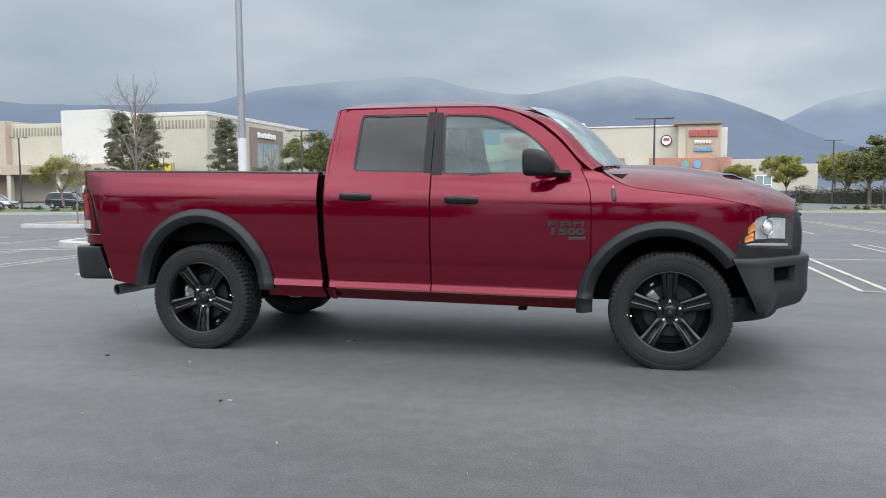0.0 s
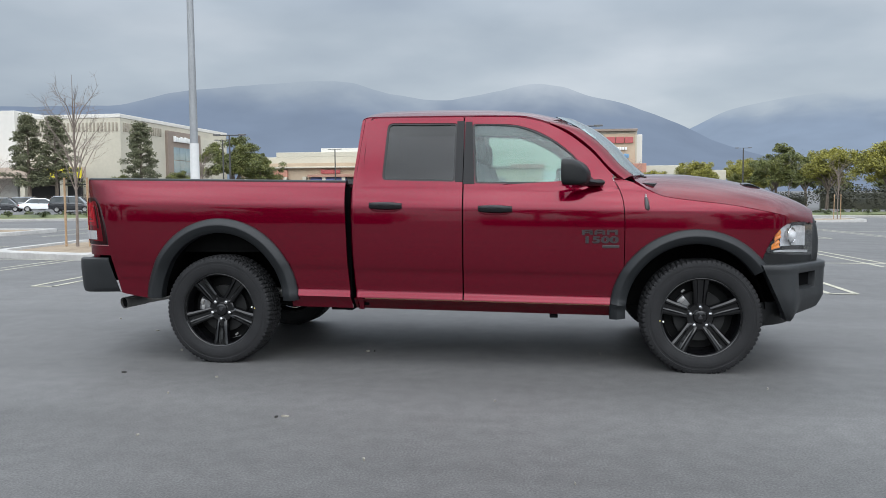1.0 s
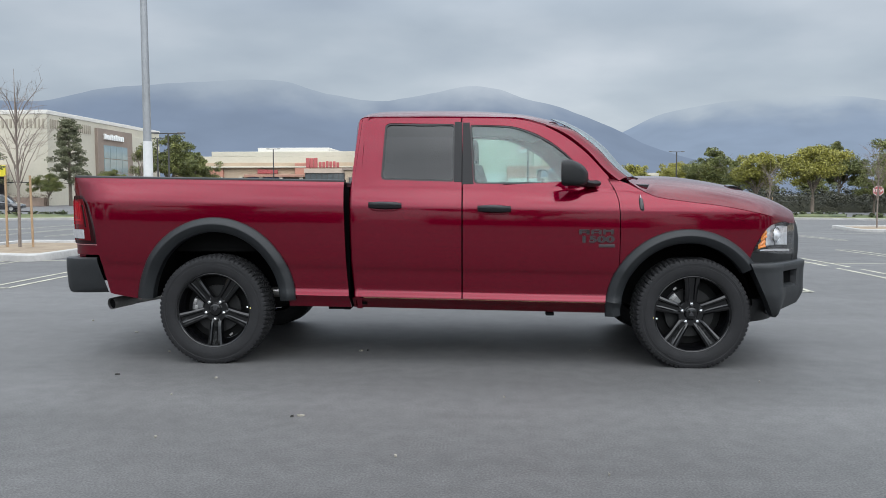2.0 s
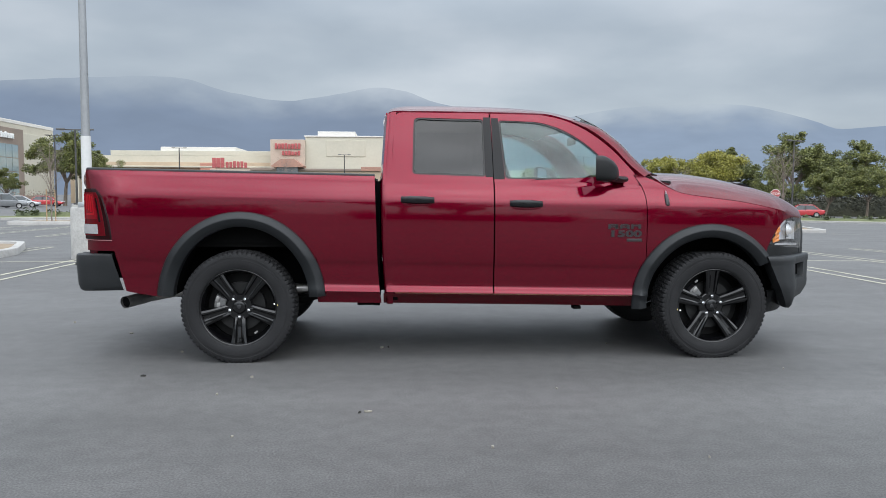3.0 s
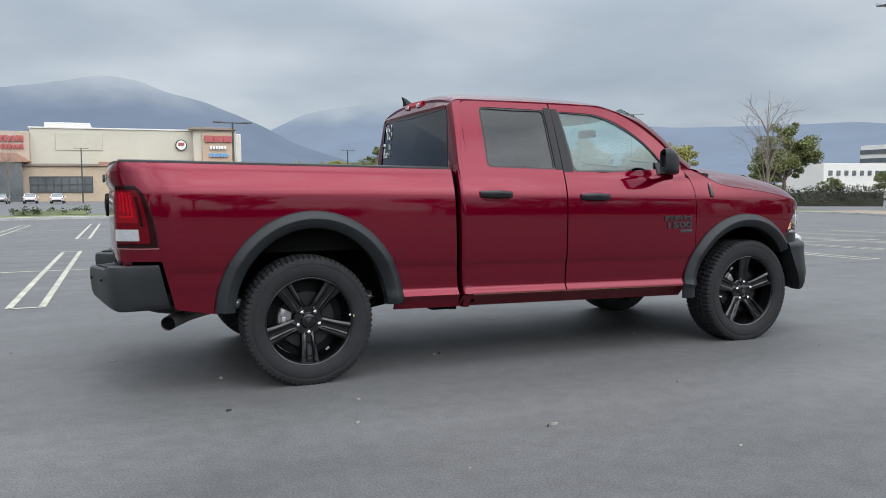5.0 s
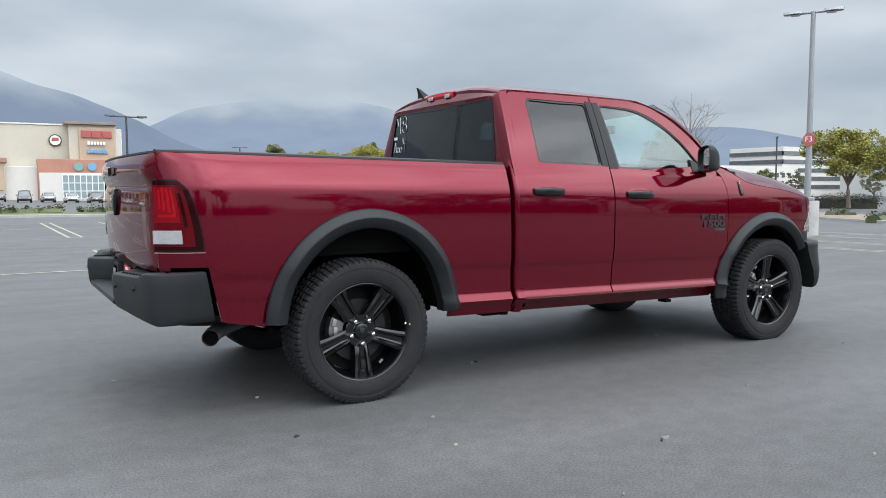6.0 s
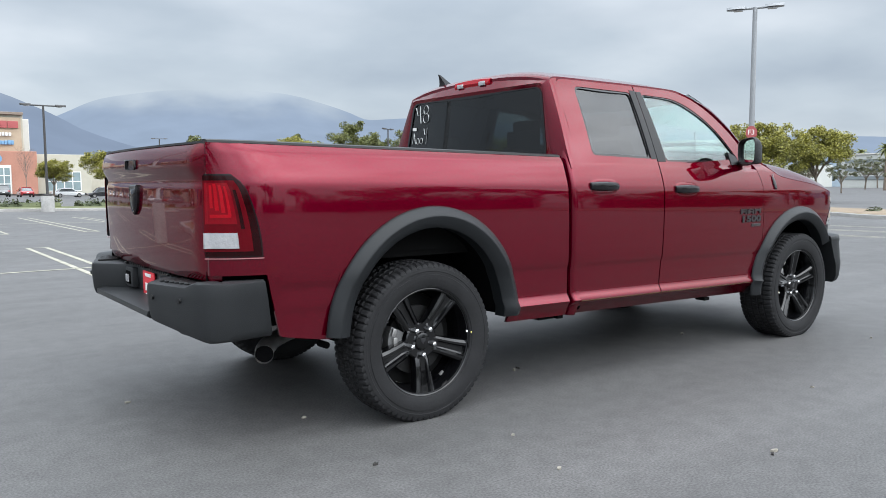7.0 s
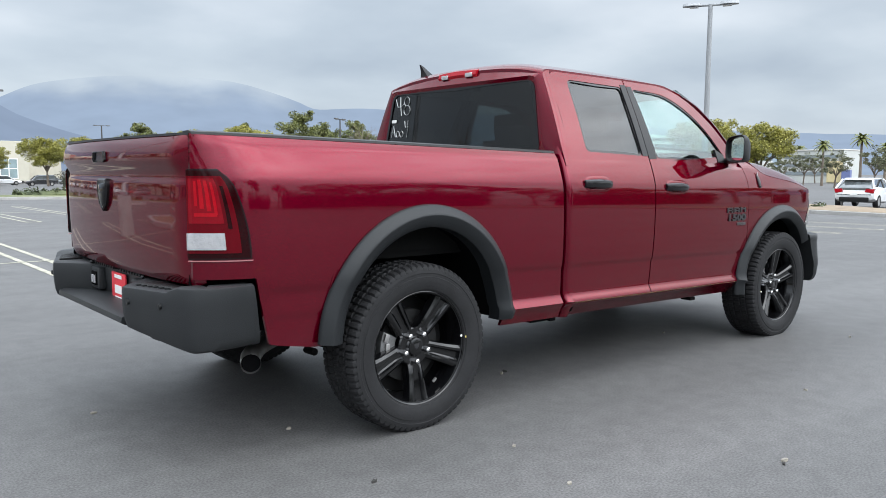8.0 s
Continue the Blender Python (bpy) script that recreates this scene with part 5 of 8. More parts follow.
def chalk(glass, back_x):
    """Hand-written chalk figures on the back window."""
    def stroke(pts, wide=0.0032):
        bm = bmesh.new()
        p3 = [(back_x(y, z) - 0.001, y, z) for y, z in pts]
        tube(bm, p3, wide, 6, squash=(1, 0.35))
        part("chalk_stroke", bm, M["chalk"], glass, "white chalk figure")

    def arc(cy, cz, ry, rz, a0, a1, n=16):
        return [(cy + ry * math.cos(radians(a0 + (a1 - a0) * k / n)), cz + rz * math.sin(radians(a0 + (a1 - a0) * k / n))) for k in range(n + 1)]
    # seen from behind, the writing runs from +y to -y
    stroke([(0.655, 1.775), (0.625, 1.715), (0.585, 1.722), (0.560, 1.735)])
    stroke([(0.600, 1.785), (0.592, 1.72), (0.580, 1.655)])
    stroke(arc(0.520, 1.752, 0.030, 0.032, -80, 280) + arc(0.515, 1.690, 0.036, 0.034, 90, -270))
    stroke([(0.690, 1.505), (0.668, 1.585), (0.640, 1.505)])
    stroke([(0.690, 1.538), (0.640, 1.535)])
    stroke(arc(0.612, 1.525, 0.018, 0.022, 0, 360))
    stroke(arc(0.566, 1.525, 0.020, 0.022, 0, 360))
    stroke([(0.535, 1.615), (0.522, 1.570), (0.490, 1.575)])
    stroke([(0.495, 1.62), (0.497, 1.56), (0.502, 1.500)])
    bm = bmesh.new()
    sheet(bm, lambda u, v: (back_x(0.66, 1.6) - 0.003, 0.685 - 0.05 * u, 1.605 + 0.022 * v), 1, 1)
    thicken(bm, (0.002, 0, 0))
    part("sticker", bm, M["white_plain"], glass, "small white sticker")


def truck_front():
    # hood
    crown = curve([3.10, 3.3, 3.51, 3.75, 3.96, 4.15, 4.28, 4.38, 4.45, 4.50], [1.418, 1.412, 1.396, 1.366, 1.328, 1.282, 1.240, 1.196, 1.155, 1.12])
    bm = bmesh.new()

    def P(u, v):
        t = -1 + 2 * v
        xe = 3.10 + (4.38 - 3.10) * u
        x = xe + (0.06 + 0.03 * u) * (1 - t * t) * (0.3 + 0.7 * u) * (1 if u > 0.1 else u / 0.1)
        ze = hood_edge(xe)
        half = W(xe, ze)
        lift = (crown(x) - ze) * (1 - abs(t) ** 4.2)
        dome = 0.026 * math.exp(-((abs(t) - 0.0) / 0.42) ** 4) * min(1, u * 3) * min(1, (1 - u) * 4)
        return (x, t * (half + 0.001), ze + lift + dome)
    sheet(bm, P, 34, 48)
    thicken(bm, (0, 0, -0.018))
    hood = part("hood", bm, M["paint"], truck)
    for s in (-1, 1):
        bm = bmesh.new()

        def V(u, v):
            x, y, z = P(0.62 + 0.10 * u, 0.5 + s * (0.20 + 0.05 * v * (1 - 0.4 * u)))
            return (x, y, z + 0.012 * math.sin(math.pi * min(1, u * 1.1)) + 0.006)
        sheet(bm, V, 8, 4)
        thicken(bm, (0, 0, -0.02))
        part("hood_vent", bm, M["gloss_black"], hood, "black hood vent")
    # grille surround, wrapping from lamp to lamp
    bm = bmesh.new()
    zs = [0.775, 0.79, 0.84, 0.92, 1.00, 1.05, 1.075, 1.082]
    back = [0.02, 0.004, 0.0, 0.0, 0.012, 0.03, 0.055, 0.085]

    rim = [(4.372, 0.690), (4.415, 0.640), (4.446, 0.602), (4.464, 0.545), (4.478, 0.44), (4.490, 0.22), (4.494, 0.0)]
    rim = smooth_path([(x, -y) for x, y in rim] + [(x, y) for x, y in reversed(rim[:-1])], 4)

    def Gp(u, v):
        k = v * (len(zs) - 1)
        i = min(int(k), len(zs) - 2)
        z = zs[i] + (zs[i + 1] - zs[i]) * (k - i)
        b = back[i] + (back[i + 1] - back[i]) * (k - i)
        x, y = rim[round(u * (len(rim) - 1))]
        t = y / 0.69
        return (x - b * min(1, (x - 4.36) / 0.06), y, z + 0.105 * (1 - t * t) * v)
    sheet(bm, Gp, len(rim) - 1, 14)
    thicken(bm, (-0.05, 0, 0))
    grille = part("grille_surround", bm, M["flare"], truck, "dark grey grille surround")
    for z in (0.84, 0.91, 0.98, 1.05):
        bm = bmesh.new()
        tube(bm, [(4.474 - 0.03 * t * t, t * 0.69, z) for t in np.linspace(-0.7, 0.7, 9)], 0.012, 6)
        part("grille_bar", bm, M["black_plastic"], grille, "black grille bar")
    for s in (-1, 1):
        headlamp(s)
    # bumper
    path = [(3.95, 1.010), (4.05, 1.012), (4.135, 0.982), (4.225, 0.894), (4.32, 0.788), (4.41, 0.688), (4.478, 0.605), (4.500, 0.50), (4.514, 0.25), (4.518, 0.0)]
    full = smooth_path([(x, -y) for x, y in path] + [(x, y) for x, y in reversed(path[:-1])], 6)
    ends = [Vector((4.205, 0.914)), Vector((4.378, 0.724))]          # the fog lamp pocket's ends
    run = (ends[1] - ends[0]).normalized()
    length = (ends[1] - ends[0]).length
    bm = bmesh.new()
    rings = []
    rows = []
    for x, y in full:
        along = (Vector((x, abs(y))) - ends[0]).dot(run)
        if y != 0 and x > 4.1 and x < 4.47 and (abs(along) < 0.012 or abs(along - length) < 0.012):
            continue
        rows.append((x, y))
    for sy in (-1, 1):
        for q in (-0.004, 0.004, length - 0.004, length + 0.004):
            p = ends[0] + run * q
            rows.append((p.x, sy * p.y))
    rows.sort(key=lambda p: math.atan2(p[1], p[0] - 3.2))
    for k, (x, y) in enumerate(rows):
        nx, ny = path_normal(rows, k)
        along = (Vector((x, abs(y))) - ends[0]).dot(run)
        dep = 0.05 if 0 < along < length and 4.15 < x < 4.45 else 0.0
        low = 0.375 + 0.045 * min(1, max(0, (x - 4.05) / 0.40))
        rear = max(0, 1 - (x - 3.95) / 0.30)
        prof = ((0.0, 0.775), (0.010, 0.772), (0.017, 0.763), (0.018, 0.735), (0.013, 0.712), (0.013 - dep, 0.704), (0.011 - 0.8 * dep, 0.606), (0.011, 0.592), (0.013, 0.550),
                (0.010, 0.52), (-0.008, low + 0.06), (-0.030, low + 0.02), (-0.06, low), (-0.14, low), (-0.14, 0.775))
        rings.append([(x + nx * d + rear * 0.46 * (0.775 - z), y + ny * d, z) for d, z in prof])
    loft(bm, rings)
    bumper = part("front_bumper", bm, M["bumper"], truck, "textured black front bumper")
    for s in (-1, 1):
        mid = (ends[0] + ends[1]) / 2
        o, d = Vector((mid.x, s * mid.y, 0)), Vector((run.x, s * run.y, 0))
        nrm = Vector((-s * d.y, s * d.x, 0)) * (1 if -s * d.y > 0 else -1)
        bm = bmesh.new()
        loft(bm, [[tuple(o + d * (0.118 * a) + nrm * (e + 0.008 * (b < 0)) + Vector((0, 0, 0.655 + 0.042 * b))) for a, b in ((-0.86, -1), (0.86, -1), (1, 1), (-1, 1))] for e in (-0.05, -0.030)])
        part("pocket_blank", bm, M["liner"], bumper, "dark blank in the fog lamp pocket")
    # chin below the bumper
    bm = bmesh.new()
    chin = [(3.98, 0.90), (4.10, 0.82), (4.21, 0.70), (4.285, 0.54), (4.34, 0.28), (4.355, 0.0)]
    chin = smooth_path([(x, -y) for x, y in chin] + [(x, y) for x, y in reversed(chin[:-1])], 3)
    loft(bm, [[(x + d, y, z) for d, z in ((0.07, 0.50), (0.055, 0.42), (0.012, 0.345), (-0.004, 0.330), (-0.03, 0.334), (-0.02, 0.50))] for x, y in chin])
    part("chin", bm, M["black_plastic"], bumper, "black plastic chin")
    # valance and bumper filler under the lamps
    for s in (-1, 1):
        bm = bmesh.new()
        sheet(bm, lambda u, v: (3.93 + 0.505 * u, s * (W(3.93 + 0.505 * u, 0.8) - 0.006 - 0.006 * u), 0.755 + (0.105 - 0.03 * u) * v), 16, 3)
        thicken(bm, (-0.02, -s * 0.03, 0))
        part("lamp_filler", bm, M["black_plastic"], truck, "black filler panel")



def path_normal(pts, k):
    """Outward from the truck's middle."""
    a, b = pts[max(k - 1, 0)], pts[min(k + 1, len(pts) - 1)]
    tx, ty = b[0] - a[0], b[1] - a[1]
    l = math.hypot(tx, ty)
    nx, ny = ty / l, -tx / l
    cx = pts[k][0] - 1.7
    return (nx, ny) if nx * cx + ny * pts[k][1] > 0 else (-nx, -ny)


def headlamp(s):
    """A swept headlamp: housing, lens, amber corner, projector and light bar."""
    hi = lamp_top
    lo = curve([3.985, 4.02, 4.08, 4.375], [0.868, 0.852, 0.846, 0.822])

    def wid(x):
        return W(x, 0.95)

    def face(u, v, off):
        x = 3.985 + 0.387 * u
        z = lo(x) + (hi(x) - lo(x)) * v
        k = 0.7 * min(1, max(0, (x - 4.02) / 0.10))
        return (x + k * off, s * (wid(x) + off * (1 - 0.3 * k)), z)
    bm = bmesh.new()
    sheet(bm, lambda u, v: face(u, v, -0.05), 14, 8)
    thicken(bm, (-0.01, -s * 0.02, 0))
    lamp = part("headlamp", bm, M["gloss_black"], truck, "headlamp with amber corner and chrome projector")
    bm = bmesh.new()
    sheet(bm, lambda u, v: face(u, v, 0.003), 18, 10)
    thicken(bm, (0, -s * 0.004, 0))
    g = part("lens", bm, M["lens_clear"], lamp, "clear lamp lens")
    g.visible_shadow = False
    bm = bmesh.new()
    for u0, u1, v0, v1 in ((0.13, 0.32, 0.22, 0.52), (0.20, 0.35, 0.56, 0.86)):
        sheet(bm, lambda u, v: face(u0 + (u1 - u0) * u, v0 + (v1 - v0) * v, -0.030 + 0.004 * math.sin(v * 12)), 6, 6)
    thicken(bm, (0, -s * 0.008, 0))
    part("amber_reflector", bm, M["amber"], lamp, "amber side reflector")
    bm = bmesh.new()
    bmesh.ops.create_uvsphere(bm, u_segments=20, v_segments=12, radius=0.048, matrix=Matrix.Translation((4.172, s * (wid(4.200) - 0.030), 0.972)))
    part("projector", bm, M["lamp_inner"], lamp, "silver projector bowl")
    bm = bmesh.new()
    sheet(bm, lambda u, v: face(0.16 + 0.80 * u, 0.07 + 0.08 * v, -0.020), 12, 2)
    thicken(bm, (0, -s * 0.012, 0))
    part("light_bar", bm, M["white_reflector"], lamp, "pale daytime light bar")
    bm = bmesh.new()
    sheet(bm, lambda u, v: face(0.60 + 0.34 * u, 0.28 + 0.60 * v, -0.036), 6, 6)
    thicken(bm, (0, -s * 0.008, 0))
    part("reflector_bowl", bm, M["lamp_inner"], lamp, "chrome reflector")
    bm = bmesh.new()
    sheet(bm, lambda u, v: face(0.38 + 0.22 * u, 0.26 + 0.68 * v, -0.044), 6, 6)
    thicken(bm, (0, -s * 0.004, 0))
    part("projector_panel", bm, M["lamp_inner"], lamp, "dull silver panel round the projector")
    bm = bmesh.new()
    tube(bm, [(4.185 + 0.036 * math.cos(a), s * (wid(4.2) - 0.014 - 0.036 * math.cos(a)), 0.972 + 0.052 * math.sin(a)) for a in np.linspace(0, 2 * math.pi, 25)], 0.006, 6, caps=False)
    part("projector_ring", bm, M["chrome"], lamp, "chrome ring round the projector")


def truck_rear():
    # tailgate
    dx = curve([0.79, 0.83, 0.95, 1.10, 1.205, 1.235, 1.295, 1.312, 1.345, 1.38, 1.402], [0.015, 0.0, -0.008, -0.012, -0.010, -0.002, -0.026, -0.030, -0.027, -0.014, 0.0])
    bm = bmesh.new()

    def P(u, v):
        t = -1 + 2 * u
        z = 0.795 + 0.607 * v
        half = 0.862 + 0.02 * max(0, (z - 1.28) / 0.12)
        a = abs(t)
        return (-1.098 - 0.046 * (1 - t * t) + dx(z) * (1 - max(0, (a - 0.93) / 0.07) ** 2) + 0.02 * max(0, (a - 0.9) / 0.1) ** 2, t * half, z)
    sheet(bm, P, 40, 60)
    thicken(bm, (0.05, 0, 0))
    gate = part("tailgate", bm, M["paint"], truck)
    bm = bmesh.new()
    loft(bm, [[(x, y, z) for x, z in ((P(0.5 + y / 1.77, 1)[0] - 0.004, 1.402), (P(0.5 + y / 1.77, 1)[0] - 0.002, 1.412), (-1.05, 1.416), (-1.04, 1.39))]
              for y in np.linspace(-0.875, 0.875, 20)])
    part("gate_cap", bm, M["black_plastic"], gate, "black plastic tailgate cap")
    bm = bmesh.new()
    loft(bm, [[(-1.150 + d, 0.095 * a * w, 1.322 + 0.026 * b * w) for a, b in ((-1, -0.5), (-0.8, -1), (0.8, -1), (1, -0.5), (0.9, 1), (-0.9, 1))]
              for w, d in ((1.0, -0.026), (1.0, -0.034), (0.88, -0.036), (0.8, -0.018))])
    part("gate_handle", bm, M["gloss_black"], gate, "black tailgate handle")
    bm = bmesh.new()
    shield = [(y, z * 0.76) for y, z in [(-0.062, 0.10), (0.062, 0.10), (0.072, 0.07), (0.066, 0.0), (0.048, -0.06), (0.0, -0.105), (-0.048, -0.06), (-0.066, 0.0), (-0.072, 0.07)]]
    loft(bm, [[(-1.162 - d, a * w, 1.145 + b * w) for a, b in shield] for w, d in ((1, -0.01), (1, 0.006), (0.9, 0.012), (0.72, 0.009), (0.66, 0.013), (0.3, 0.018))])
    part("gate_emblem", bm, M["gloss_black"], gate, "black shield emblem")
    # tail lamps wrap round the corners
    for s in (-1, 1):
        left = lambda z: -0.884 - 0.062 * max(0, (z - 0.90) / 0.30) ** 1.7 - 0.034 * max(0, (z - 1.19) / 0.078) ** 2

        def corner(q, z, off):
            """q from the lamp's front edge on the side (0) to its inner edge at the back (1)."""
            if q < 0.8:
                x = left(z) + (-1.092 - left(z)) * (1 - (1 - q / 0.8) ** 1.5)
                return (x - 0.3 * off * q, s * (W(x, z) + off), z)
            k = (q - 0.8) / 0.2
            return (-1.092 - 0.008 * k - off, s * (W(-1.092, z) * (1 - k) + 0.868 * k + off * (1 - k)), z)

        def band(bm, q0, q1, z0, z1, off, nq=14, nz=12):
            sheet(bm, lambda u, v: corner(q0 + (q1 - q0) * u, z0 + (z1 - z0) * v, off), nq, nz)
        bm = bmesh.new()
        band(bm, 0, 1, 0.904, 1.268, 0.002)
        thicken(bm, (0.02, -s * 0.02, 0))
        lamp = part("tail_lamp", bm, M["gloss_black"], truck, "red tail lamp with smoked edge and white reversing lamp")
        bm = bmesh.new()
        band(bm, 0.025, 0.99, 0.909, 1.262, 0.007)
        thicken(bm, (0.004, -s * 0.004, 0))
        part("smoked_lens", bm, M["red_dark"], lamp, "smoked dark red lens")
        bm = bmesh.new()
        band(bm, 0.115, 0.95, 0.930, 1.240, 0.0095)
        thicken(bm, (0.003, -s * 0.003, 0))
        part("red_lens", bm, M["red_mid"], lamp, "deep red lens")
        bm = bmesh.new()
        band(bm, 0.27, 0.84, 1.050, 1.230, 0.0115)
        thicken(bm, (0.004, -s * 0.004, 0))
        part("brake_lens", bm, M["red_brake"], lamp, "red brake lens")
        for q0, q1, za, zb in ((0.33, 0.37, 1.085, 1.215), (0.41, 0.47, 1.10, 1.222), (0.51, 0.58, 1.11, 1.225), (0.62, 0.69, 1.12, 1.22), (0.34, 0.70, 1.078, 1.092)):
            bm = bmesh.new()
            band(bm, q0, q1, za, zb, 0.0135, 3, 4)
            thicken(bm, (0.004, -s * 0.004, 0))
            part("light_guide", bm, M["red_guide"], lamp, "bright red light guide")
        bm = bmesh.new()
        band(bm, 0.185, 0.23, 1.03, 1.20, 0.0125, 4)
        thicken(bm, (0.004, -s * 0.004, 0))
        part("lens_divider", bm, M["red_dark"], lamp, "dark divider in the lens")
        bm = bmesh.new()
        band(bm, 0.29, 0.92, 0.944, 1.012, 0.016, 8, 4)
        thicken(bm, (0.008, -s * 0.008, 0))
        part("reversing_lens", bm, M["white_reflector"], lamp, "white reversing lens")
        # pink metal strip; the lower edge's highlight is put into its colour
        bm = bmesh.new()
        band(bm, 0.0, 1.0, 0.896, 0.9, 0.006, 14, 1)
        thicken(bm, (0.01, -s * 0.01, 0))
        part("lamp_trim", bm, M["edge_highlight"], lamp, "pink strip painted as the highlight below the lamp")
    # bumper with a recess in the middle
    half = [(-0.884, 0.998), (-0.98, 1.000), (-1.09, 0.978), (-1.155, 0.92), (-1.200, 0.80), (-1.238, 0.67), (-1.262, 0.59), (-1.268, 0.555), (-1.256, 0.53), (-1.165, 0.42), (-1.105, 0.34), (-1.096, 0.0)]
    full = smooth_path([(x, -y) for x, y in half] + [(x, y) for x, y in reversed(half[:-1])], 4)

    def edge_x(y):
        return float(np.interp(abs(y), [p[1] for p in half[:1:-1]], [p[0] for p in half[:1:-1]]))
    bm = bmesh.new()
    rings = []
    for k, (x, y) in enumerate(full):
        nx, ny = path_normal(full, k)
        e = min(1, max(0, (abs(y) - 0.84) / 0.04))
        top = 0.780 + 0.022 * e
        low = 0.602 - 0.072 * min(1, max(0, (abs(y) - 0.50) / 0.44))
        lean = 0.235 * min(1, max(0, (x + 1.08) / 0.2))
        tuck = 0.04 + 0.19 * min(1, max(0, (x + 1.14) / 0.22))
        prof = ((-0.02, top), (-0.004, top - 0.008), (0.0, top - 0.022), (0.003, 0.72), (0.0, 0.5 * (0.72 + low)), (-0.002, low + 0.04), (-0.010, low + 0.010), (-0.026, low))
        ring = [(x + nx * (d - tuck * (top - z)) + lean * (top - z), y + ny * (d - tuck * (top - z)), z) for d, z in prof]
        g = min(1, max(0, (-1.02 - x) / 0.08))
        deep = (x + nx * -0.10) * (1 - g) - 1.06 * g
        rings.append([(deep, y * (0.97 if g else 1) + ny * -0.10 * (1 - g), top - 0.004)] + ring + [(deep, y * (0.97 if g else 1) + ny * -0.10 * (1 - g), low + 0.01)])
    loft(bm, rings)
    bumper = part("rear_bumper", bm, M["bumper"], truck, "textured black rear step bumper")
    # dark inner panel behind the bumper's ends, added for the shadow there
    for s in (-1, 1):
        bm = bmesh.new()
        sheet(bm, lambda u, v: (-1.09 + 0.33 * u, s * (0.84 + 0.03 * u), 0.615 + 0.225 * v), 6, 3)
        thicken(bm, (0, -s * 0.012, 0))
        part("bumper_backing", bm, M["liner"], truck, "black panel added for the shadow behind the bumper")
    # lower lip that closes the recess
    bm = bmesh.new()
    loft(bm, [[(-1.08, y, 0.595), (-1.244, y, 0.598), (-1.260, y, 0.610), (-1.256, y, 0.632), (-1.225, y, 0.640), (-1.08, y, 0.640)] for y in np.linspace(-0.50, 0.50, 9)])
    part("recess_lip", bm, M["bumper"], bumper)
    for sgn in (-1, 1):
        for k in range(23):
            y = 0.06 + 0.036 * k
            z = 0.780
            if 0.40 < y < 0.57 or y > 0.86:
                continue
            bm = new_box(edge_x(y) + (0.035 if y > 0.5 else 0.008), -1.118 + 0.02 * (y / 0.9) ** 2, sgn * y - 0.010, sgn * y + 0.010, z - 0.004, z + 0.009, 0.003, 1)
            part("step_rib", bm, M["black_plastic"], bumper)
        bm = bmesh.new()
        box(bm, -1.130, -1.09, sgn * 0.31 - 0.066, sgn * 0.31 + 0.066, 0.652, 0.764, 0.012)
        part("lamp_holder", bm, M["bumper"], bumper, "black plate lamp holder")
        # raised black plate; the recess's shade is put into its colour
        part("lamp_recess", new_box(-1.136, -1.12, sgn * 0.31 - 0.042, sgn * 0.31 + 0.042, 0.670, 0.742, 0.006), M["liner"], bumper, "black plate standing for the plate lamp's shaded recess")
        for d in (-0.011, 0.011):
            bm = new_box(-1.142, -1.128, sgn * 0.31 + 1.5 * d - 0.012, sgn * 0.31 + 1.5 * d + 0.012, 0.682, 0.724, 0.002)
            part("plate_lamp", bm, M["white_reflector"], bumper, "small white plate lamp")
        for y, z in ((0.60, 0.715), (0.80, 0.715)):
            bm = bmesh.new()
            xo = edge_x(y)
            tube(bm, [(xo + 0.01, sgn * y, z), (xo - 0.007, sgn * y, z)], 0.012, 12)
            part("parking_sensor", bm, M["black_plastic"], bumper, "round black parking sensor")
    bm = new_box(-1.110, -1.102, -0.100, 0.100, 0.628, 0.762, 0.002)
    plate = part("paper_plate", bm, M["red_plate"], bumper, "red and white paper dealer plate")
    for y0, y1, z0, z1 in ((-0.05, 0.05, 0.735, 0.752), (-0.05, 0.05, 0.66, 0.70), (-0.05, 0.05, 0.634, 0.645)):
        part("plate_bar", new_box(-1.1125, -1.109, y0, y1, z0, z1), M["white_plain"], plate, "plain white bar")
    # bed inside
    bm = new_box(-1.06, 1.02, -0.84, 0.84, 0.84, 0.87)
    part("bed_floor", bm, M["under"], truck, "black bed floor")
    for k in range(12):
        y = -0.72 + k * 0.131
        part("bed_rib", new_box(-1.04, 1.0, y - 0.03, y + 0.03, 0.87, 0.885, 0.004, 1), M["under"], truck)
    for s in (-1, 1):
        bm = bmesh.new()
        sheet(bm, lambda u, v: (-1.06 + 2.06 * u, s * (0.82 + 0.015 * v), 0.87 + 0.50 * v - RAKE * (-1.06 + 2.06 * u) * v), 8, 4)
        thicken(bm, (0, s * 0.03, 0))
        part("bed_inner_side", bm, M["under"], truck)
        bm = bmesh.new()
        loft(bm, [[(x, s * 0.84, 0.87), (x, s * 0.60, 0.87), (x, s * 0.60, 0.87 + h), (x, s * 0.66, 0.90 + h), (x, s * 0.84, 0.90 + h)] for x, h in
                  ((-0.50, 0.02), (-0.40, 0.16), (-0.3, 0.2), (0.3, 0.2), (0.4, 0.16), (0.50, 0.02))])
        part("wheel_house", bm, M["under"], truck)
    part("bed_front", new_box(0.955, 0.978, -0.90, 0.90, 0.50, 1.362, 0.004), M["paint"], truck)


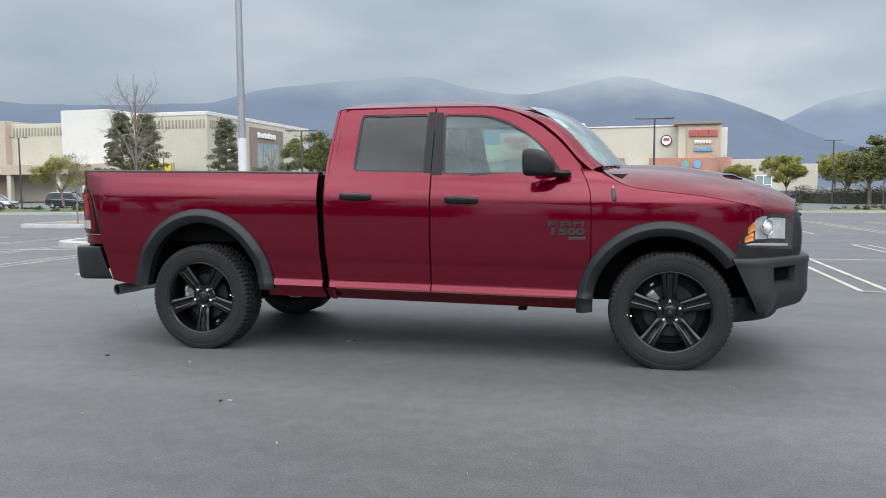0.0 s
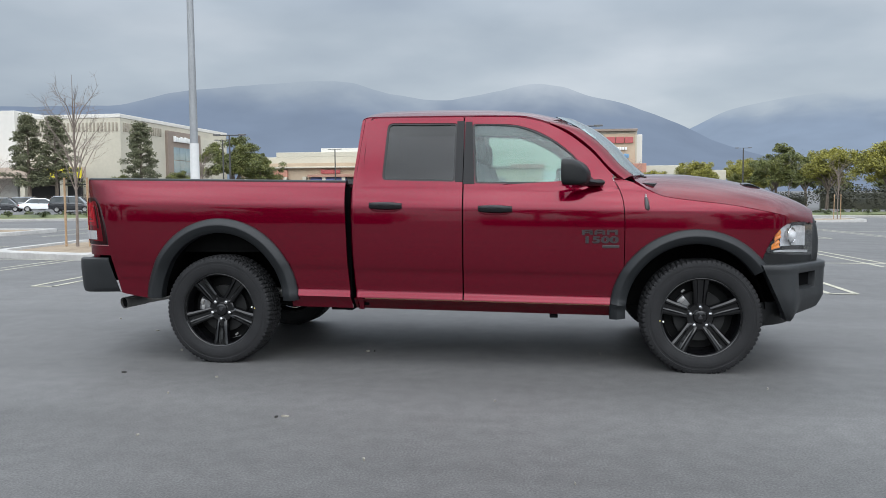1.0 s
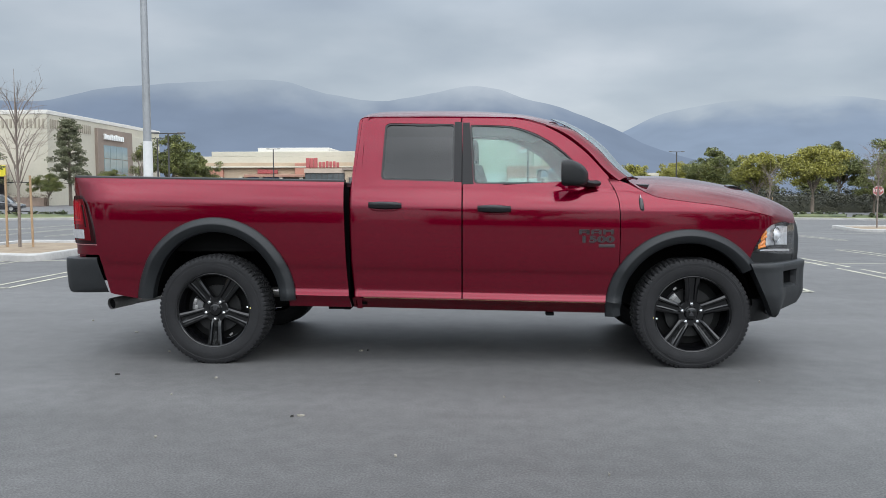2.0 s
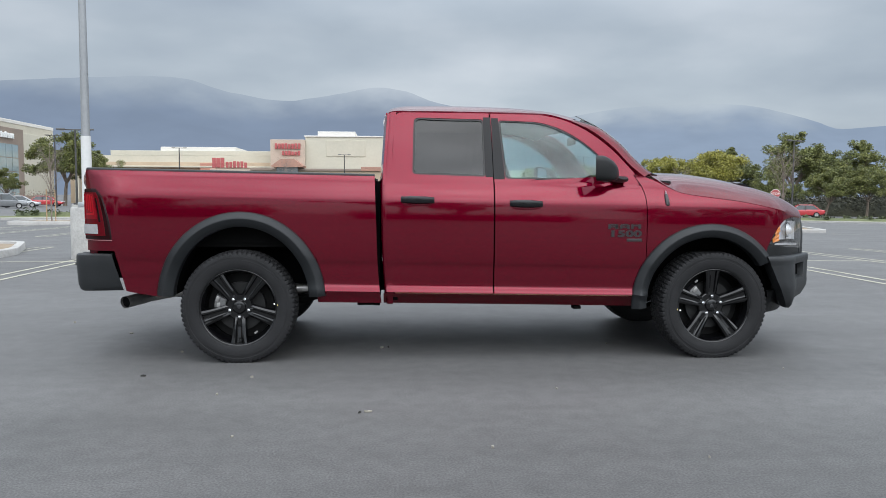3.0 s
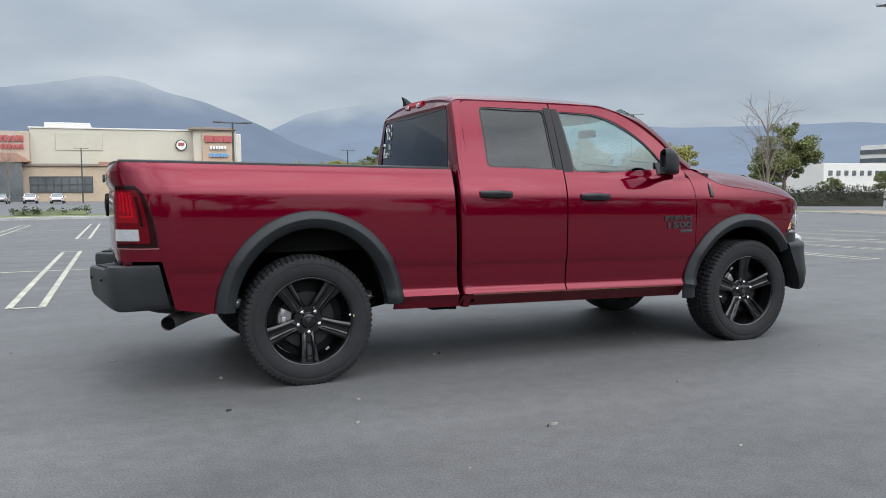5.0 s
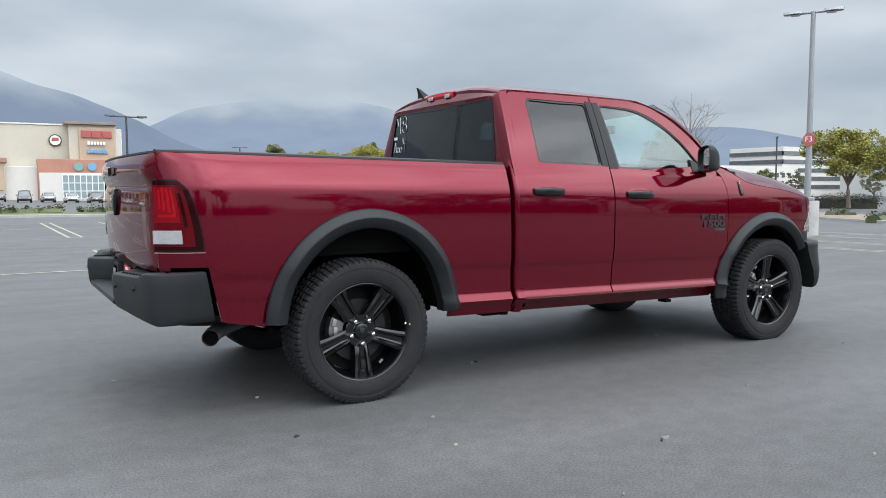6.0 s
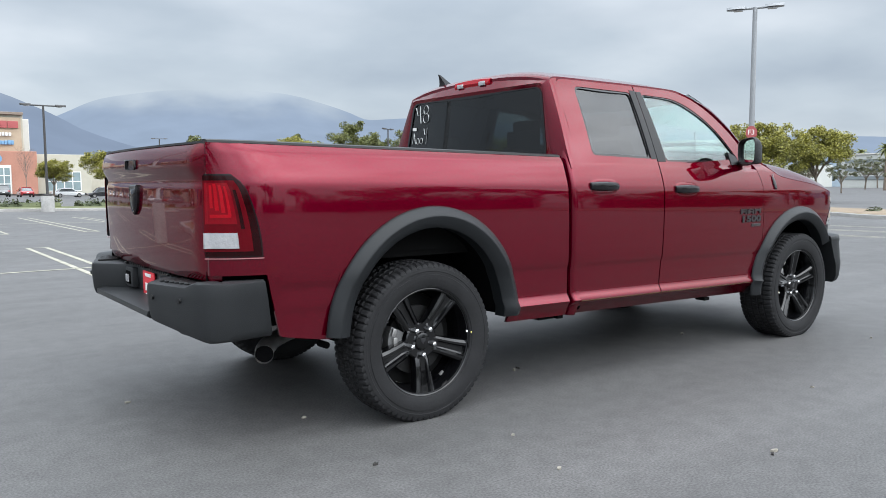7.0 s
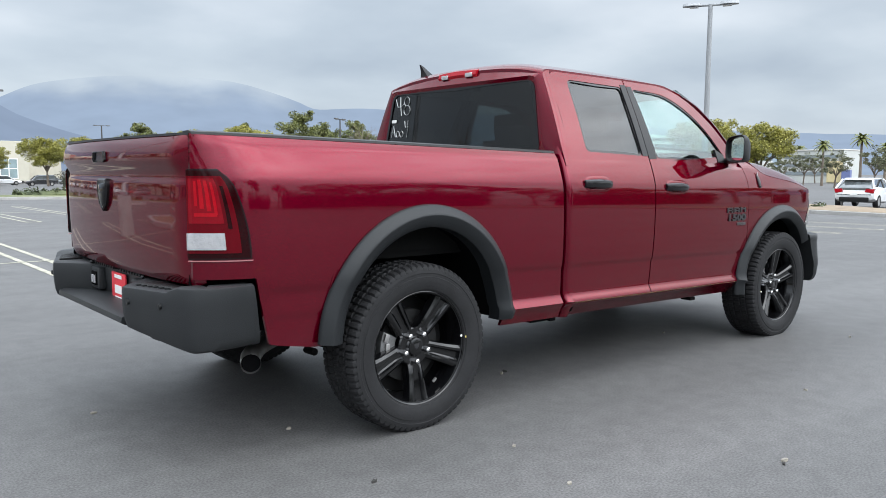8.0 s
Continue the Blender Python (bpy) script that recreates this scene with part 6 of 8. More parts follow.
def tyre_mesh():
    bm = bmesh.new()
    # (y, r, kind): kind 1 shoulder rib, 2 centre rib, 0 smooth
    prof = [(-0.108, 0.268, 0), (-0.116, 0.272, 0), (-0.122, 0.285, 0), (-0.124, 0.288, 0), (-0.128, 0.289, 0), (-0.132, 0.300, 0), (-0.1375, 0.322, 0), (-0.1385, 0.340, 0), (-0.138, 0.352, 0), (-0.1355, 0.3535, 0), (-0.135, 0.368, 0), (-0.137, 0.3700, 0), (-0.135, 0.382, 0), (-0.134, 0.387, 0),
            (-0.133, 0.390, 1), (-0.128, 0.404, 1), (-0.114, 0.4130, 1), (-0.082, 0.4165, 1), (-0.080, 0.4085, 0), (-0.068, 0.4085, 0), (-0.066, 0.4175, 2), (-0.036, 0.4180, 2),
            (-0.034, 0.4095, 0), (-0.022, 0.4095, 0), (-0.020, 0.4180, 2), (0.0, 0.4183, 2)]
    prof = prof + [(-y, r, k) for y, r, k in reversed(prof[:-1])]
    n = 288
    rings = []
    for k in range(n):
        a = 2 * math.pi * k / n
        ring = []
        for j, (y, r, kd) in enumerate(prof):
            rr = r
            if kd == 1 and k % 4 == 0:
                rr -= 0.010
            if kd == 2 and (k + (2 if y > 0 else 0) + (1 if abs(y) < 0.03 else 0)) % 4 == 0:
                rr -= 0.010
            skew = 0.25 * y * (1 if kd == 2 else 0)
            z = rr * math.sin(a + skew)
            ring.append(bm.verts.new((rr * math.cos(a + skew), y, max(z, -0.4045))))
        rings.append(ring)
    m = len(prof)
    for k in range(n):
        p, q = rings[k], rings[(k + 1) % n]
        for j in range(m - 1):
            bm.faces.new((p[j], p[j + 1], q[j + 1], q[j]))
    return bm


def truck_wheels():
    bm = bmesh.new()
    spin(bm, [(-0.110, 0.274), (-0.119, 0.274), (-0.121, 0.270), (-0.117, 0.264), (-0.104, 0.260), (-0.07, 0.252), (-0.03, 0.238), (0.09, 0.236), (0.115, 0.262), (0.115, 0.27),
              (0.09, 0.25), (-0.06, 0.262)], 72, closed=True)
    wheel = part("wheel", bm, M["rim"], truck, "black five-spoke alloy wheel with road tyre", 30)
    part("tyre", tyre_mesh(), M["rubber"], wheel, "black rubber tyre with worn-free tread", 32)
    for i in range(5):
        bm = bmesh.new()
        rings = []
        for r, w, face in ((0.050, 0.034, -0.064), (0.082, 0.040, -0.070), (0.095, 0.041, -0.078), (0.13, 0.043, -0.086), (0.17, 0.046, -0.094), (0.21, 0.050, -0.101),
                           (0.245, 0.055, -0.107), (0.262, 0.060, -0.109)):
            g = min(1, max(0, (r - 0.085) / 0.02))
            rings.append([(t * w, y, -r) for t, y in ((-1.12, face + 0.050), (-1.08, face + 0.020), (-0.98, face + 0.008), (-0.72, face), (-0.50, face + 0.001), (-0.36, face + 0.013 * g),
                                                      (-0.2, face + 0.017 * g), (0.2, face + 0.017 * g), (0.36, face + 0.013 * g), (0.50, face + 0.001), (0.72, face), (0.98, face + 0.008),
                                                      (1.08, face + 0.020), (1.12, face + 0.050))])
        loft(bm, rings)
        bm.transform(Matrix.Rotation(2 * math.pi * i / 5, 4, "Y"))
        part("spoke", bm, M["rim"], wheel, sharp=24)
    bm = bmesh.new()
    spin(bm, [(-0.02, 0.001), (-0.02, 0.094), (-0.062, 0.094), (-0.068, 0.088), (-0.066, 0.050), (-0.070, 0.045), (-0.079, 0.041), (-0.083, 0.032), (-0.084, 0.001)], 40)
    part("hub", bm, M["rim"], wheel)
    bm = bmesh.new()
    loft(bm, [[(a * w, -0.082 - d, 0.004 + b * w) for a, b in ((-0.016, 0.012), (0.016, 0.012), (0.012, -0.004), (0, -0.018), (-0.012, -0.004))] for w, d in ((1, -0.003), (1, 0.002), (0.8, 0.003))])
    part("hub_emblem", bm, M["badge"], wheel, "small grey hub emblem")
    for i in range(5):
        a = 2 * math.pi * i / 5 - math.pi / 2
        bm = bmesh.new()
        n = 6
        loft(bm, [[(0.0695 * math.cos(a) + rr * math.cos(2 * math.pi * k / n), y, 0.0695 * math.sin(a) + rr * math.sin(2 * math.pi * k / n)) for k in range(n)]
                  for rr, y in ((0.0145, -0.060), (0.0150, -0.084), (0.0125, -0.093), (0.007, -0.098), (0.002, -0.0995))])
        part("lug_nut", bm, M["chrome"], wheel, "chrome lug nut", 20)
    bm = bmesh.new()
    spin(bm, [(-0.012, 0.06), (-0.016, 0.175), (0.010, 0.175), (0.012, 0.06)], 48, closed=True)
    part("brake_disc", bm, M["disc"], wheel, "steel brake disc darkened for the shade in the wheel")
    bm = bmesh.new()
    spin(bm, [(0.03, 0.001), (0.03, 0.235), (0.05, 0.235), (0.05, 0.001)], 40)
    part("backing_plate", bm, M["pocket"], wheel)
    bm = bmesh.new()
    rings = []
    for k in range(9):
        a = radians(152 + 46 * k / 8)
        rings.append([(r * math.cos(a), y, r * math.sin(a)) for r, y in ((0.105, -0.045), (0.150, -0.05), (0.182, -0.04), (0.188, 0.0), (0.182, 0.03), (0.105, 0.03))])
    loft(bm, rings)
    part("brake_caliper", bm, M["dark_cast"], wheel, "bare grey cast brake caliper")
    for ang, rad in ((160, 0.165), (176, 0.150), (190, 0.168)):
        a = radians(ang)
        bm = new_box(-0.012, 0.012, -0.058, -0.046, -0.020, 0.020, 0.004)
        bm.transform(Matrix.Translation((rad * math.cos(a), 0, rad * math.sin(a))) @ Matrix.Rotation(-a, 4, "Y"))
        part("caliper_clip", bm, M["steel"], wheel, "bright caliper clip")
    bm = new_box(-0.045, -0.02, -0.004, 0.004, 0, 0.012)
    bm.transform(Matrix.Translation((0.145, -0.076, -0.165)) @ Matrix.Rotation(radians(-40), 4, "Y"))
    part("balance_weight", bm, M["steel"], wheel, "stick-on balance weight")
    for r, ang, mt in ((0.288, 4.0, "dot"), (0.262, 6.0, "white_plain")):
        bm = bmesh.new()
        a = radians(ang)
        yy = -0.1245 if mt == "dot" else -0.118
        disc_y(bm, r * math.cos(a), yy, r * math.sin(a), 0.0065, 0.002, 10)
        part("sticker_dot", bm, M[mt], wheel, "small round sticker")
    # raised unreadable sidewall lettering as plain blocks
    for j in range(13):
        bm = bmesh.new()
        if j == 7:
            continue
        a0 = radians(50 + j * 6.6)
        rings = []
        for k in range(4):
            a = a0 + radians(4.4) * k / 3
            rings.append([(r * math.cos(a), y, r * math.sin(a)) for r, y in ((0.330, -0.1368), (0.330, -0.1382), (0.350, -0.1388), (0.350, -0.1372))])
        loft(bm, rings)
        part("sidewall_bar", bm, M["rubber"], wheel)
    for ob in [wheel] + list(wheel.children):
        if not ob.name.startswith(("tyre", "sidewall", "sticker")):
            ob.data.transform(Matrix.Diagonal((1.03, 1, 1.03, 1)))
    wheel.matrix_basis = pose(0, -0.8625, 0.4045)
    front = copy_thing(wheel, pose(3.558, -0.8625, 0.3965, 0, 179, 0))
    for ob in front.children:
        if ob.name.startswith(("brake_caliper", "caliper_clip")):
            ob.matrix_basis = Matrix.Rotation(radians(-155), 4, "Y")
    copy_thing(wheel, pose(0, 0.8625, 0.4045, 0, 20, 180))
    copy_thing(wheel, pose(3.569, 0.8625, 0.4045, 0, 50, 180))


def truck_under():
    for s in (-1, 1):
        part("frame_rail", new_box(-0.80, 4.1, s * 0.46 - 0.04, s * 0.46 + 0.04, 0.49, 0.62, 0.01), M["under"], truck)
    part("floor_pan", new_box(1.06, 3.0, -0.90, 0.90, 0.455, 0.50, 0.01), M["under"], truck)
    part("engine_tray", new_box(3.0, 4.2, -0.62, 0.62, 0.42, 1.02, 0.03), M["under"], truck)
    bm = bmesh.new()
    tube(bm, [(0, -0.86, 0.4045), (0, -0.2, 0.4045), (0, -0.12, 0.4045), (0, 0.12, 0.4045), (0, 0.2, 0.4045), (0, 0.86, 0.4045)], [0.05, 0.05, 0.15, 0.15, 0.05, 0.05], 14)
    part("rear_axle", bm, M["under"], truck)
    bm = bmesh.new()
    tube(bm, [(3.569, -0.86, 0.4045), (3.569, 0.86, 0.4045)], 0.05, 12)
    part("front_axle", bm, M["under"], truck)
    bm = bmesh.new()
    tube(bm, [(0.1, 0, 0.42), (2.6, 0, 0.50)], 0.04, 10)
    part("drive_shaft", bm, M["under"], truck)
    for s in (-1, 1):
        bm = bmesh.new()
        tube(bm, [(0.05, s * 0.55, 0.52), (-0.1, s * 0.56, 0.75)], [0.035, 0.035], 8)
        part("shock_absorber", bm, M["under"], truck)
        bm = bmesh.new()
        tube(bm, [(0.62, s * 0.62, 0.46), (0.05, s * 0.62, 0.36)], [0.03, 0.03], 8)
        part("trailing_arm", bm, M["under"], truck)
        bm = bmesh.new()
        tube(bm, [(-0.44, s * 0.64, 0.40), (-0.44, s * 0.72, 0.402)], [0.018, 0.018], 10)
        part("shackle_bolt", bm, M["under"], truck)
    bm = bmesh.new()
    spin(bm, [(-0.10, 0.14), (-0.10, 0.35), (-0.06, 0.39), (0.06, 0.39), (0.10, 0.35), (0.10, 0.14)], 40, closed=True)
    bm.transform(Matrix.Translation((-0.58, 0.05, 0.50)) @ Matrix.Rotation(radians(90), 4, "X"))
    part("spare_tyre", bm, M["rubber"], truck, "spare tyre slung under the bed")
    bm = bmesh.new()
    pts = smooth_path([(0.70, -0.55), (0.35, -0.60), (-0.1, -0.62), (-0.52, -0.60), (-0.68, -0.655), (-0.785, -0.755), (-0.840, -0.862)], 5)
    tube(bm, [(x, y, 0.50 - 0.066 * min(1, max(0, (-0.42 - x) / 0.42))) for x, y in pts], [0.040] * (len(pts) - 8) + [0.044] * 8, 16, caps=False)
    part("exhaust_pipe", bm, M["steel_dull"], truck, "dull steel exhaust tip")
    bm = bmesh.new()
    tube(bm, [(-0.800, -0.782, 0.440), (-0.832, -0.846, 0.4345)], [0.038, 0.041], 16)
    part("exhaust_mouth", bm, M["liner"], truck)
    bm = bmesh.new()
    tube(bm, [(-0.62, -0.28, 0.50), (-0.62, -0.44, 0.50)], [0.055, 0.05], 14)
    part("tank_end", bm, M["steel_dull"], truck)
    part("sill_bracket", new_box(0.86, 1.02, -0.90, -0.80, 0.408, 0.43, 0.006), M["under"], truck)
    part("sill_bracket", new_box(2.50, 2.56, -0.88, -0.80, 0.365, 0.39, 0.006), M["under"], truck)
    part("bed_support", new_box(-0.85, 1.0, -0.56, 0.56, 0.60, 0.66, 0.01), M["under"], truck)
    # closes the gap between cab and bed with black, in place of its shade
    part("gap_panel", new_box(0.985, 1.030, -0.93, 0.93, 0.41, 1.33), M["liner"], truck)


def truck_inside():
    for y in (-0.40, 0.40):
        bm = new_box(2.02, 2.52, y - 0.26, y + 0.26, 0.80, 0.98, 0.06, 3)
        part("seat_cushion", bm, M["cloth"], truck, "dark cloth front seat")
        bm = bmesh.new()
        loft(bm, [[(x, y + w * cy, z) for x, cy in ((x0, -1), (x0 + 0.04, -0.8), (x0 + 0.05, 0), (x0 + 0.04, 0.8), (x0, 1), (x0 - 0.10, 0.9), (x0 - 0.12, 0), (x0 - 0.10, -0.9))]
                  for x0, w, z in ((2.12, 0.24, 0.92), (2.08, 0.27, 1.10), (2.02, 0.26, 1.35), (1.97, 0.22, 1.50))])
        part("seat_back", bm, M["cloth"], truck, "dark cloth seat back")
        bm = bmesh.new()
        box(bm, 1.90, 1.99, y - 0.13, y + 0.13, 1.53, 1.70, 0.04, 3)
        part("headrest", bm, M["cloth"], truck, "dark cloth headrest")
    bm = bmesh.new()
    loft(bm, [[(x, y - 0.022, z), (x - 0.004, y + 0.022, z), (x, y + 0.022, z + 0.002), (x + 0.003, y - 0.022, z + 0.002)] for x, y, z in
              ((1.13, -0.085, 1.80), (1.125, -0.03, 1.72), (1.12, 0.06, 1.58), (1.12, 0.16, 1.42), (1.12, 0.20, 1.36))])
    part("seat_belt", bm, M["satin_black"], truck, "black centre seat belt hanging from the roof")
    part("belt_guide", new_box(1.10, 1.16, -0.14, -0.05, 1.775, 1.812, 0.012), M["satin_black"], truck, "black belt guide under the roof")
    for y in (-0.42, 0.42):
        part("rear_headrest", new_box(1.13, 1.21, y - 0.13, y + 0.13, 1.40, 1.55, 0.03, 3), M["cloth"], truck, "dark cloth rear headrest")
    part("rear_bench", new_box(1.16, 1.62, -0.75, 0.75, 0.80, 0.98, 0.05, 3), M["cloth"], truck, "dark cloth rear bench")
    part("rear_bench_back", new_box(1.09, 1.22, -0.75, 0.75, 0.95, 1.42, 0.04, 3), M["cloth"], truck)
    bm = bmesh.new()
    loft(bm, [[(2.66, y, 1.0), (2.64, y, 1.20), (2.70, y, 1.29), (2.95, y, 1.33), (3.10, y, 1.33), (3.05, y, 1.0)] for y in np.linspace(-0.84, 0.84, 7)])
    part("dashboard", bm, M["trim"], truck, "dark grey dashboard")
    bm = bmesh.new()
    ring = []
    for k in range(24):
        a = 2 * math.pi * k / 24
        ring.append((2.50 + 0.07 * math.sin(a), 0.40 + 0.19 * math.cos(a), 1.22 + 0.175 * math.sin(a)))
    tube(bm, ring + [ring[0]], 0.017, 8, caps=False)
    wheel = part("steering_wheel", bm, M["trim"], truck, "dark steering wheel")
    part("wheel_boss", new_box(2.49, 2.56, 0.31, 0.49, 1.16, 1.27, 0.02), M["trim"], truck)
    part("centre_console", new_box(1.95, 2.7, -0.13, 0.13, 0.75, 1.03, 0.03), M["trim"], truck)
    part("cab_floor", new_box(1.08, 3.0, -0.88, 0.88, 0.55, 0.58), M["trim"], truck)
    bm = new_box(2.66, 2.69, -0.12, 0.12, 1.66, 1.73, 0.012)
    part("inside_mirror", bm, M["black_plastic"], truck, "black inside mirror")
    for s in (-1, 1):
        part("door_lining", columns(list(np.linspace(1.13, 2.95, 12)), lambda x: 0.56, lambda x: 1.33, 6, s, lambda x, z: W(x, z) - 0.06, 0.02), M["trim"], truck)



M["satin_black"] = mat("satin_black", (0.006, 0.006, 0.007), 0.32, vary=0.1, spec=0.22)
M["dark_cast"] = mat("bare_cast_iron", (0.20, 0.20, 0.20), 0.42, metal=0.7, vary=0.3, scale=20)
M["lamp_inner"] = mat("lamp_housing_silver", (0.62, 0.63, 0.65), 0.25, metal=0.35, vary=0.25, scale=25)
# near-black steel: the shade inside the wheel is put into the colour
M["disc"] = mat("shaded_disc_steel", (0.022, 0.022, 0.022), 0.5, metal=0.6, vary=0.2, scale=14)
M["red_brake"] = mat("brake_lens_red", (0.165, 0.001, 0.006), 0.14, vary=0.15, scale=30, spec=0.3)
M["red_mid"] = mat("red_lens_mid", (0.085, 0.0006, 0.004), 0.12, vary=0.12, scale=30, spec=0.2)
M["edge_highlight"] = mat("pink_highlight_edge", (0.62, 0.34, 0.35), 0.3, metal=0.8, vary=0.05)
M["red_guide"] = mat("light_guide_red", (0.30, 0.002, 0.008), 0.16, vary=0.15, scale=30, spec=0.3)
M["mirror"] = mat("mirror_silver", (0.85, 0.87, 0.88), 0.02, metal=1.0, vary=0.01)
M["steel_dull"] = mat("dull_steel", (0.46, 0.45, 0.44), 0.38, metal=0.9, vary=0.2, scale=10)
truck_sides()
truck_roof()
truck_front()
truck_rear()
truck_wheels()
truck_under()
truck_inside()


# ---- trees ----
def pydata(name, verts, faces, material):
    me = bpy.data.meshes.new(name)
    me.from_pydata(verts, [], faces)
    me.materials.append(material)
    return me


def leaf_cloud(name, centres, radii, per, size, material, rng, flat=0.75, droop=0.0):
    """Many small bent leaves in clumps."""
    V, F = [], []
    for (c, r) in zip(centres, radii):
        for _ in range(per):
            d = rng.normal(size=3)
            d /= np.linalg.norm(d) + 1e-9
            p = np.array(c) + d * r * rng.random() ** 0.45 * np.array((1, 1, flat))
            a = rng.normal(size=3)
            a[2] = a[2] * 0.6 - droop
            a /= np.linalg.norm(a) + 1e-9
            n = np.cross(a, rng.normal(size=3))
            n /= np.linalg.norm(n) + 1e-9
            s = size * (0.6 + 0.8 * rng.random())
            i = len(V)
            up = np.cross(a, n)
            V += [p - a * s * 0.5, p + n * s * 0.30 + up * s * 0.06, p + a * s * 0.5, p - n * s * 0.30 + up * s * 0.06]
            F.append((i, i + 1, i + 2, i + 3))
    return pydata(name, [tuple(v) for v in V], F, material)


def limbs(bm, rng, start, height, spread, n, r0, tips, up=0.5, bare=0):
    """Limbs from the trunk's head outward; their ends go to tips."""
    for k in range(n):
        a = 2 * math.pi * (k + rng.random() * 0.7) / n
        reach = spread * (0.55 + 0.45 * rng.random())
        p0 = np.array(start) + np.array((0, 0, -0.25 * height * rng.random() * 0.6))
        p3 = p0 + np.array((math.cos(a) * reach, math.sin(a) * reach, height * (up + (1 - up) * rng.random())))
        p1 = p0 + (p3 - p0) * 0.35 + np.array((0, 0, 0.10 * height))
        p2 = p0 + (p3 - p0) * 0.7 + rng.normal(size=3) * 0.05 * spread
        tube(bm, [p0, p1, p2, p3], [r0, r0 * 0.7, r0 * 0.42, r0 * 0.16], 6)
        tips += [p3, p2]
        for _ in range(2 + bare):
            t = 0.35 + 0.6 * rng.random()
            q0 = p0 + (p3 - p0) * t
            d = rng.normal(size=3) * np.array((1, 1, 0.5)) + np.array((math.cos(a) * 0.5, math.sin(a) * 0.5, 0.9))
            q1 = q0 + d / np.linalg.norm(d) * reach * 0.5
            tube(bm, [q0, (q0 + q1) / 2 + rng.normal(size=3) * 0.03 * reach, q1], [r0 * 0.34, r0 * 0.2, r0 * 0.08], 5)
            tips.append(q1)
            for _ in range(bare):
                s = 0.3 + 0.6 * rng.random()
                w0 = q0 + (q1 - q0) * s
                d2 = d + rng.normal(size=3) * 0.9
                w1 = w0 + d2 / np.linalg.norm(d2) * reach * 0.28
                tube(bm, [w0, w1], [r0 * 0.14, r0 * 0.05], 4)
    return bm


def broad_tree(name, label, h, wide, material, seed, leaf=0.22, clumps=46, per=95, bark="bark"):
    """A spreading tree, built h high with its base at the origin."""
    rng = np.random.default_rng(seed)
    root = empty(name, label, "tree")
    bm = bmesh.new()
    th = h * 0.34
    bend = rng.normal(size=2) * 0.03 * h
    tube(bm, [(0, 0, -0.1), (0.02, 0, 0.15), (bend[0] * 0.5, bend[1] * 0.5, th * 0.6), (bend[0], bend[1], th)], [h * 0.034, h * 0.026, h * 0.021, h * 0.018], 10)
    tips = []
    limbs(bm, rng, (bend[0], bend[1], th), h * 0.50, wide * 0.40, 7, h * 0.013, tips)
    part("trunk", bm, M[bark], root)
    cs, rs = [], []
    lobes = []
    for k in range(12):
        a = 2.4 * k + 0.6 * rng.random()
        out = 0.0 if k == 11 else wide * (0.15 + 0.20 * rng.random())
        lobes.append((np.array((math.cos(a) * out, math.sin(a) * out, h * ((0.84 if k == 11 else 0.40 + 0.38 * rng.random())))), wide * (0.13 + 0.09 * rng.random())))
    for k in range(clumps):
        if k < len(tips) and k < clumps // 4:
            c = np.array(tips[k])
        else:
            mid, big = lobes[k % len(lobes)]
            d = rng.normal(size=3)
            d /= np.linalg.norm(d)
            d[2] = d[2] if d[2] > -0.25 else -0.4 * d[2]
            c = mid + d * big * np.array((1, 1, 0.8)) * (0.55 + 0.6 * rng.random())
        cs.append(c)
        rs.append(wide * (0.045 + 0.065 * rng.random()))
    crown = new("crown", leaf_cloud("crown", cs, rs, per, leaf, M[material], rng))
    crown.parent = root
    return root


def conifer(name, label, h, seed):
    rng = np.random.default_rng(seed)
    root = empty(name, label, "tree")
    bm = bmesh.new()
    tube(bm, [(0, 0, -0.1), (0, 0, h * 0.5), (0.1, 0, h * 0.97)], [h * 0.022, h * 0.014, h * 0.003], 8)
    cs, rs = [], []
    for k in range(44):
        f = 0.24 + 0.74 * k / 43
        a = k * 2.4 + rng.random()
        reach = h * 0.29 * (1 - f) ** 0.6 * (0.55 + 0.55 * rng.random()) + 0.2
        z = h * f
        p0, p1 = np.array((0, 0, z)), np.array((math.cos(a) * reach, math.sin(a) * reach, z + 0.1 * reach))
        tube(bm, [p0, p1], [h * 0.005, h * 0.0015], 5)
        for t in (0.45, 0.75, 1.0):
            cs.append(p0 + (p1 - p0) * t + rng.normal(size=3) * 0.15)
            rs.append(h * 0.054 * (0.7 + 0.7 * rng.random()))
    part("trunk", bm, M["bark"], root)
    crown = new("crown", leaf_cloud("crown", cs, rs, 120, 0.25, M["needle"], rng, 0.6))
    crown.parent = root
    return root


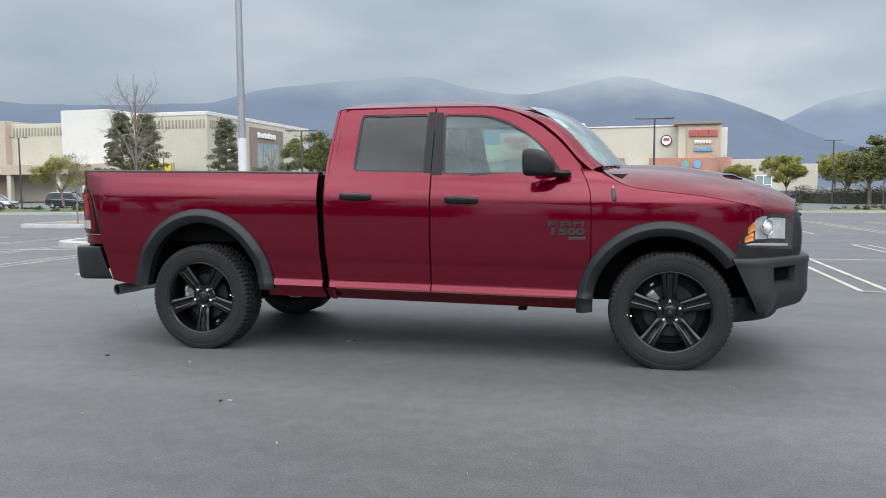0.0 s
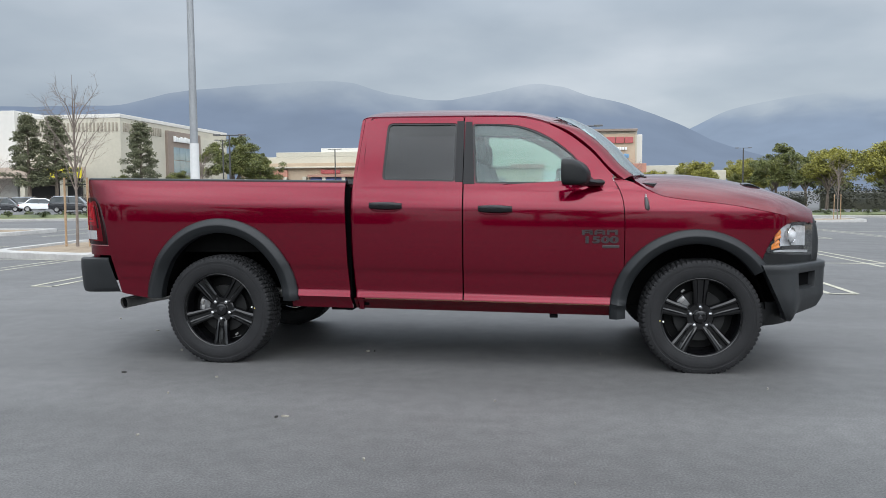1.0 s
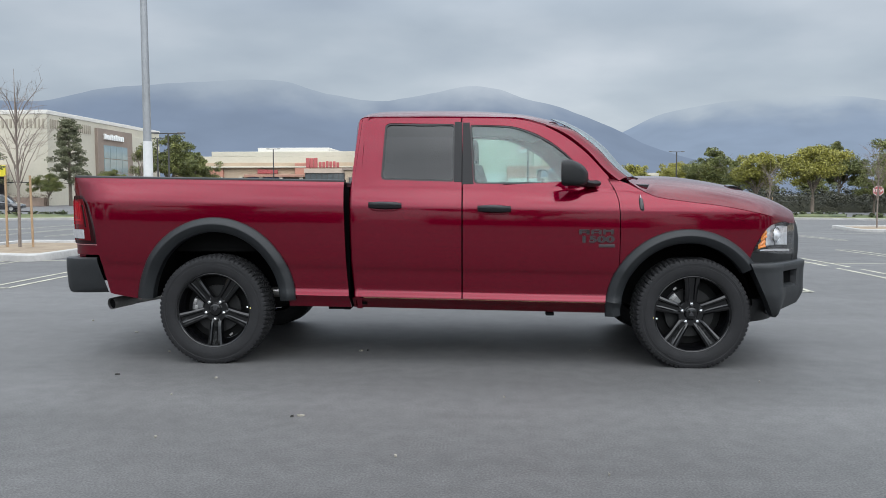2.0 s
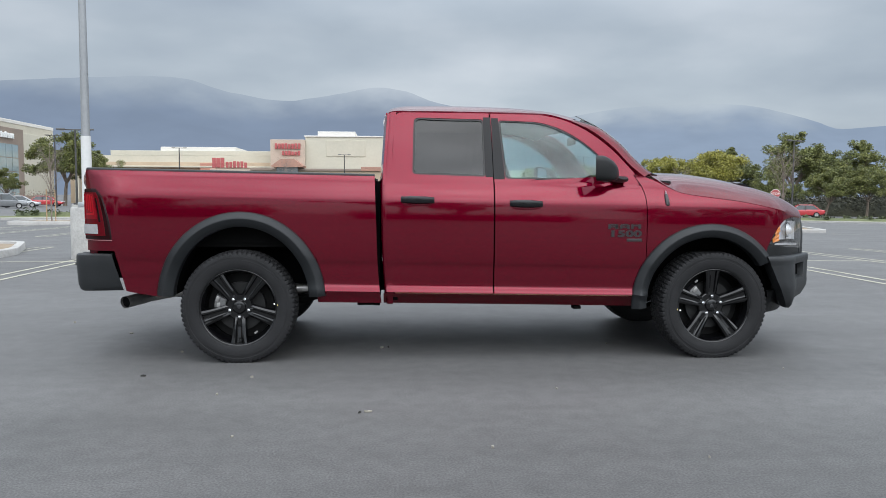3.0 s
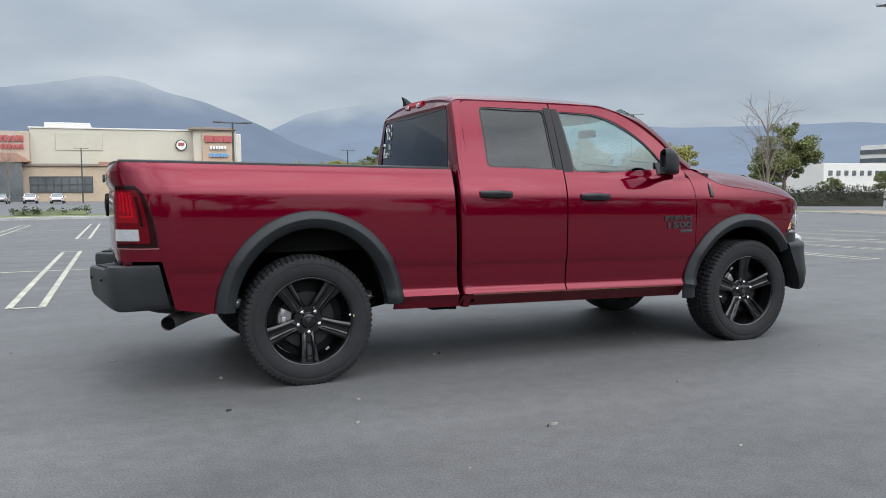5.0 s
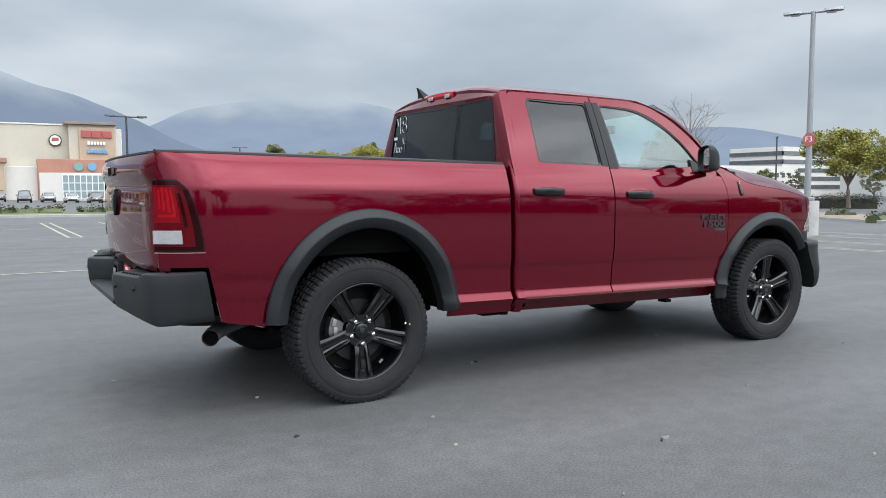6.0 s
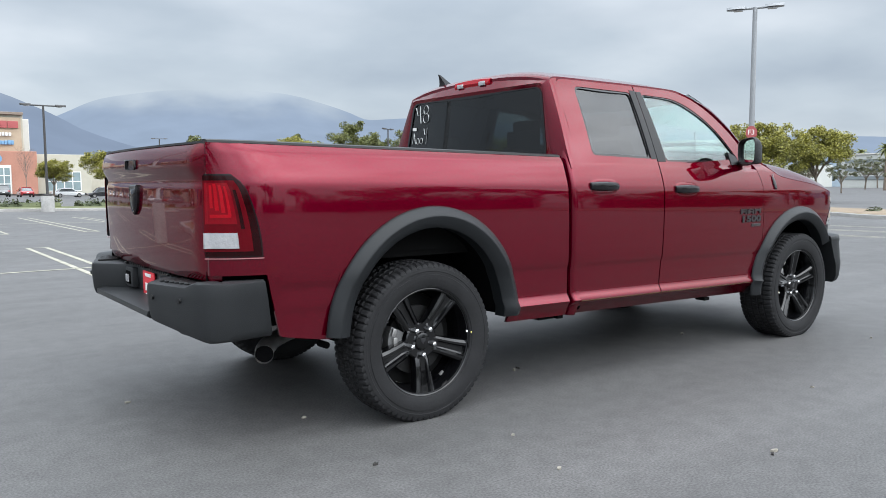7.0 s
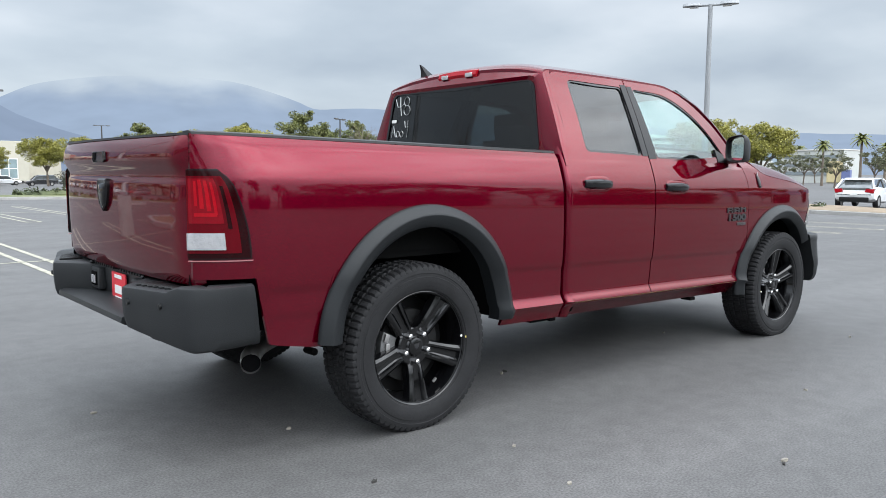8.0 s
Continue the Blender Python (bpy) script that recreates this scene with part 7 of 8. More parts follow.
def bare_tree(name, label, h, wide, seed, stakes=2):
    rng = np.random.default_rng(seed)
    root = empty(name, label, "tree")
    bm = bmesh.new()
    tube(bm, [(0, 0, -0.05), (0.01, 0.01, h * 0.25), (0.02, 0, h * 0.55), (0.0, 0.02, h * 0.8), (0.02, 0, h)], [h * 0.009, h * 0.0075, h * 0.006, h * 0.003, h * 0.0009], 8)
    tips = []
    for f in (0.36, 0.48, 0.60, 0.72):
        limbs(bm, rng, (0.01, 0.01, h * f), h * (0.56 - 0.42 * f), wide * (0.50 - 0.18 * f), 5, h * 0.0032, tips, 0.75, bare=4)
    part("trunk", bm, M["pale_bark"], root)
    for k in range(stakes):
        x = 0.30 * (1 if k else -1)
        bm = bmesh.new()
        tube(bm, [(x, 0.02, -0.05), (x * 0.95, 0.02, h * 0.42)], 0.026, 8)
        part("stake", bm, M["stake"], root, "round wooden stake")
        for z in (0.22, 0.38):
            bm = bmesh.new()
            tube(bm, [(x * 0.97, 0.02, h * z), (0, 0.03, h * z + 0.02)], 0.012, 5)
            part("tie", bm, M["rubber"], root, "black rubber tie")
    return root


def palm(name, label, h, seed):
    rng = np.random.default_rng(seed)
    root = empty(name, label, "palm")
    bm = bmesh.new()
    tube(bm, [(0, 0, -0.1), (0.1, 0, h * 0.4), (0.05, 0, h * 0.9)], [0.45, 0.32, 0.28], 10)
    part("trunk", bm, M["bark"], root)
    for k in range(26):
        a, e = 2.4 * k, 1.1 - 1.7 * k / 26
        V, F = [], []
        L = 2.6 + 0.5 * rng.random()
        for j in range(9):
            t = j / 8
            p = np.array((math.cos(a) * math.cos(e) * L * t, math.sin(a) * math.cos(e) * L * t, math.sin(e) * L * t - 1.3 * t * t))
            sd = np.array((-math.sin(a), math.cos(a), 0)) * 0.42 * math.sin(math.pi * (0.12 + 0.86 * t))
            dz = np.array((0, 0, -0.18))
            V += [p - sd + dz, p, p + sd + dz]
        for j in range(8):
            i = j * 3
            F += [(i, i + 1, i + 4, i + 3), (i + 1, i + 2, i + 5, i + 4)]
        ob = new("frond", pydata("frond", [tuple(v + np.array((0.05, 0, h * 0.92))) for v in V], F, M["leaf"]))
        ob.parent = root
    return root


def hedge_row(name, label, length, deep, high, material, seed, leaf=0.14, per_m=170):
    rng = np.random.default_rng(seed)
    root = empty(name, label, "hedge")
    n = max(3, int(length * 2.2))
    cs = [np.array((length * (k + rng.random()) / n - length / 2, (rng.random() - 0.5) * deep * 0.6, high * (0.38 + 0.25 * rng.random()))) for k in range(n)]
    rs = [high * (0.40 + 0.18 * rng.random()) for _ in range(n)]
    core = bmesh.new()
    loft(core, [[(length * (t - 0.5) * 0.96, y * deep * 0.32, z * high * (0.60 + 0.10 * noise.noise(Vector((t * length, y, seed))))) for y, z in
                 ((-1, 0), (-1.05, 0.5), (-0.7, 1.0), (0.7, 1.0), (1.05, 0.5), (1, 0))] for t in np.linspace(0, 1, max(4, int(length)))])
    part("hedge_core", core, M[material], root)
    ob = new("foliage", leaf_cloud("foliage", cs, rs, int(per_m * length / n), leaf, M[material], rng, 0.85))
    ob.parent = root
    return root


def place(ob, spots, group=""):
    """Moves a thing to the first spot and copies it to the rest: x, y, turn, size."""
    for k, (x, y, turn, size) in enumerate(spots):
        m = pose(x, y, gz(x, y), 0, 0, turn)
        t = ob if k == 0 else copy_thing(ob, m)
        t.matrix_basis = m @ Matrix.Diagonal((size, size, size, 1))
        if group:
            tagged(t, group=group)


place(broad_tree("broadleaf_tree", "tall green broadleaf tree behind the hedge", 10, 9, "leaf", 1, 0.21, 130, 230),
      [(67, 116, 0, 1.38), (86, 130, 70, 1.40), (31.5, 96.4, 140, 0.86), (45, 128, 30, 0.9), (76, 122, 200, 1.15), (100, 128, 220, 1.3), (58.7, 51.5, 10, 0.86), (62, 128, 300, 1.2)], "car park trees")
place(broad_tree("broadleaf_tree", "yellow-green broadleaf tree with an open crown", 8, 8.4, "leaf_yellow", 2, 0.19, 130, 210),
      [(52, 61.5, 0, 0.90), (36, 92, 60, 0.98), (39.7, 84, 150, 1.03), (26, 117, 240, 0.92), (20, 125, 20, 0.75), (69, 39, 200, 1.02), (52, 200, 90, 1.5), (33, 112, 310, 0.9), (60, 29, 130, 0.82)], "car park trees")
place(broad_tree("broadleaf_tree", "dense dark green round-headed tree", 8.5, 8.5, "leaf", 3, 0.20, 120, 220),
      [(41, 196, 0, 1.12), (48, 176, 80, 1.1), (-45.4, 108.8, 0, 1.28), (-42.6, 112, 120, 1.0), (-58, 117, 60, 0.7), (60, 205, 50, 1.2), (-66, 112, 30, 0.62), (52, 81, 0, 0.66), (56.5, 80, 100, 0.72), (61, 79, 210, 0.68), (47.5, 86, 300, 0.62)] + [(44 + 7.5 * k, 112 - 3.2 * k + 3 * math.sin(2 * k), 70 * k, 0.62 + 0.1 * math.sin(3 * k)) for k in range(10)], "car park trees")
place(broad_tree("olive_tree", "small olive green tree with a thin multi-stemmed trunk", 2.95, 3.5, "leaf_yellow", 4, 0.08, 80, 130, "pale_bark"), [(-46, 53.5, 0, 1.68)])
place(conifer("pine_tree", "dark green pine with ragged branches", 14.0, 5), [(-64.9, 117, 0, 1.0), (-79.0, 108, 100, 1.06), (-75.0, 109, 200, 1.04)], "pines by the store")
place(bare_tree("young_bare_tree", "leafless young tree tied between wooden stakes", 4.1, 2.3, 6), [(-8.45, 10.4, 0, 1.0), (-14.2, 29.8, 70, 0.9), (18.2, 38, 30, 0.85)], "staked young trees")
place(bare_tree("young_bare_tree", "leafless young tree in a kerbed island", 4.1, 2.2, 7, 0), [(13.6, 8.85, 0, 0.89), (-17.2, 19.2, 15, 0.72), (18.8, 27.2, 40, 0.95), (-18, 140, 30, 2.2), (-21, 128, 100, 1.3), (34, 100, 10, 2.0), (20, 150, 60, 2.2)], "bare young trees")
place(palm("palm_tree", "tall fan palm on a slim trunk", 13, 8), [(226, 98, 0, 1.0), (262, 102, 40, 1.25), (300, 140, 10, 1.1), (240, 132, 80, 0.9), (330, 120, 60, 1.2)], "palms")
place(broad_tree("broadleaf_tree", "dark distant street tree", 9, 9, "needle", 9, 0.34, 40, 70), [(196, 104, 0, 1.0), (210, 112, 60, 1.1), (236, 108, 100, 1.1), (258, 92, 20, 1.25), (176, 120, 200, 0.9), (270, 120, 300, 1.1), (176, 85, 30, 0.85), (188, 78, 140, 1.0), (180, 66, 250, 1.1), (206, 70, 80, 1.15), (150, 84, 10, 0.7)], "street trees")
# trees behind the camera, mirrored in the paint
place(broad_tree("broadleaf_tree", "green broadleaf tree across the car park", 8, 8, "leaf", 10, 0.3, 44, 70),
      [(-78 + 8.6 * k + 3.2 * math.sin(2.9 * k), -44 + 6 * math.sin(1.7 * k) + 0.003 * (8.6 * k - 85) ** 2, 47 * k, 0.85 + 0.55 * math.sin(2.3 * k) ** 2) for k in range(20)]
      + [(-62 + 9.7 * k + 3 * math.sin(4.1 * k), -35 + 3 * math.sin(2.6 * k), 77 * k, 0.52 + 0.22 * math.sin(1.9 * k)) for k in range(14)]
      + [(-74 + 3 * math.sin(2 * k), -26 + 9 * k, 60 * k, 0.9 + 0.3 * math.sin(1.3 * k)) for k in range(6)], "trees across the car park")

# hedges and shrubs
place(hedge_row("verge_shrub", "low clipped green shrub on the verge", 3.4, 1.3, 0.62, "hedge", 11),
      [(-8.6, 38.2, 2, 1.0), (-4.4, 38.6, 5, 1.0), (0.0, 39.4, 12, 1.0), (4.2, 41.0, 20, 1.0), (8.4, 43.2, 30, 1.0), (12.4, 46.2, 33, 1.0), (-13.2, 38.0, 0, 1.0), (-17.6, 37.7, 1, 1.0)], "verge shrubs")
place(hedge_row("verge_hedge", "low rough green hedge along the verge", 12, 1.6, 0.55, "hedge", 12, 0.16), [(-27, 37.6, 1, 1.0), (-39, 37.0, 2, 1.0), (-51, 36.6, 1, 1.0), (22.5, 50.4, 8, 1.0), (34, 48, -35, 1.0), (41, 43.5, -40, 1.0)], "verge hedges")
# the last ten copies are unseen, added to darken what the paint mirrors
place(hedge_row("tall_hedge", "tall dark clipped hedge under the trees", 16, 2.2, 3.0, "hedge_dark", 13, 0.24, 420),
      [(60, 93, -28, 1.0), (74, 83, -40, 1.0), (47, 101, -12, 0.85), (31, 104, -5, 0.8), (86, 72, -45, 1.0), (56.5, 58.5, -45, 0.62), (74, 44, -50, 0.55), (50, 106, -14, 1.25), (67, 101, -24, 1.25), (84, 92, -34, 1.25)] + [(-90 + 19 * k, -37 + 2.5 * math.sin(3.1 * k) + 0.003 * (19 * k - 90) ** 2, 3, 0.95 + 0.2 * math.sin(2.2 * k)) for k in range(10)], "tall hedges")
place(hedge_row("dry_shrub", "brown leafless shrub row by the mall", 9, 2.4, 2.6, "shrub_dry", 14, 0.2, 120),
      [(-62, 134, 0, 1.0), (-47, 140, 0, 0.9), (-70, 112, 0, 0.9), (-34, 146, 0, 0.8), (-80, 113, 0, 0.8)], "dry shrubs")
place(hedge_row("small_shrub", "small green shrub in dry soil", 1.4, 1.0, 0.55, "hedge", 15, 0.1, 260), [(30.5, 13.6, 0, 1.0), (32.8, 14.8, 40, 0.8), (29.6, 10.4, 20, 0.7), (35.5, 18.6, 70, 1.1), (38, 22, 30, 1.0)], "soil strip shrubs")


# ---- lamps, signs ----
def lamp_post(name, label, h, post, base_h, heads, arm, r=0.075, head_mat=None):
    root = empty(name, label, "lamp post")
    if base_h:
        bm = bmesh.new()
        n = 24
        loft(bm, [[(rr * math.cos(2 * math.pi * k / n), rr * math.sin(2 * math.pi * k / n), z) for k in range(n)] for rr, z in ((0.31, -0.1), (0.305, base_h - 0.03), (0.29, base_h))])
        part("concrete_base", bm, M["concrete"], root, "round pale concrete base")
        part("base_cover", new_box(-0.17, 0.17, -0.17, 0.17, base_h - 0.002, base_h + 0.10, 0.03), M[post], root)
    bm = bmesh.new()
    tube(bm, [(0, 0, base_h), (0, 0, h)], [r * 1.15, r * 0.8], 14)
    part("post", bm, M[post], root)
    bm = bmesh.new()
    tube(bm, [(-arm, 0, h - 0.02), (arm if heads == 2 else 0, 0, h - 0.02)], 0.035, 8)
    part("arm", bm, M[head_mat or post], root)
    for s in ((-1, 1) if heads == 2 else (-1,)):
        bm = bmesh.new()
        loft(bm, [[(s * (arm + x), y * w, h + z) for y, z in ((-1, -0.03), (-0.7, 0.04), (0, 0.06), (0.7, 0.04), (1, -0.03), (0, -0.045))] for x, w in ((-0.18, 0.08), (-0.1, 0.15), (0.12, 0.17), (0.26, 0.12), (0.30, 0.06))])
        part("lamp_head", bm, M[head_mat or post], root)
        part("lamp_lens", new_box(s * arm - 0.12, s * arm + 0.12, -0.08, 0.08, h - 0.075, h - 0.045, 0.01), M["white_reflector"], root, "pale lamp lens")
    return root


near = lamp_post("lamp_post", "galvanised lamp post on a concrete base with white lower half", 6.3, "galv", 0.98, 2, 0.42)
bm = bmesh.new()
tube(bm, [(0, 0, 1.0), (0, 0, 2.32)], [0.092, 0.09], 16)
part("white_sleeve", bm, M["post_white"], near, "white painted lower post")
place(near, [(-4.62, 8.55, 20, 1.0)])
lettered = lamp_post("lamp_post", "galvanised double lamp post with red row sign", 6.05, "galv", 0.95, 2, 0.44)
for yy, tx in ((-0.11, 90), (0.11, 90)):
    bm = bmesh.new()
    n = 8
    loft(bm, [[(0.15 * math.cos(math.pi / 8 + 2 * math.pi * k / n), yy + d, 2.62 + 0.19 * math.sin(math.pi / 8 + 2 * math.pi * k / n)) for k in range(n)] for d in (-0.012, 0.012)])
    part("row_sign", bm, M["sign_red"], lettered, "red octagonal row sign")
me = text_mesh("F3", 0.20, 0.004)
me.materials.append(M["white_plain"])
ob = new("row_lettering", me)
ob.parent = lettered
ob.matrix_basis = Matrix.Translation((0.0, -0.126, 2.62)) @ Euler((radians(90), 0, 0)).to_matrix().to_4x4()
tagged(ob, label="white lettering F3")
place(lettered, [(17.7, 8.35, -62, 1.0)])
place(lamp_post("dark_lamp_post", "dark bronze double lamp post on a pale concrete base", 5.3, "dark_post", 0.8, 2, 0.75, 0.06), [(4.6, 37.3, 5, 0.96), (-16.9, 39.7, 8, 0.96)], "dark lamp posts")
place(lamp_post("dark_lamp_post", "tall dark bronze double lamp post", 8.5, "dark_post", 0.0, 2, 0.8, 0.10), [(-38, 88, 0, 1.0), (-58, 62, 10, 0.85), (-30, 112, 0, 1.0), (27, 95, 0, 0.9), (-6.5, 128, 10, 1.0),
                                                                                                        (86.8, 60, 40, 1.05), (-66, 100, 0, 0.8)], "dark lamp posts")
place(lamp_post("dark_lamp_post", "dark double lamp post with pale concrete base", 6.0, "dark_post", 0.7, 2, 0.55, 0.06), [(28, 43.6, 30, 0.92)])
place(lamp_post("dark_lamp_post", "tall dark double lamp post beyond the hedge", 14.2, "dark_post", 0.0, 2, 1.25, 0.085), [(72.9, 95.3, -35, 1.0)])


def road_sign(label, mt, lettered_stop=False):
    root = empty("stop_sign", label, "sign")
    bm = bmesh.new()
    tube(bm, [(0, 0, -0.1), (0, 0, 2.5)], 0.035, 8)
    part("sign_post", bm, M["galv"], root)
    for d, r, m in ((-0.05, 0.38, "white_plain"), (-0.062, 0.355, mt)):
        bm = bmesh.new()
        loft(bm, [[(r * math.cos(math.pi / 8 + math.pi * k / 4), d + e, 2.2 + r * math.sin(math.pi / 8 + math.pi * k / 4)) for k in range(8)] for e in (0, 0.01)])
        part("sign_face", bm, M[m], root)
    bm = bmesh.new()
    loft(bm, [[(0.37 * math.cos(math.pi / 8 + math.pi * k / 4), -0.039 + e, 2.2 + 0.37 * math.sin(math.pi / 8 + math.pi * k / 4)) for k in range(8)] for e in (0, 0.004)])
    part("sign_back", bm, M["sign_back"], root, "dark brown sign back")
    me = text_mesh("STOP", 0.26, 0.002)
    me.materials.append(M["white_plain"])
    ob = new("sign_lettering", me)
    ob.parent = root
    ob.matrix_basis = Matrix.Translation((0, -0.066, 2.2)) @ Euler((radians(90), 0, 0)).to_matrix().to_4x4()
    return root


place(road_sign("red octagonal stop sign on a grey post", "sign_red"), [(39.5, 47.4, -32, 1.0), (45.2, 40.6, 140, 1.0), (30.2, 50.2, -25, 0.95)], "stop signs")


# ---- parked cars ----
def parked_car(label, color_mat, kind="sedan"):
    """A parked car, nose to +x, base at the origin."""
    root = empty("parked_car", label, "car")
    suv = kind == "suv"
    hatch = kind == "hatch"
    H, L, w = (1.70, 4.6, 0.92) if suv else (1.42, 4.25, 0.90) if hatch else (1.44, 4.6, 0.90)
    belt = 1.02 if suv else 0.98 if hatch else 0.90
    lower = [(-L / 2, 0.60, 0.72, 0.80), (-L / 2 + 0.10, 0.42, belt - 0.06, 0.92), (-L / 2 + 0.5, 0.30, belt + 0.02, 1.0), (-0.4, 0.24, belt, 1.0), (0.75, 0.24, belt - 0.03, 1.0),
             (1.3, 0.26, belt - 0.10, 0.99), (L / 2 - 0.35, 0.30, belt - 0.20, 0.95), (L / 2 - 0.08, 0.36, belt - 0.30, 0.85), (L / 2, 0.48, 0.60, 0.72)]
    bm = bmesh.new()
    rings = []
    for x, z0, z1, k in lower:
        ww = w * k
        m = (z0 + z1) / 2
        rings.append([(x, y * ww, z) for y, z in ((-0.86, z0), (-0.98, z0 + 0.08), (-1.0, m), (-0.97, z1 - 0.08), (-0.86, z1), (0.86, z1), (0.97, z1 - 0.08), (1.0, m), (0.98, z0 + 0.08), (0.86, z0))])
    loft(bm, rings)
    part("body", bm, M[color_mat], root)
    if suv:
        st = [(-L / 2 + 0.12, belt - 0.02, 0.80), (-L / 2 + 0.42, H - 0.10, 0.70), (-L / 2 + 0.8, H, 0.70), (0.3, H - 0.02, 0.70), (0.62, H - 0.10, 0.69), (1.30, belt - 0.08, 0.78)]
    elif hatch:
        st = [(-L / 2 + 0.10, belt - 0.01, 0.76), (-L / 2 + 0.55, H - 0.13, 0.70), (-L / 2 + 0.95, H - 0.02, 0.68), (0.05, H - 0.01, 0.67), (0.38, H - 0.08, 0.66), (1.28, belt - 0.10, 0.78)]
    else:
        st = [(-L / 2 + 0.55, belt - 0.02, 0.78), (-L / 2 + 1.15, H - 0.10, 0.64), (-L / 2 + 1.6, H, 0.64), (0.15, H - 0.02, 0.64), (0.45, H - 0.10, 0.63), (1.25, belt - 0.08, 0.76)]
    bm = bmesh.new()
    loft(bm, [[(x, y * k / 0.8, z) for y, z in ((-0.80, belt - 0.1), (-0.80 * (k / 0.8) ** 0.2, z1 - 0.06), (-0.62, z1), (0.62, z1), (0.80 * (k / 0.8) ** 0.2, z1 - 0.06), (0.80, belt - 0.1))] for x, z1, k in st])
    part("cabin_glass", bm, M["shop_glass"], root, "dark car windows")
    bm = bmesh.new()
    x0, x1 = st[1][0] + 0.06, st[4][0] - 0.05
    loft(bm, [[(x, y, H + dz) for y, dz in ((-0.62, -0.055), (-0.5, 0.012), (0.5, 0.012), (0.62, -0.055))] for x, d in ((x0, 0), (x0 + 0.3, 0), (x1 - 0.3, 0), (x1, 0)) for dz0 in (0,)])
    part("roof", bm, M[color_mat], root)
    for s in (-1, 1):
        for xa, xb in ((st[0][0], st[1][0]), (st[5][0], st[4][0])):
            bm = bmesh.new()
            tube(bm, [(xa, s * 0.80, belt - 0.05), (xb, s * 0.64, H - 0.06)], 0.04, 6)
            part("pillar", bm, M[color_mat], root)
        bm = bmesh.new()
        tube(bm, [(-0.25, s * 0.815, belt - 0.05), (-0.30, s * 0.67, H - 0.06)], 0.04, 6)
        part("pillar", bm, M["dark_post"], root)
        for x in (-1.38, 1.40):
            bm = bmesh.new()
            spin(bm, [(-0.10, 0.20), (-0.11, 0.30), (-0.07, 0.335), (0.07, 0.335), (0.11, 0.30), (0.10, 0.20)], 20, closed=True)
            bm.transform(Matrix.Translation((x, s * (w - 0.10), 0.335)))
            wl = part("wheel", bm, M["rubber"], root)
            bm = bmesh.new()
            spin(bm, [(-0.08, 0.001), (-0.095, 0.10), (-0.10, 0.21), (0.10, 0.21), (0.08, 0.001)], 16)
            bm.transform(Matrix.Translation((x, s * (w - 0.10), 0.335)))
            part("rim", bm, M["steel"], root, "bright alloy rim")
        part("tail_lamp", new_box(-L / 2 + 0.02, -L / 2 + 0.22, s * 0.66 - 0.16, s * 0.66 + 0.16, belt - 0.26, belt - 0.10, 0.03), M["red_reflector"], root, "red tail lamp")
        part("headlamp", new_box(L / 2 - 0.26, L / 2 - 0.03, s * 0.58 - 0.14, s * 0.58 + 0.14, 0.58, 0.70, 0.03), M["white_reflector"], root, "clear headlamp")
        part("wing_mirror", new_box(0.70, 0.82, s * 0.98 - 0.08, s * 0.98 + 0.08, belt - 0.02, belt + 0.12, 0.03), M[color_mat], root)
    if hatch:
        for s in (-1, 1):
            bm = bmesh.new()
            loft(bm, [[(-L / 2 + x, s * y, z) for y, z in ((0.46 + 0.1 * t, belt - 0.20 + 0.03 * t), (0.80, belt - 0.22 + 0.04 * t), (0.84, belt - 0.08 + 0.03 * t), (0.50 + 0.1 * t, belt - 0.05 + 0.02 * t))]
                      for x, t in ((-0.02, 0), (0.10, 0.4), (0.34, 1.0))])
            part("lamp_cluster", bm, M["red_reflector"], root, "large red tail lamp cluster")
        part("hatch_window", new_box(-L / 2 + 0.04, -L / 2 + 0.12, -0.50, 0.50, belt - 0.10, belt - 0.03, 0.02), M["shop_glass"], root, "dark lower hatch window")
        part("tail_spoiler", new_box(-L / 2 + 0.42, -L / 2 + 0.80, -0.60, 0.60, H - 0.10, H - 0.055, 0.02), M[color_mat], root)
    part("rear_bumper", new_box(-L / 2 - 0.03, -L / 2 + 0.12, -0.62, 0.62, 0.34, 0.54, 0.04), M["black_plastic"], root, "dark lower bumper")
    part("number_plate", new_box(-L / 2 - 0.04, -L / 2 + 0.02, -0.16, 0.16, 0.62, 0.73), M["white_plain"], root, "plain pale plate")
    return root


M["car_white"] = mat("white_car_paint", (0.74, 0.75, 0.76), 0.3, vary=0.03, coat=1)
M["car_silver"] = mat("silver_car_paint", (0.36, 0.37, 0.38), 0.32, metal=0.5, vary=0.05, coat=1)
M["car_black"] = mat("black_car_paint", (0.016, 0.017, 0.02), 0.25, vary=0.1, coat=1)
M["car_grey"] = mat("grey_car_paint", (0.14, 0.145, 0.15), 0.3, metal=0.4, vary=0.05, coat=1)
M["car_red"] = mat("red_car_paint", (0.40, 0.02, 0.025), 0.3, vary=0.05, coat=1)
place(parked_car("white parked hatchback with red tail lamps beyond the verge", "car_white", "hatch"), [(37.4, 11.7, 8, 1.0)])
place(parked_car("white parked saloon car", "car_white"), [(-52, 72, 30, 1.0), (-20.5, 121, 88, 1.0), (-13.2, 122, 92, 1.0), (9.5, 122, 90, 1.0), (-36, 98, 10, 1.0), (-35.2, 118, 88, 1.0), (-32.4, 118.5, 92, 1.0), (-29.6, 118, 90, 1.0), (22.5, 128, 5, 1), (-9.6, 121, 90, 1.0)], "parked cars")
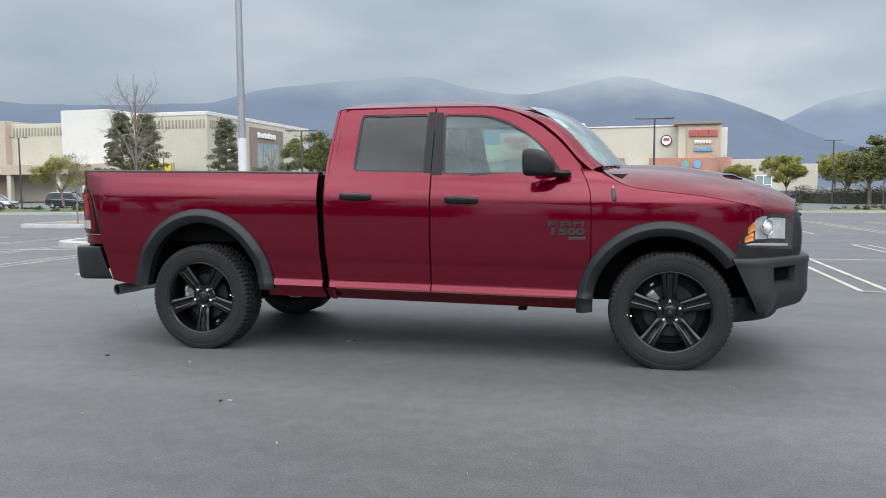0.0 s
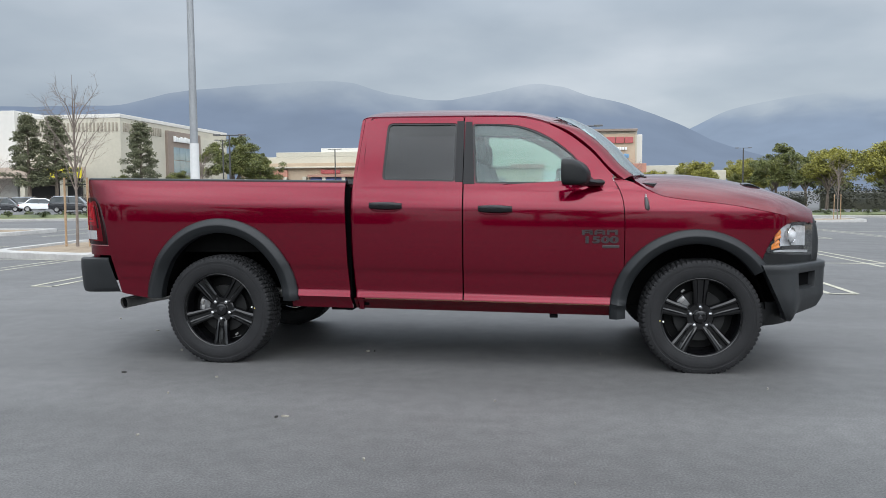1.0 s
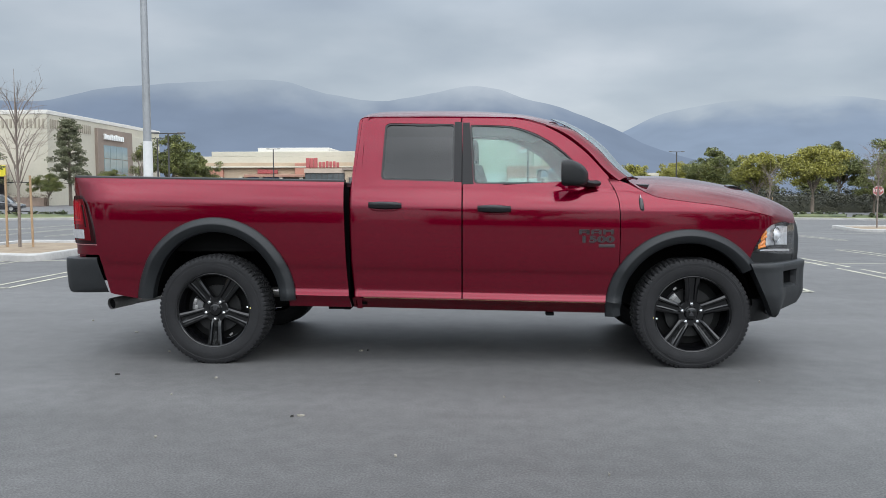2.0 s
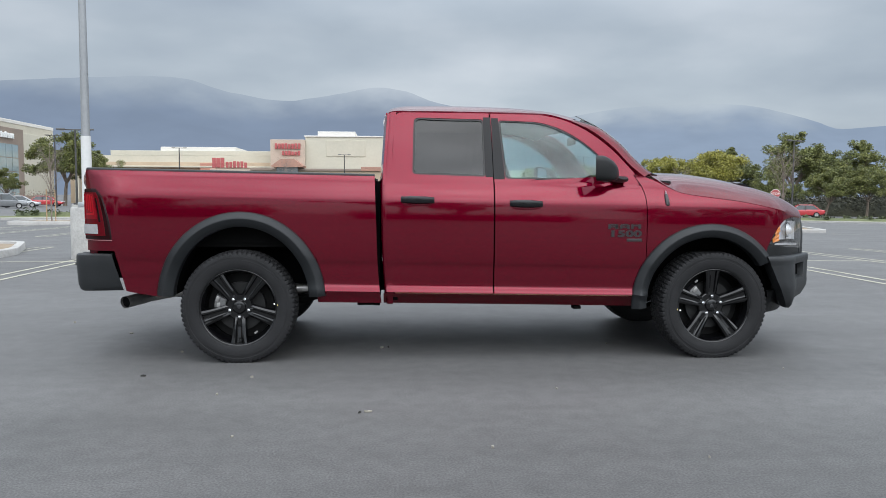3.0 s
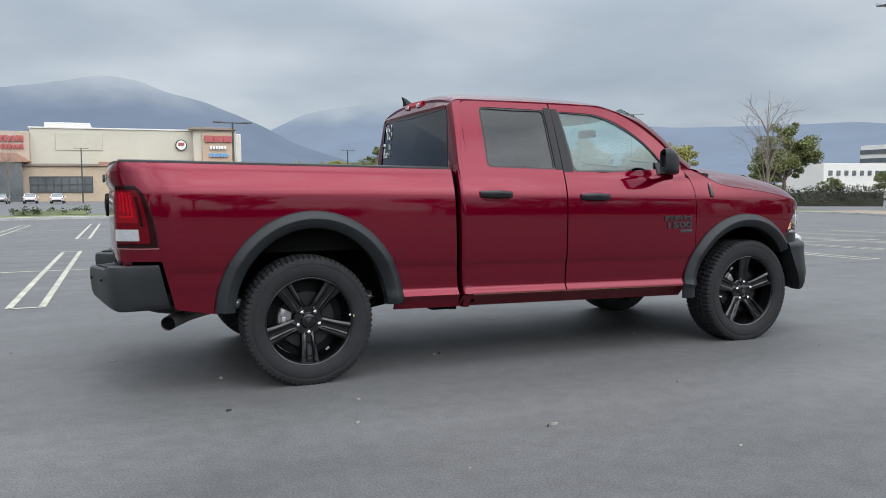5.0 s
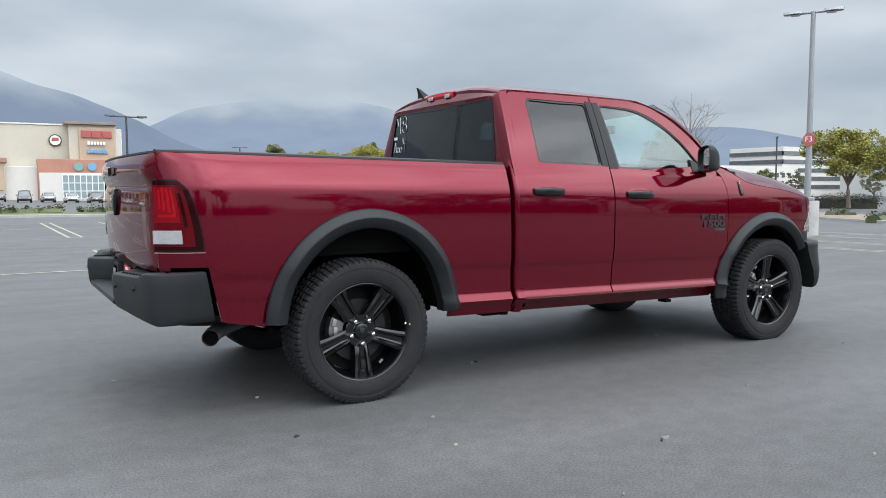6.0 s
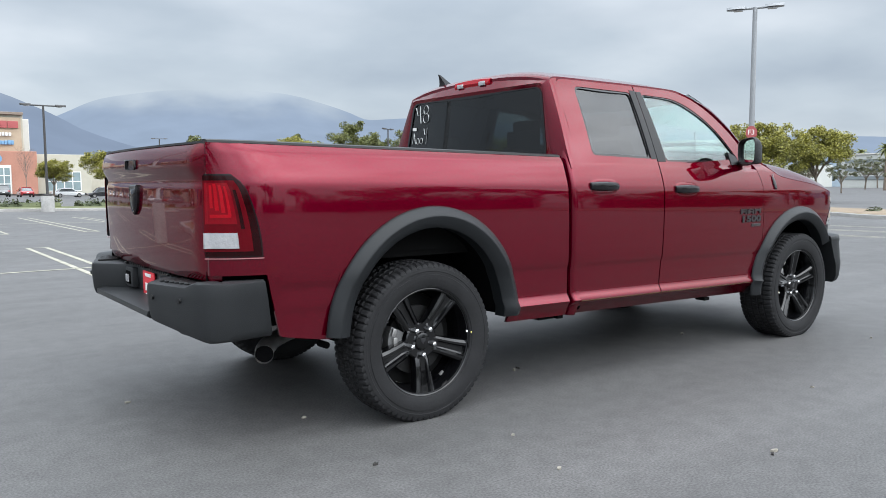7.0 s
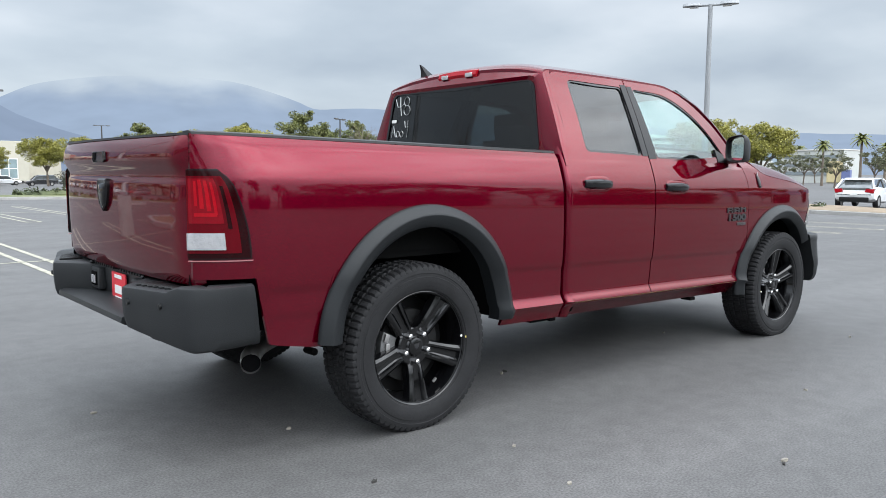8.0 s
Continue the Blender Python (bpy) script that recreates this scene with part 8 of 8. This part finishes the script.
place(parked_car("silver parked saloon car", "car_silver"), [(-56, 56, 10, 1.0), (43.4, 186, 0, 1.0), (-16.8, 121, 90, 1.0), (6.4, 121, 90, 1.0), (-44, 92, 20, 1.0), (-26.8, 118.6, 90, 1.0), (-38.0, 118.2, 90, 1.0), (50, 168, 20, 1)], "parked cars")
place(parked_car("black parked estate car", "car_black", "suv"), [(-43.5, 64.6, 12, 0.95), (-58, 74, 20, 0.95), (3.0, 112, 268, 0.95), (28, 130, 180, 1), (-24, 122, 88, 1.0), (-49, 58, 8, 0.9)], "parked cars")
place(parked_car("grey parked estate car", "car_grey", "suv"), [(-41.5, 83, 25, 0.98), (-31.5, 101, 15, 1.0), (12.6, 121, 90, 1.0), (-62, 84, 20, 1.0), (-50, 98, 10, 0.95), (0.2, 122, 90, 0.95)], "parked cars")
place(parked_car("red parked saloon car", "car_red"), [(47, 77, 160, 1.0), (15.6, 121, 90, 1.0), (-46, 104, 10, 1.0)], "parked cars")


# ---- litter on the asphalt ----
def scrap(x, y, size, turn, material, seed):
    rng = random.Random(seed)
    bm = bmesh.new()
    n = 7
    top = [(size * (0.5 + 0.15 * rng.random()) * math.cos(2 * math.pi * k / n), size * 0.28 * (0.6 + 0.6 * rng.random()) * math.sin(2 * math.pi * k / n), 0.004 + 0.012 * rng.random()) for k in range(n)]
    loft(bm, [[(a, b, 0.001) for a, b, c in top], top])
    ob = obj("dry_leaf", bm, M[material])
    ob.matrix_basis = pose(x, y, 0, 0, 0, turn)
    tagged(ob, "dry curled leaf scrap lying on the asphalt", "leaf", "leaf litter")


for k, (x, y, s, m) in enumerate(((0.975, -2.33, 0.09, "litter"), (0.93, -2.35, 0.05, "litter_dark"), (2.16, -1.87, 0.045, "litter"), (0.04, -1.90, 0.04, "litter"), (0.175, -1.45, 0.05, "litter"), (1.04, -0.48, 0.08, "litter"),
                                  (1.09, -0.46, 0.06, "litter_dark"), (-0.51, -0.58, 0.055, "litter"), (-1.17, 0.28, 0.08, "litter"), (0.30, -2.75, 0.04, "litter"), (2.9, -0.4, 0.04, "litter"), (1.6, -3.0, 0.03, "litter"),
                                  (-0.56, -1.38, 0.07, "litter_dark"), (3.9, -1.4, 0.04, "litter"), (2.6, -3.2, 0.025, "litter"), (-1.9, 0.9, 0.05, "litter"))):
    scrap(x, y, s * 0.45, k * 47, m, k)
